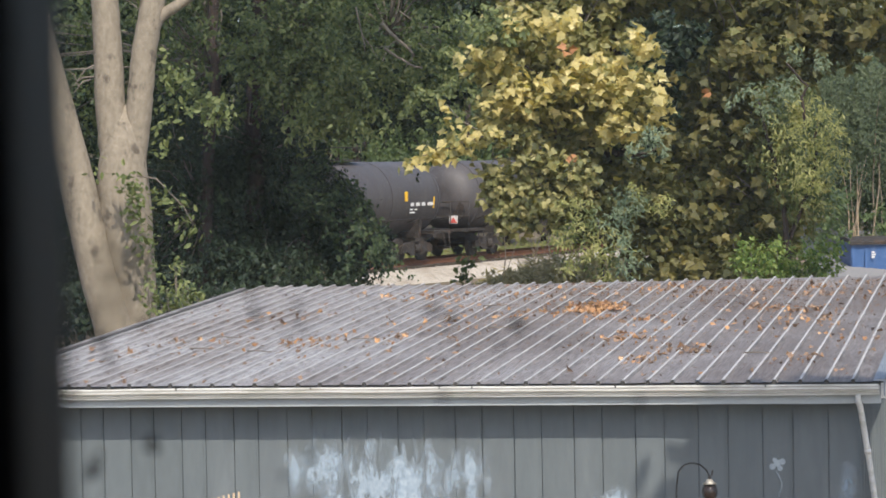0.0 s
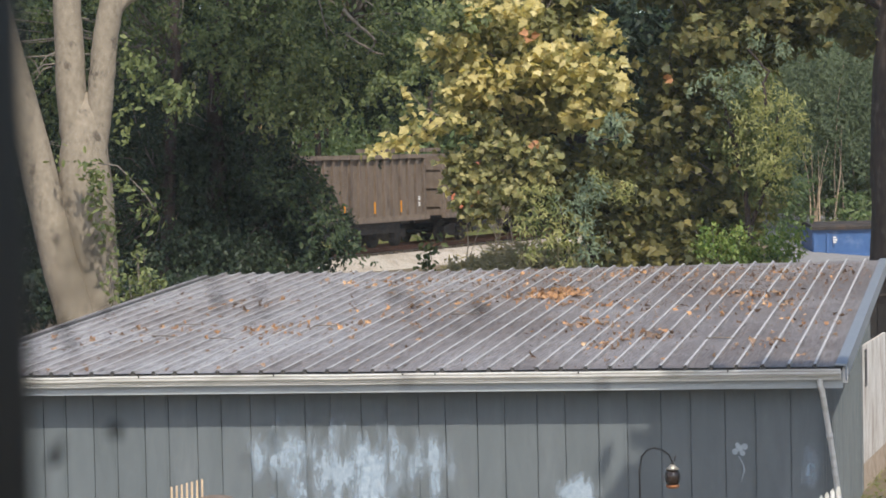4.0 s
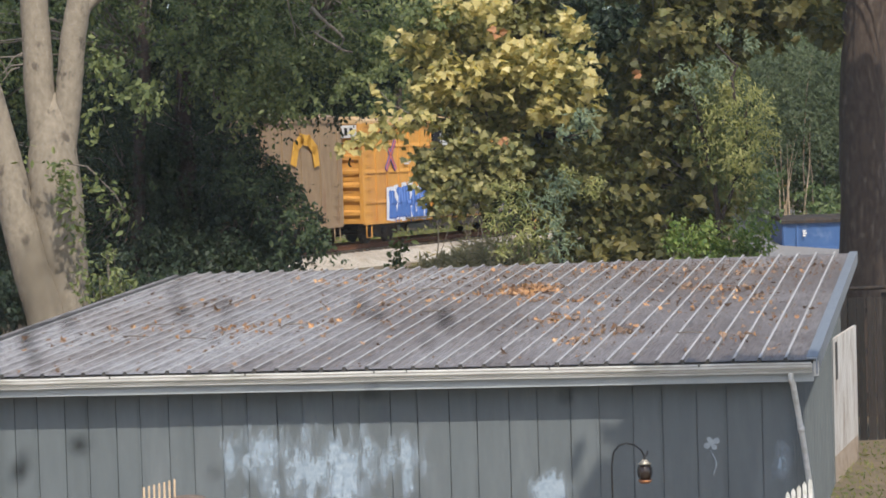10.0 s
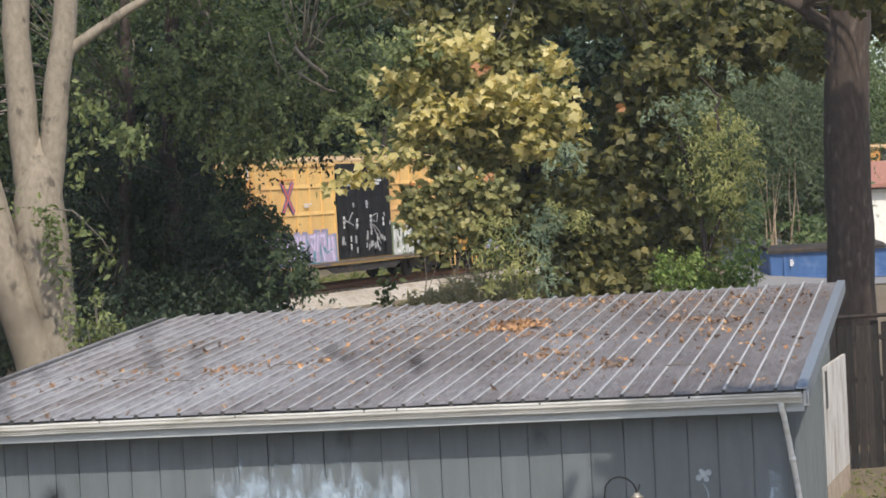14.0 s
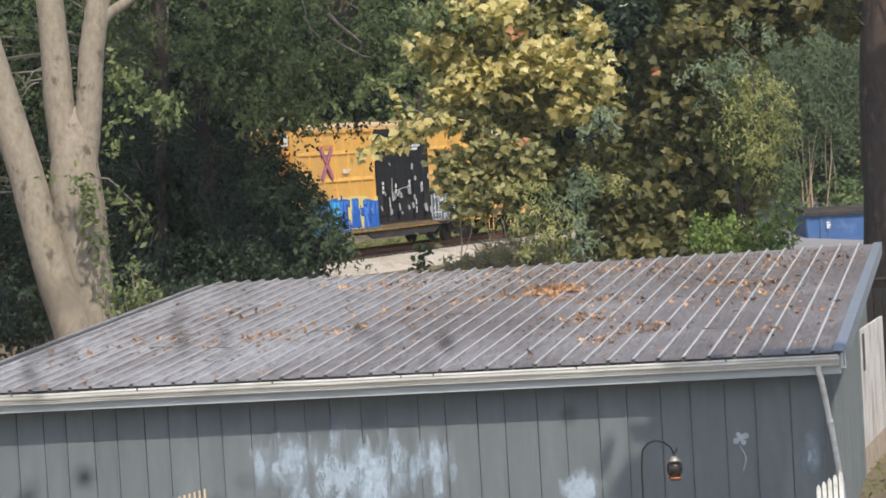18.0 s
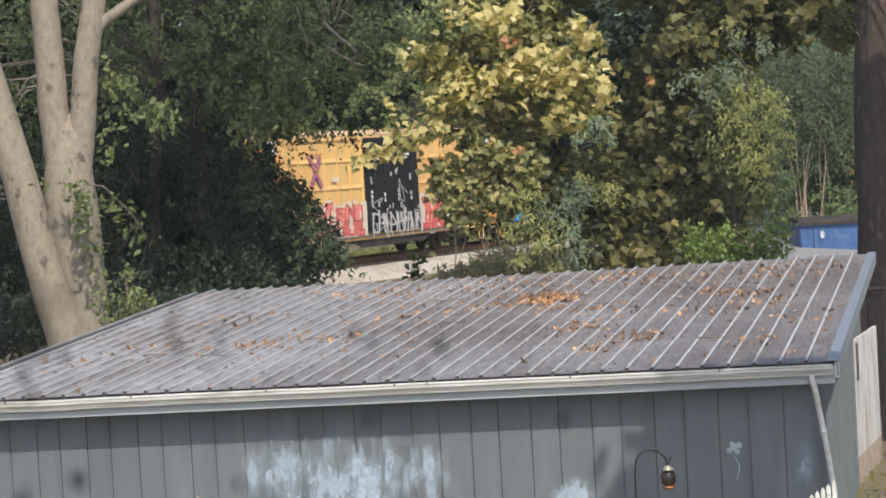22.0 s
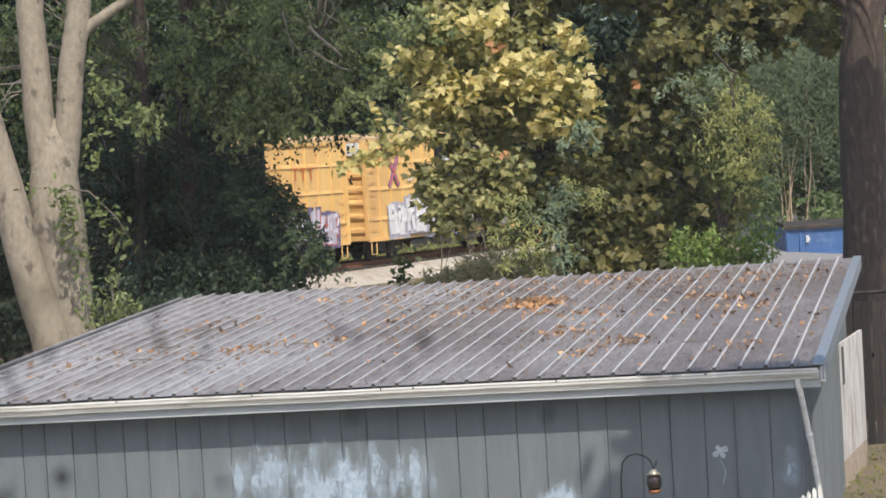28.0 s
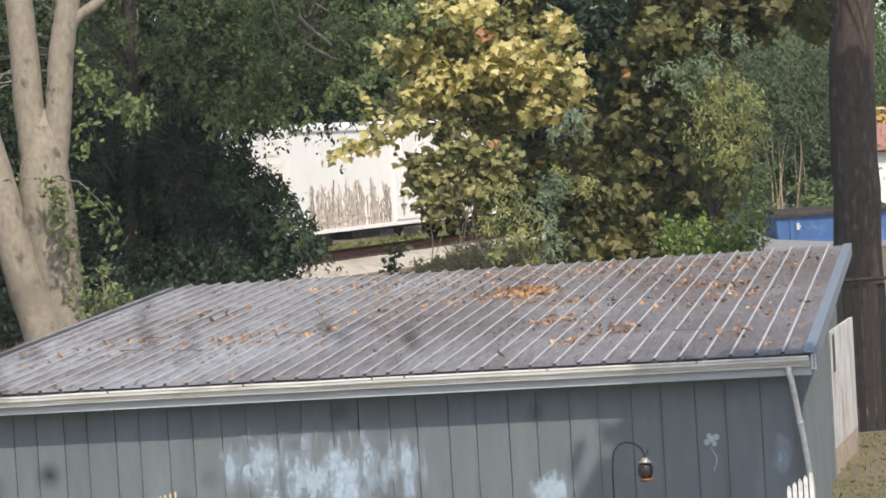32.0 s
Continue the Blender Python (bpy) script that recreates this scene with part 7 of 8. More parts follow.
    plan = [
        (-16.78, [(-6.1, -4.2, 1.0, 2.05, (0.44, 0.32, 0.32), MAUVE, (0.55, 0.46, 0.46), 3, True), (-4.2, 2.2, 1.0, 2.1, (0.02, 0.08, 0.10), (0.03, 0.16, 0.20), (0.30, 0.45, 0.42), 8, True)]),
        (0.18, []),
        (16.89, [(2.6, 6.5, 1.0, 2.0, (0.03, 0.03, 0.08), (0.06, 0.06, 0.14), (0.50, 0.46, 0.58), 5, True), (-5.9, -2.5, 1.0, 2.15, (0.30, 0.33, 0.40), (0.10, 0.12, 0.34), WHITE, 5, True)]),
        (33.34, [(2.6, 6.6, 0.95, 1.95, INK, (0.06, 0.05, 0.08), WHITE, 5, True), (-6.0, -3.0, 1.0, 2.15, (0.62, 0.65, 0.72), (0.08, 0.17, 0.46), (0.05, 0.10, 0.30), 4, True)]),
        (73.11, [(2.6, 7.2, 0.95, 2.1, (0.34, 0.30, 0.42), (0.14, 0.22, 0.46), PINK, 7, True), (-2.2, 2.2, 1.05, 1.9, INK, (0.30, 0.26, 0.46), SKY, 6, False), (-6.3, -2.2, 0.95, 2.0, (0.36, 0.30, 0.34), (0.30, 0.36, 0.46), (0.10, 0.10, 0.13), 6, True)]),
        (89.87, [(2.6, 7.3, 1.05, 2.0, (0.16, 0.20, 0.12), (0.50, 0.50, 0.48), (0.08, 0.10, 0.06), 6, True), (-7.3, -2.7, 1.0, 1.95, (0.28, 0.26, 0.36), (0.42, 0.36, 0.50), (0.08, 0.28, 0.34), 6, True)]),
        (106.0, [(-6.0, -2.3, 1.0, 2.25, (0.10, 0.06, 0.22), (0.16, 0.10, 0.36), LILAC, 5, True), (3.0, 6.0, 1.2, 1.9, GREY, PALE, MAUVE, 3, False)]),
        (122.73, [(2.7, 4.6, 1.05, 2.3, (0.50, 0.40, 0.32), PALE, (0.34, 0.34, 0.36), 3, True), (4.6, 7.0, 1.05, 2.1, LILAC, (0.52, 0.42, 0.42), (0.62, 0.60, 0.56), 3, False), (-5.9, -2.2, 1.0, 2.15, (0.36, 0.33, 0.31), (0.60, 0.57, 0.55), (0.08, 0.07, 0.08), 6, True)]),
        (139.47, [(2.6, 5.2, 1.0, 2.0, (0.04, 0.05, 0.05), (0.10, 0.12, 0.14), WHITE, 4, True), (-5.0, -2.4, 1.0, 2.0, (0.66, 0.56, 0.20), (0.03, 0.13, 0.46), (0.02, 0.06, 0.26), 3, True), (-7.0, -5.0, 1.0, 2.0, (0.03, 0.12, 0.44), (0.04, 0.30, 0.56), NAVY, 3, True)]),
        (155.94, [(2.6, 6.9, 1.0, 2.2, (0.16, 0.44, 0.48), (0.12, 0.52, 0.60), (0.02, 0.07, 0.10), 6, True), (-6.0, -2.7, 1.0, 1.85, (0.30, 0.24, 0.26), (0.42, 0.38, 0.48), STEEL, 4, True), (1.0, 2.25, 0.9, 1.8, SKY, (0.05, 0.16, 0.40), INK, 2, True)]),
        (173.05, [(2.6, 6.7, 1.0, 1.85, (0.44, 0.40, 0.34), (0.30, 0.48, 0.56), (0.55, 0.60, 0.60), 6, True), (-6.6, -2.5, 1.0, 1.9, (0.03, 0.10, 0.30), (0.03, 0.32, 0.72), (0.02, 0.08, 0.30), 6, True)]),
        (189.73, [(2.6, 6.0, 1.0, 2.1, (0.56, 0.50, 0.42), (0.50, 0.10, 0.08), (0.60, 0.56, 0.50), 4, True), (-6.0, -2.6, 1.0, 2.05, (0.58, 0.53, 0.40), (0.52, 0.14, 0.12), (0.62, 0.58, 0.52), 4, True), (-1.95, 2.1, 1.0, 1.75, INK, (0.50, 0.48, 0.46), GREY, 6, False)]),
        (206.48, [(2.5, 7.4, 1.0, 2.4, (0.40, 0.06, 0.05), (0.16, 0.46, 0.74), (0.03, 0.06, 0.20), 6, True), (-6.4, -2.7, 1.0, 1.75, PINK, (0.50, 0.30, 0.28), (0.20, 0.10, 0.10), 6, True), (1.2, 2.25, 1.0, 2.4, (0.42, 0.07, 0.06), (0.30, 0.40, 0.60), REDP, 2, True)]),
        (223.32, [(2.7, 6.2, 1.1, 1.95, (0.18, 0.28, 0.34), (0.28, 0.48, 0.50), (0.08, 0.12, 0.16), 5, True), (-6.5, -2.5, 1.0, 1.8, None, (0.42, 0.37, 0.50), (0.16, 0.13, 0.22), 6, True)]),
        (240.5, [(2.9, 7.0, 1.0, 1.9, (0.62, 0.52, 0.36), (0.30, 0.30, 0.22), (0.5, 0.48, 0.42), 5, False), (-6.0, -2.9, 1.0, 1.95, (0.10, 0.09, 0.10), (0.34, 0.33, 0.34), GREY, 4, True)]),
        (257.63, [(-6.2, -0.6, 1.0, 2.2, (0.36, 0.35, 0.40), (0.62, 0.61, 0.62), (0.20, 0.20, 0.24), 7, True), (2.8, 6.8, 1.0, 1.95, (0.12, 0.10, 0.16), (0.36, 0.34, 0.40), REDP, 5, True)]),
        (274.63, [(2.6, 7.0, 0.95, 2.1, (0.14, 0.12, 0.20), (0.40, 0.38, 0.44), (0.45, 0.10, 0.06), 6, True), (-6.5, -2.2, 1.0, 2.15, (0.46, 0.20, 0.24), (0.14, 0.50, 0.54), (0.04, 0.04, 0.06), 6, True), (-2.0, -0.8, 1.0, 2.0, PINK, (0.42, 0.16, 0.20), INK, 2, True)]),
        (291.78, [(2.6, 6.4, 1.0, 1.95, (0.03, 0.34, 0.50), (0.05, 0.44, 0.62), (0.16, 0.52, 0.62), 5, True), (2.6, 6.0, 1.85, 2.1, (0.52, 0.58, 0.56), (0.50, 0.56, 0.54), (0.40, 0.50, 0.50), 5, True), (-6.0, -2.4, 1.0, 2.0, (0.36, 0.32, 0.36), (0.54, 0.48, 0.52), (0.30, 0.16, 0.18), 6, True)]),
    ]
    used, copies = set(), []
    for tone in shade_of:
        first = bases[int(tone)]
        copies.append(copy_thing(first, Matrix()) if tone in used else first)
        used.add(tone)
    for k, (car, (off, paint)) in enumerate(zip(copies, plan)):
        for q, (x0, x1, z0, z1, f, l, a, n, solid) in enumerate(paint):
            mural(car, x0, x1, z0, z1, f, l, a, 100 * k + q, n, solid)
        if k > 1:
            door_marks(car, 100 * k + 50)
        CARS.append((off, car))
    brown = boxcar("brownbox", "bluedoor", 21.2, "long weathered brown boxcar with blue plug doors and spray paint", False, 2.5, 4.85)
    bm = bmesh.new()
    stroke_shape(bm, [(8.8, 3.05), (8.7, 3.55), (8.3, 3.85), (7.8, 3.9), (7.4, 3.65), (7.2, 3.1)], 0.38, -1.522)
    part("emblem", bm, spray((0.62, 0.34, 0.06)), brown, "large orange arched emblem")
    bm = bmesh.new()
    bars(bm, -7.4, 3.5, [(0.9,), (0.5, 0.3)], 0.26, -1.52)
    part("lettering", bm, spray((0.34, 0.16, 0.11)), brown, "faded red lettering bars")
    mural(brown, 3.2, 7.0, 1.0, 2.0, GREY, WHITE, INK, 901, 6, False)
    mural(brown, -5.2, -2.6, 1.0, 1.9, (0.22, 0.17, 0.13), (0.40, 0.34, 0.26), (0.42, 0.22, 0.06), 902, 5, True)
    mural(brown, -2.2, 2.2, 1.0, 1.75, (0.05, 0.07, 0.10), (0.14, 0.24, 0.36), (0.42, 0.16, 0.10), 904, 6, False)
    mural(brown, -8.6, -6.9, 1.0, 2.2, (0.20, 0.12, 0.08), WHITE, (0.30, 0.18, 0.14), 903, 3, True)
    bm = bmesh.new()
    box(bm, (-6.1, -1.52, 2.25), (1.15, 0.02, 0.42))
    panel = part("number_panel", bm, M["doorblack"], brown, "small black panel")
    bm = bmesh.new()
    bars(bm, -6.55, 2.28, [(0.12, 0.12, 0.2, 0.14, 0.12)], 0.16, -1.535)
    part("lettering", bm, M["white"], panel, "white lettering bars")
    CARS.append((53.35, brown))
    CARS.append((-31.0, gondola("rusty brown gondola car with stake sides", False, 5.2)))
    CARS.append((-44.2, gondola("rusty brown gondola car with a faded orange patch", True)))
    CARS.append((-60.6, tank_car("tank_black", "glossy black tank car with yellow reflective bars", 16.4, 2.9)))
    CARS.append((-77.35, tank_car("tank_grey", "matt grey-black tank car with hand rails", 16.1)))
    CARS.append((-95.5, tank_car("tank_grey", "matt grey-black tank car with hand rails", 17.4)))
    CARS.append((-114.1, tank_car("tank_grey", "matt grey-black tank car with hand rails", 17.4)))
    r = reefer()
    CARS.append((310.9, r))
    CARS.append((331.0, copy_thing(r, Matrix())))


make_train()


def motions():
    """The train runs along the straight track at a steady pace."""
    for off, car in CARS:
        rows = []
        for t in (0, 4, 8, 12, 16, 20, 24, 28, 32):
            p = on_track(S0 + SPEED * t - off, 0.0, RAIL_Z)
            rows.append((t, pose(p.x, p.y, p.z, 0, 0, THETA)))
        walk(car, rows)


# ---- yard things ----
def fence():
    f = thing("board_fence", Matrix(), "weathered dark board fence behind the shed", "fence")
    rng = random.Random(5)
    x = 6.9
    while x < 17.5:
        w = rng.uniform(0.115, 0.15)
        bm = bmesh.new()
        y = 42 + rng.uniform(-0.02, 0.02) + (x - 7) * 0.05
        lean = rng.uniform(-0.02, 0.02)
        top = 2.36 + rng.uniform(-0.05, 0.05)
        a = [(x, y), (x + w, y), (x + w, y + 0.022), (x, y + 0.022)]
        prism(bm, [Vector((p, q, -0.35)) for p, q in a], [Vector((p + lean, q, top)) for p, q in a])
        part("board", bm, M["fence"], f)
        x += w + rng.uniform(0.008, 0.03)
    for z in (0.5, 1.3, 2.05):
        bm = bmesh.new()
        prism(bm, [Vector((6.9, 42.05, z)), Vector((6.9, 42.12, z)), Vector((6.9, 42.12, z + 0.09)), Vector((6.9, 42.05, z + 0.09))],
              [Vector((17.5, 42.6, z)), Vector((17.5, 42.67, z)), Vector((17.5, 42.67, z + 0.09)), Vector((17.5, 42.6, z + 0.09))])
        part("rail", bm, M["fence"], f)
    bm = bmesh.new()
    tube(bm, [(6.7, 41.9, 2.50), (17.5, 42.45, 2.52)], 0.035, 8)
    part("top_pipe", bm, M["steel"], f, "grey top pipe")
    for x in (6.9, 9.6, 12.3, 15.0):
        bm = bmesh.new()
        tube(bm, [(x, 42.15 + (x - 7) * 0.05, -0.4), (x, 42.15 + (x - 7) * 0.05, 2.52)], 0.045, 8)
        part("post", bm, M["steel"], f)


def dumpster():
    d = thing("dumpster", pose(16.20, 95, 0.60, 0, 0, 3), "blue roll-off dumpster with a dark top", "dumpster")
    bm = bmesh.new()
    prism(bm, [Vector(p) for p in ((-2.7, -1.1, 0.15), (2.7, -1.1, 0.15), (2.7, 1.1, 0.15), (-2.7, 1.1, 0.15))], [Vector(p) for p in ((-2.72, -1.2, 1.34), (2.85, -1.2, 1.34), (2.85, 1.2, 1.34), (-2.72, 1.2, 1.34))])
    b = part("tub", bm, M["dumpster"], d)
    for x in (-2.62, -2.1, 0.3, 2.6):
        bm = bmesh.new()
        box(bm, (x, -1.17, 0.78), (0.10, 0.09, 1.2))
        part("rib", bm, M["dumpster"], b)
    bm = bmesh.new()
    box(bm, (0.05, -1.22, 1.30), (5.6, 0.14, 0.13))
    box(bm, (0.05, -1.16, 0.2), (5.5, 0.14, 0.16))
    part("rim", bm, M["dumpster"], b)
    # Dark cover added along the top in place of the tub's shaded inside.
    bm = bmesh.new()
    extruded(bm, [(-1.33, 1.25), (-1.30, 1.25), (-1.28, 1.36), (1.3, 1.36), (1.2, 1.44), (0, 1.56), (-1.2, 1.47), (-1.34, 1.38)], "x", -2.78, 2.0)
    part("tarp", bm, M["steel"], d, "dark cover standing in for the shaded inside")
    bm = bmesh.new()
    bars(bm, -1.9, 0.95, [(0.12,), (0.16,), (0.12,)], 0.07, -1.275)
    part("stencil", bm, M["white"], d, "small white stencil")
    for x in (-2.2, 2.2):
        bm = bmesh.new()
        tube(bm, [(x, -1.0, 0.12), (x, 1.0, 0.12)], 0.12, 10)
        part("roller", bm, M["steel"], d)


def lantern_hook():
    h = thing("shepherd_hook", Matrix(), "black iron shepherd's hook standing before the shed wall", "garden hook")
    Y = 27.2
    a, b = px(1080, 830, Y), px(1138, 806, Y)
    bm = bmesh.new()
    pts = [(a[0] + 0.01, Y, -0.35), (a[0], Y, 0.5), a, px(1083, 803, Y), px(1093, 791, Y), px(1105, 787, Y), px(1120, 790, Y), px(1132, 799, Y), px(1138, 811, Y), px(1142, 808, Y), px(1143, 800, Y)]
    tube(bm, pts, 0.011, 7)
    part("rod", bm, M["black"], h)
    c = Vector(px(1138, 814, Y))
    l = thing("hanging_lantern", Matrix.Translation(c) @ Matrix.Diagonal((1.02, 1.02, 0.86, 1)), "small pewter-capped lantern with dark smoky globe and copper foot", "lantern")
    for name, pts, r, mat in (("ring", [(0, 0, 0.02), (0, 0, -0.02)], [0.018, 0.018], "black"), ("cap", [(0, 0, -0.01), (0, 0, -0.045), (0, 0, -0.075)], [0.03, 0.045, 0.085], "pewter"), ("base", [(0, 0, -0.285), (0, 0, -0.30), (0, 0, -0.335)], [0.07, 0.085, 0.06], "copper")):
        bm = bmesh.new()
        tube(bm, pts, r, 12)
        part(name, bm, M[mat], l)
    bm = bmesh.new()
    tube(bm, [(0, 0, -0.076), (0, 0, -0.13), (0, 0, -0.19), (0, 0, -0.25), (0, 0, -0.284)], [0.055, 0.085, 0.092, 0.08, 0.055], 14)
    part("globe", bm, M["amber"], l, "dark smoky glass globe")
    for k in range(4):
        t = math.pi / 4 + k * math.pi / 2
        x, y = math.cos(t), math.sin(t)
        bm = bmesh.new()
        tube(bm, [(x * 0.07, y * 0.07, -0.07), (x * 0.102, y * 0.102, -0.18), (x * 0.07, y * 0.07, -0.29)], 0.006, 5)
        part("cage_bar", bm, M["black"], l)


def roof_leaves():
    rng = np.random.default_rng(71)
    spots = [(4.72, 7.6, 0.26, 0.34, 110), (5.4, 7.3, 0.5, 0.35, 44), (2.75, 2.89, 0.26, 0.36, 38), (3.2, 1.9, 0.2, 0.2, 20), (3.71, 4.1, 0.32, 0.4, 40), (2.12, 7.71, 0.3, 0.3, 30), (1.66, 7.31, 0.3, 0.3, 30), (1.26, 6.11, 0.2, 0.3, 14), (7.89, 9.82, 0.5, 0.5, 30), (8.1, 3.88, 0.28, 0.5, 26),
             (9.56, 7.0, 0.4, 0.6, 26), (7.04, 4.56, 0.5, 0.5, 24), (6.62, 6.38, 0.6, 0.6, 26), (3.92, 6.49, 0.5, 0.5, 50), (9.42, 3.83, 0.6, 0.5, 22), (1.08, 1.79, 0.3, 0.3, 14), (0.6, 4.15, 0.3, 0.5, 12), (2.3, 5.48, 0.4, 0.5, 22), (4.2, 10.6, 1.0, 0.5, 50), (2.6, 9.8, 1.2, 0.7, 55), (1.0, 10.0, 0.6, 0.8, 30), (5.5, 10.0, 1.0, 0.8, 34), (10.6, 3.0, 0.5, 0.8, 16), (6.5, 8.6, 1.2, 1.0, 36)]
    warm, dull, crumbs = [], [], []

    def drop(into, x, y, up):
        if 0.1 < x < WIDE - 0.1 and 0.05 < y < ridge_at(x) - 0.1:
            into.append(R(x, y, up))
    for a, b, sa, sb, n in spots:
        pile = n > 55
        for _ in range(int(n * (2.2 if pile else 1.25))):
            x, y = a + rng.normal(0, sa * (0.75 if pile else 0.9)), b + rng.normal(0, sb * (0.75 if pile else 0.9))
            drop(warm if rng.random() < (0.8 if pile else 0.4) else dull, x, y, 0.022 + 0.02 * rng.random() + (0.07 * rng.random() if pile else 0))
        for _ in range(n):
            drop(crumbs, a + rng.normal(0, sa * 1.5), b + rng.normal(0, sb * 1.6), 0.012)
    for _ in range(260):
        drop(warm if rng.random() < 0.07 else dull, rng.uniform(0.2, WIDE - 0.3), rng.uniform(0.1, DEEP - 0.9), 0.028)
    # crumbled litter, thickest along the ridge under the trees
    for _ in range(4600):
        drop(crumbs, rng.uniform(0.2, 7.5), DEEP - 0.5 - abs(rng.normal(0, 2.4)), 0.012)
    for _ in range(2400):
        drop(crumbs, rng.uniform(0.2, WIDE - 0.3), rng.uniform(0.1, DEEP - 0.9), 0.012)
    tagged(leaf_cloud("fallen_leaves", None, M["leaf_fallen"], np.array(warm), 0.083, "maple", facing=(0, -0.2, 1.1), spread=0.75, seed=72, curl=4.5), "scattered curled orange-brown leaves lying on the shed roof", "fallen leaves", kind="stuff")
    tagged(leaf_cloud("dry_leaves", None, M["leaf_dry"], np.array(dull), 0.085, "maple", facing=(0, -0.2, 1.1), spread=0.75, seed=73, curl=4.5), "scattered dull brown curled leaves lying on the shed roof", "fallen leaves", kind="stuff")
    tagged(leaf_cloud("leaf_litter", None, M["leaf_dry"], np.array(crumbs), 0.045, "oval", facing=(0, 0, 1.2), spread=0.5, seed=74, curl=2.0), "fine crumbled brown leaf litter on the shed roof", "leaf litter", kind="stuff")
    # twigs
    for k, (a, b) in enumerate(((9.7, 4.4), (9.6, 3.2), (8.7, 2.9), (7.6, 4.1), (5.9, 5.2), (1.9, 2.3), (6.6, 8.0))):
        t = thing("fallen_twig", Matrix(), "thin dry twig lying across the roof ribs", "twig", "twigs on the roof")
        bm = bmesh.new()
        q = rng.uniform(-0.5, 0.5)
        tube(bm, [R(a, b, 0.045), R(a - 0.16, b + 0.1 * q, 0.055), R(a - 0.38, b + 0.3 * q, 0.045)], [0.011, 0.009, 0.005], 5)
        part("stem", bm, M["twig"], t)


def wall_marks():
    """Bluish-white dapples of reflected light painted on the shed's front wall, and a white mark."""
    m, nt, p, link = shader("bleached_patch")
    n1 = tex_noise(nt, 4.2, 8, 0.72, (1.3, 1, 0.42))
    col = ramp(nt, tex_noise(nt, 14, 4, 0.7), [(0.3, (0.27, 0.35, 0.43)), (0.7, (0.46, 0.55, 0.64))])
    link(col, p.inputs["Base Color"])
    p.inputs["Roughness"].default_value = 0.85
    co = nt.nodes.new("ShaderNodeTexCoord")
    ln = nt.nodes.new("ShaderNodeVectorMath")
    ln.operation = "LENGTH"
    mp = nt.nodes.new("ShaderNodeMapping")
    mp.inputs["Location"].default_value = (-1, -1, 0)
    mp.inputs["Scale"].default_value = (2, 2, 0)
    link(co.outputs["UV"], mp.inputs[0])
    link(mp.outputs[0], ln.inputs[0])
    sub = nt.nodes.new("ShaderNodeMath")
    sub.operation = "SUBTRACT"
    link(n1, sub.inputs[0])
    sc = nt.nodes.new("ShaderNodeMath")
    sc.operation = "MULTIPLY"
    sc.inputs[1].default_value = 0.42
    link(ln.outputs["Value"], sc.inputs[0])
    link(sc.outputs[0], sub.inputs[1])
    f = ramp(nt, sub.outputs[0], [(0.245, (0, 0, 0)), (0.335, (0.30, 0.30, 0.30)), (0.43, (0.70, 0.70, 0.70))])
    tr = nt.nodes.new("ShaderNodeBsdfTransparent")
    ms = nt.nodes.new("ShaderNodeMixShader")
    link(f, ms.inputs[0])
    link(tr.outputs[0], ms.inputs[1])
    link(p.outputs[0], ms.inputs[2])
    link(ms.outputs[0], nt.nodes["Material Output"].inputs[0])
    # each sheet carries one painted dapple of light
    for a, z, ra, rz in ((6.15, 1.25, 1.6, 0.95), (5.15, 1.40, 0.55, 0.7), (7.0, 1.45, 0.7, 0.7), (5.95, 1.2, 0.7, 0.9), (3.3, 0.95, 0.42, 0.45), (0.45, 1.25, 0.22, 0.45)):
        bm = bmesh.new()
        uv = bm.loops.layers.uv.new("uv")
        vs = [bm.verts.new(S(a + i * ra, 0.362 - 0.001 * ra, z + j * rz)) for i, j in ((-1, -1), (1, -1), (1, 1), (-1, 1))]
        fc = bm.faces.new(vs)
        for lp, c in zip(fc.loops, ((0, 0), (1, 0), (1, 1), (0, 1))):
            lp[uv].uv = c
        part("bleached_patch", bm, m, SHED, "bluish-white dapple of light painted on the wall")
    bm = bmesh.new()
    for x, z, r in ((1.28, 1.53, 0.045), (1.22, 1.55, 0.04), (1.34, 1.49, 0.04), (1.25, 1.47, 0.035), (1.31, 1.57, 0.03)):
        tube(bm, [S(x, 0.3665, z), S(x, 0.372, z)], r, 8)
    tube(bm, [S(1.30 - 0.03 * math.sin(k * 0.55) - 0.06 * smooth(0, 6, k), 0.369, 1.44 - k * 0.04) for k in range(9)], [0.006, 0.007, 0.008, 0.009, 0.009, 0.009, 0.008, 0.007, 0.004], 6)
    part("chalk_mark", bm, M["palemark"], SHED, "white flower-like mark")


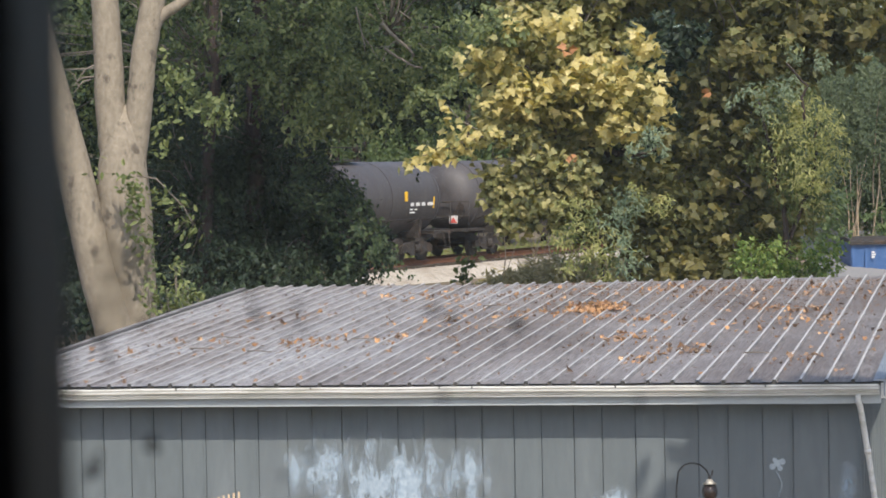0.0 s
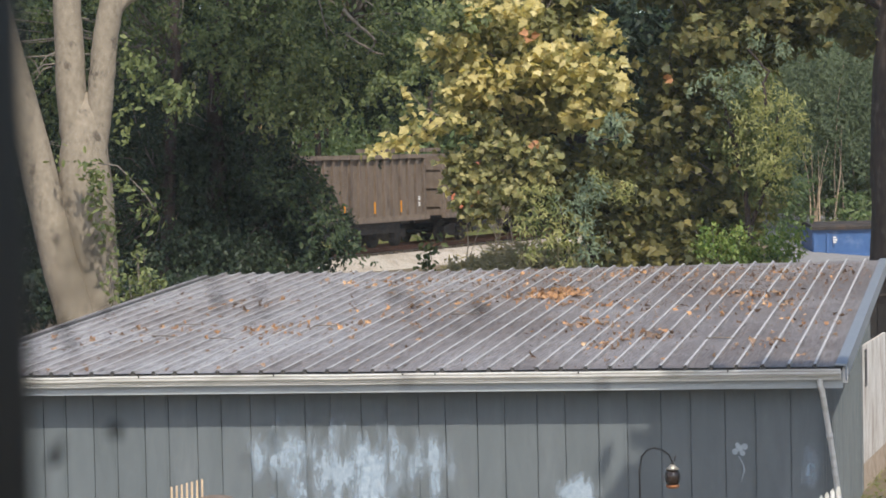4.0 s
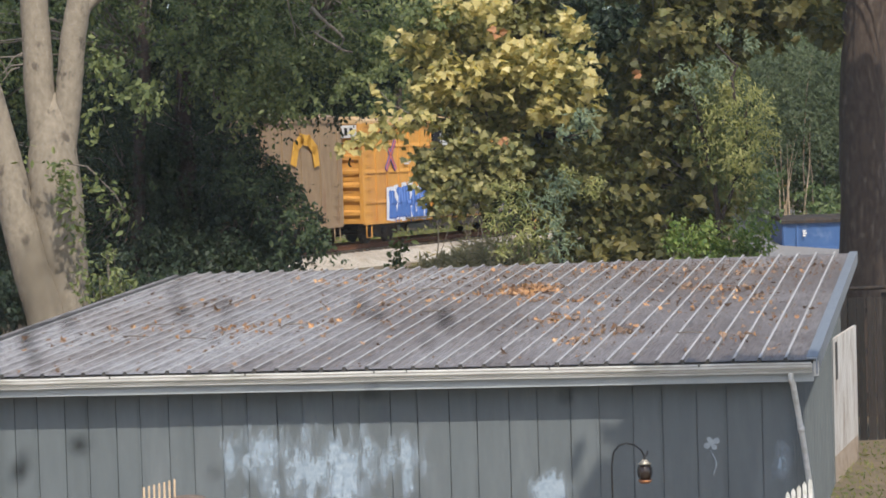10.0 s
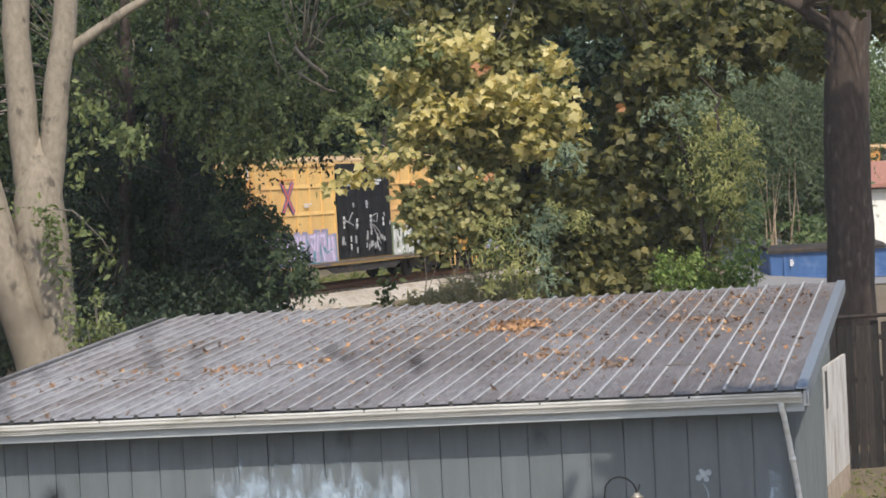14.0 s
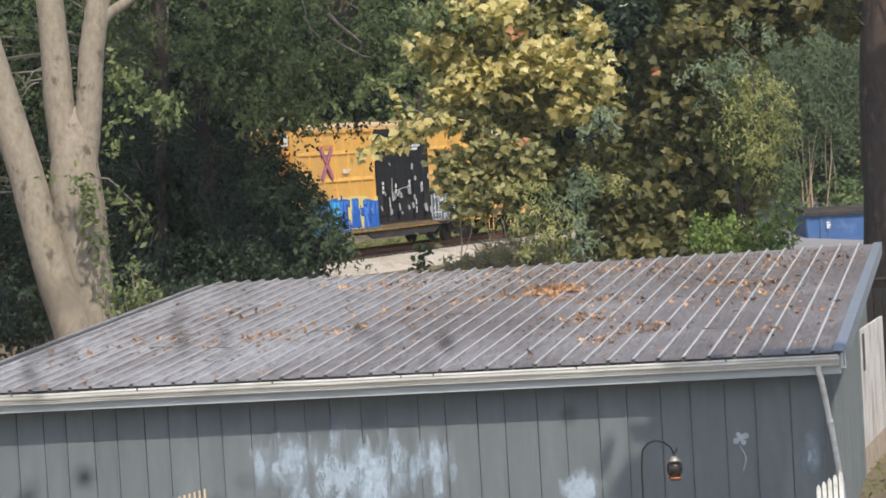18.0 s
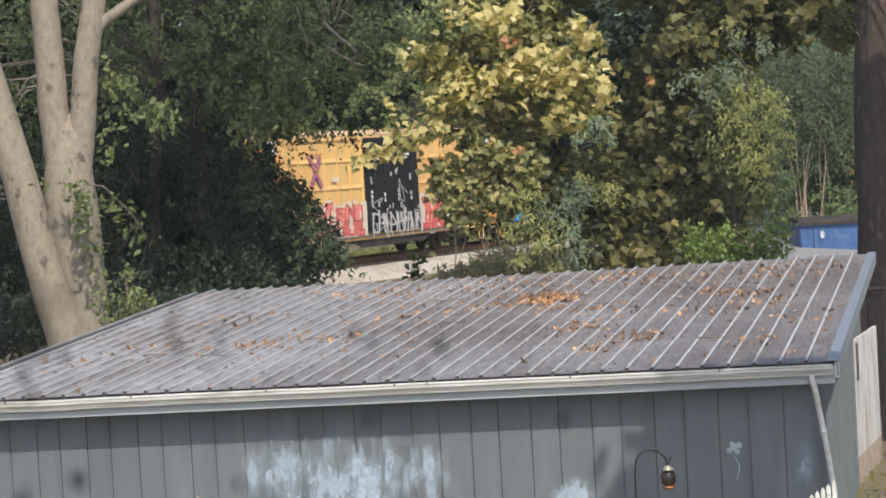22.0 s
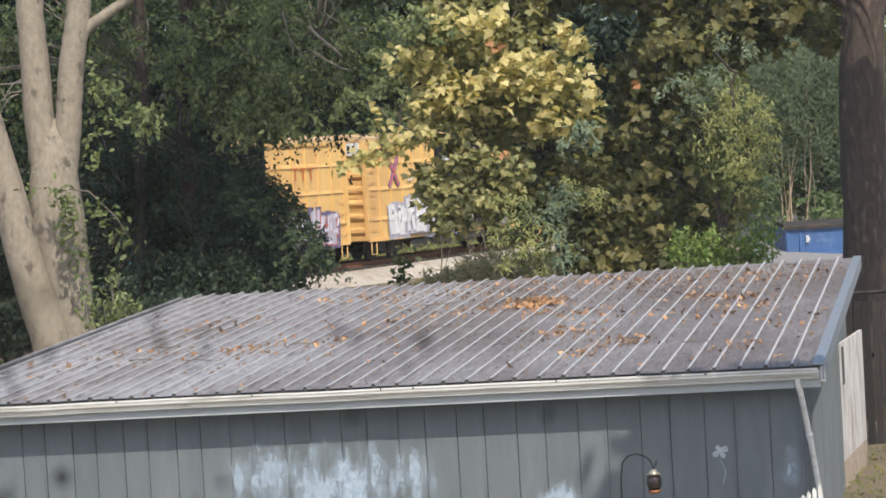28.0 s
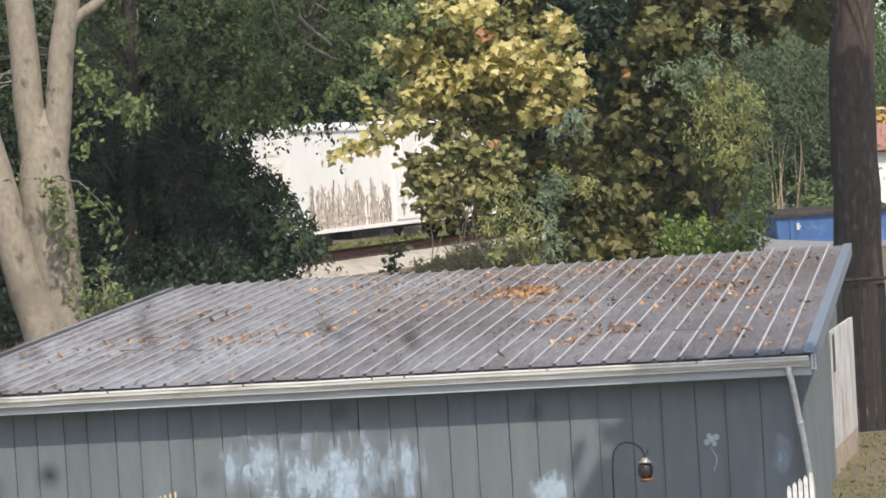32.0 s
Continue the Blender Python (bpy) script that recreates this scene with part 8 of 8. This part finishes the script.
def front_bits():
    # a small white picket fence by the corner
    f = thing("picket_fence", Matrix(), "short white picket fence at the shed corner", "fence")
    Y = 26.4
    for k in range(5):
        x, y, _ = px(1392 + k * 10, 880, Y + k * 0.05)
        top = px(1392 + k * 10, 872 - k * 6, Y + k * 0.05)[2]
        bm = bmesh.new()
        extruded(bm, [(x - 0.024, -0.35), (x + 0.024, -0.35), (x + 0.024, top - 0.04), (x, top), (x - 0.024, top - 0.04)], "y", y, y + 0.02)
        part("picket", bm, M["gutter"], f)
    x0, x1 = px(1385, 880, Y)[0], px(1440, 880, Y)[0]
    bm = bmesh.new()
    box(bm, ((x0 + x1) / 2, Y + 0.13, 0.9), (x1 - x0, 0.03, 0.07))
    box(bm, ((x0 + x1) / 2, Y + 0.13, 0.1), (x1 - x0, 0.03, 0.07))
    part("rail", bm, M["gutter"], f)
    # bare wooden stakes and a rusty round lid
    Y = 25.5
    f = thing("wooden_trellis", Matrix(), "bundle of bare wooden trellis stakes leaning before the wall", "trellis")
    for k in range(7):
        x = px(252 + k * 9, 880, Y)[0]
        top = px(252 + k * 9, 868 - k * 2.5, Y)
        bm = bmesh.new()
        tube(bm, [(x - 0.1, Y + 0.1, -0.35), (x, Y, 1.0), tuple(top)], [0.016, 0.015, 0.013], 6)
        part("stake", bm, M["stakewood"], f)
    bm = bmesh.new()
    tube(bm, [(px(245, 880, Y)[0], Y - 0.02, 1.25), (px(312, 880, Y)[0], Y - 0.02, 1.3)], 0.012, 6)
    part("tie", bm, M["stakewood"], f)
    c = px(330, 905, Y)
    g = thing("chiminea", Matrix.Translation((c[0], Y, 0)), "rusty brown round-topped chiminea in the yard", "chiminea")
    bm = bmesh.new()
    z = c[2]
    tube(bm, [(0, 0, -0.12), (0, 0, -0.02), (0, 0, 0.2), (0, 0, 0.42), (0, 0, 0.64), (0, 0, 0.8)], [0.2, 0.24, 0.38, 0.42, 0.33, 0.19], 20)
    belly = part("belly", bm, M["rustcar"], g)
    bm = bmesh.new()
    tube(bm, [(0, -0.36, 0.4), (0, -0.45, 0.4)], [0.20, 0.19], 16)
    part("fire_mouth", bm, M["black"], belly)
    bm = bmesh.new()
    tube(bm, [(0, 0, 0.78), (0, 0, 0.95), (0, 0, z + 0.04), (0, 0, z + 0.06), (0, 0, z + 0.12), (0, 0, z + 0.14)], [0.19, 0.165, 0.175, 0.21, 0.20, 0.10], 18)
    part("chimney", bm, M["rustcar"], g)
    for a in (0.5, 2.6, 4.7):
        bm = bmesh.new()
        tube(bm, [(0.2 * math.cos(a), 0.2 * math.sin(a), -0.05), (0.34 * math.cos(a), 0.34 * math.sin(a), -0.4)], 0.02, 6)
        part("leg", bm, M["steel"], g)


def far_house():
    eave, ridge, left = px(1573, 280, 112), px(1573, 237, 115), px(1560, 300, 112)
    h = thing("house", Matrix.Translation((left[0], 112, 0)), "cream house with a red-brown roof beyond the dumpster", "house")
    ez, rz = eave[2], ridge[2]
    bm = bmesh.new()
    box(bm, (5, 3, ez / 2), (10, 6, ez))
    w = part("wall", bm, M["siding"], h)
    bm = bmesh.new()
    extruded(bm, [(-0.5, ez - 0.1), (-0.5, ez + 0.08), (3, rz), (6.5, ez + 0.08), (6.5, ez - 0.1), (3, rz - 0.2)], "x", -0.5, 10.5)
    part("roof", bm, M["redroof"], h)
    bm = bmesh.new()
    box(bm, (5, -0.35, ez - 0.12), (11, 0.2, 0.16))
    part("eave_board", bm, M["steel"], h)
    bm = bmesh.new()
    box(bm, (4.2, -0.02, ez * 0.55), (1.1, 0.08, 1.4))
    part("window", bm, M["black"], w)
    bm = bmesh.new()
    n = 12
    g = [[bm.verts.new((9 + 45 * i / n, 88 + 23 * j / n, ground_z(9 + 45 * i / n, 88 + 23 * j / n) + 0.05)) for i in range(n + 1)] for j in range(n + 1)]
    for j in range(n):
        for i in range(n):
            bm.faces.new((g[j][i], g[j][i + 1], g[j + 1][i + 1], g[j + 1][i]))
    tagged(part("pavement", bm, M["asphalt"]), "pale worn paved lot round the dumpster", "pavement", kind="structure")
    bm = bmesh.new()
    g = [[bm.verts.new((4.9 + 9 * i / 8, 28.5 + 5.6 * j / 8, ground_z(4.9 + 9 * i / 8, 28.5 + 5.6 * j / 8) + 0.04)) for i in range(9)] for j in range(9)]
    for j in range(8):
        for i in range(8):
            bm.faces.new((g[j][i], g[j][i + 1], g[j + 1][i + 1], g[j + 1][i]))
    tagged(part("path", bm, M["path"]), "pale sandy path beside the shed", "path", kind="structure")


def grass_tufts():
    rng = np.random.default_rng(81)
    P = []
    for _ in range(14000):
        x, y = rng.uniform(5, 20), rng.uniform(24, 41.5)
        P.append((x, y, ground_z(x, y) + 0.06))
    for _ in range(5000):
        s, off = rng.uniform(-14, 30), rng.uniform(-9, -4.8)
        p = on_track(s, off)
        P.append((p.x, p.y, ground_z(p.x, p.y) + 0.12))
    for _ in range(3500):
        x, y, _z = px(rng.uniform(640, 900), 470, rng.uniform(55, 61))
        P.append((x, y, ground_z(x, y) + rng.uniform(0.05, 0.3)))
    D = []
    for _ in range(3000):
        x = rng.uniform(730, 1060)
        top = 470 - 34 * smooth(740, 850, x)
        D.append(px(x, rng.uniform(top, 490) if rng.random() < 0.75 else rng.uniform(top - 14, top + 10), rng.uniform(54, 60)))
    tagged(leaf_cloud("dry_weeds", None, M["straw"], np.array(D), 0.26, "narrow", facing=(0, -0.6, 0.8), spread=0.35, seed=84), "dry brown and olive weeds at the foot of the bank", "weeds", kind="stuff")
    Q = []
    for _ in range(9000):
        s, off = rng.uniform(-20, 45), rng.uniform(3.2, 9)
        p = on_track(s, off)
        Q.append((p.x, p.y, max(ground_z(p.x, p.y), 0.9) + 0.25))
    tagged(leaf_cloud("verge_weeds", None, M["blade"], np.array(Q), 0.34, "narrow", facing=(0, -1, 0.4), spread=0.6, seed=83), "pale green weeds along the far side of the track", "weeds", kind="stuff")
    tagged(leaf_cloud("grass", None, M["blade"], np.array(P), 0.12, "narrow", facing=(0, -1, 0.2), spread=0.6, seed=82), "sparse green and straw-coloured grass blades", "grass", kind="stuff")


def window_dirt():
    """The pane: clear glass with a thin film of dust and some dark smears."""
    m, nt, p, link = shader("dusty_pane")
    tr = nt.nodes.new("ShaderNodeBsdfTransparent")
    tl = nt.nodes.new("ShaderNodeBsdfTranslucent")
    tl.inputs[0].default_value = (0.80, 0.76, 0.67, 1)
    ms = nt.nodes.new("ShaderNodeMixShader")
    ms.inputs[0].default_value = 0.026
    link(tr.outputs[0], ms.inputs[1])
    link(tl.outputs[0], ms.inputs[2])
    link(ms.outputs[0], nt.nodes["Material Output"].inputs[0])
    bm = bmesh.new()
    box(bm, (0.295, 0.80, EYE + 0.1), (1.31, 0.004, 1.3))
    pane = tagged(part("window_1", bm, m), "dusty window pane of old glass with dark smears", "window", kind="structure")
    pane.visible_shadow = False
    sm, nt, p, link = shader("dark_smear")
    p.inputs["Base Color"].default_value = (0.10, 0.10, 0.105, 1)
    p.inputs["Roughness"].default_value = 0.9
    tr = nt.nodes.new("ShaderNodeBsdfTransparent")
    ms = nt.nodes.new("ShaderNodeMixShader")
    ms.inputs[0].default_value = 0.58
    link(tr.outputs[0], ms.inputs[1])
    link(p.outputs[0], ms.inputs[2])
    link(ms.outputs[0], nt.nodes["Material Output"].inputs[0])
    def film(name, colour, amount):
        fm, ft, fp, fl = shader(name)
        fp.inputs["Base Color"].default_value, fp.inputs["Roughness"].default_value = (*colour, 1), 0.95
        clear = ft.nodes.new("ShaderNodeBsdfTransparent")
        both = ft.nodes.new("ShaderNodeMixShader")
        both.inputs[0].default_value = amount
        fl(clear.outputs[0], both.inputs[1])
        fl(fp.outputs[0], both.inputs[2])
        fl(both.outputs[0], ft.nodes["Material Output"].inputs[0])
        return fm
    grime, silt = film("thin_dark_grime", (0.06, 0.055, 0.05), 0.09), film("tan_silt", (0.45, 0.36, 0.24), 0.14)
    rng = random.Random(19)
    for fm, x, y, r in ((grime, 300, 285, 62), (grime, 305, 290, 40), (grime, 335, 395, 66), (grime, 345, 385, 42), (grime, 430, 440, 50), (grime, 255, 330, 46), (silt, 62, 470, 46), (silt, 75, 520, 46), (silt, 60, 560, 40), (silt, 120, 470, 30), (grime, 820, 30, 30), (grime, 935, 40, 34)):
        c = Vector(px(x, y, 0.79)) + Vector((0.001, 0, 0.0035))
        bm = bmesh.new()
        rr = r / 4129 * 0.8
        ring = [(c.x + rr * rng.uniform(0.7, 1.2) * 0.9 * math.cos(0.4488 * q), c.z + rr * rng.uniform(0.7, 1.2) * math.sin(0.4488 * q)) for q in range(14)]
        extruded(bm, ring, "y", 0.7925, 0.7940)
        part("grime_film", bm, fm, pane).visible_shadow = False
    rng = random.Random(9)
    for x, y, r in ((790, 565, 15), (798, 578, 10), (140, 797, 17), (35, 835, 17), (30, 852, 12), (45, 815, 10), (45, 610, 15), (60, 640, 13), (120, 575, 12), (310, 520, 11), (318, 548, 11), (325, 565, 10), (325, 500, 9), (400, 545, 11), (405, 580, 10), (380, 600, 8), (425, 810, 9), (380, 845, 10), (640, 545, 12), (670, 560, 12), (760, 610, 9), (660, 700, 10), (1010, 705, 13)):
        c = Vector(px(x, y, 0.79)) + Vector((0.001, 0, 0.0035))
        bm = bmesh.new()
        rr = r / 4129 * 0.8
        n = 9
        vs = []
        for q in range(n):
            a = 2 * math.pi * q / n
            k = rr * rng.uniform(0.6, 1.25)
            vs.append((c.x + k * 0.8 * math.cos(a), c.z + k * math.sin(a)))
        extruded(bm, vs, "y", 0.7955, 0.7975)
        ob = part("smear", bm, sm, pane)
        ob.visible_shadow = False


fence()
dumpster()
lantern_hook()
roof_leaves()
wall_marks()
front_bits()
far_house()
grass_tufts()
window_dirt()


motions()
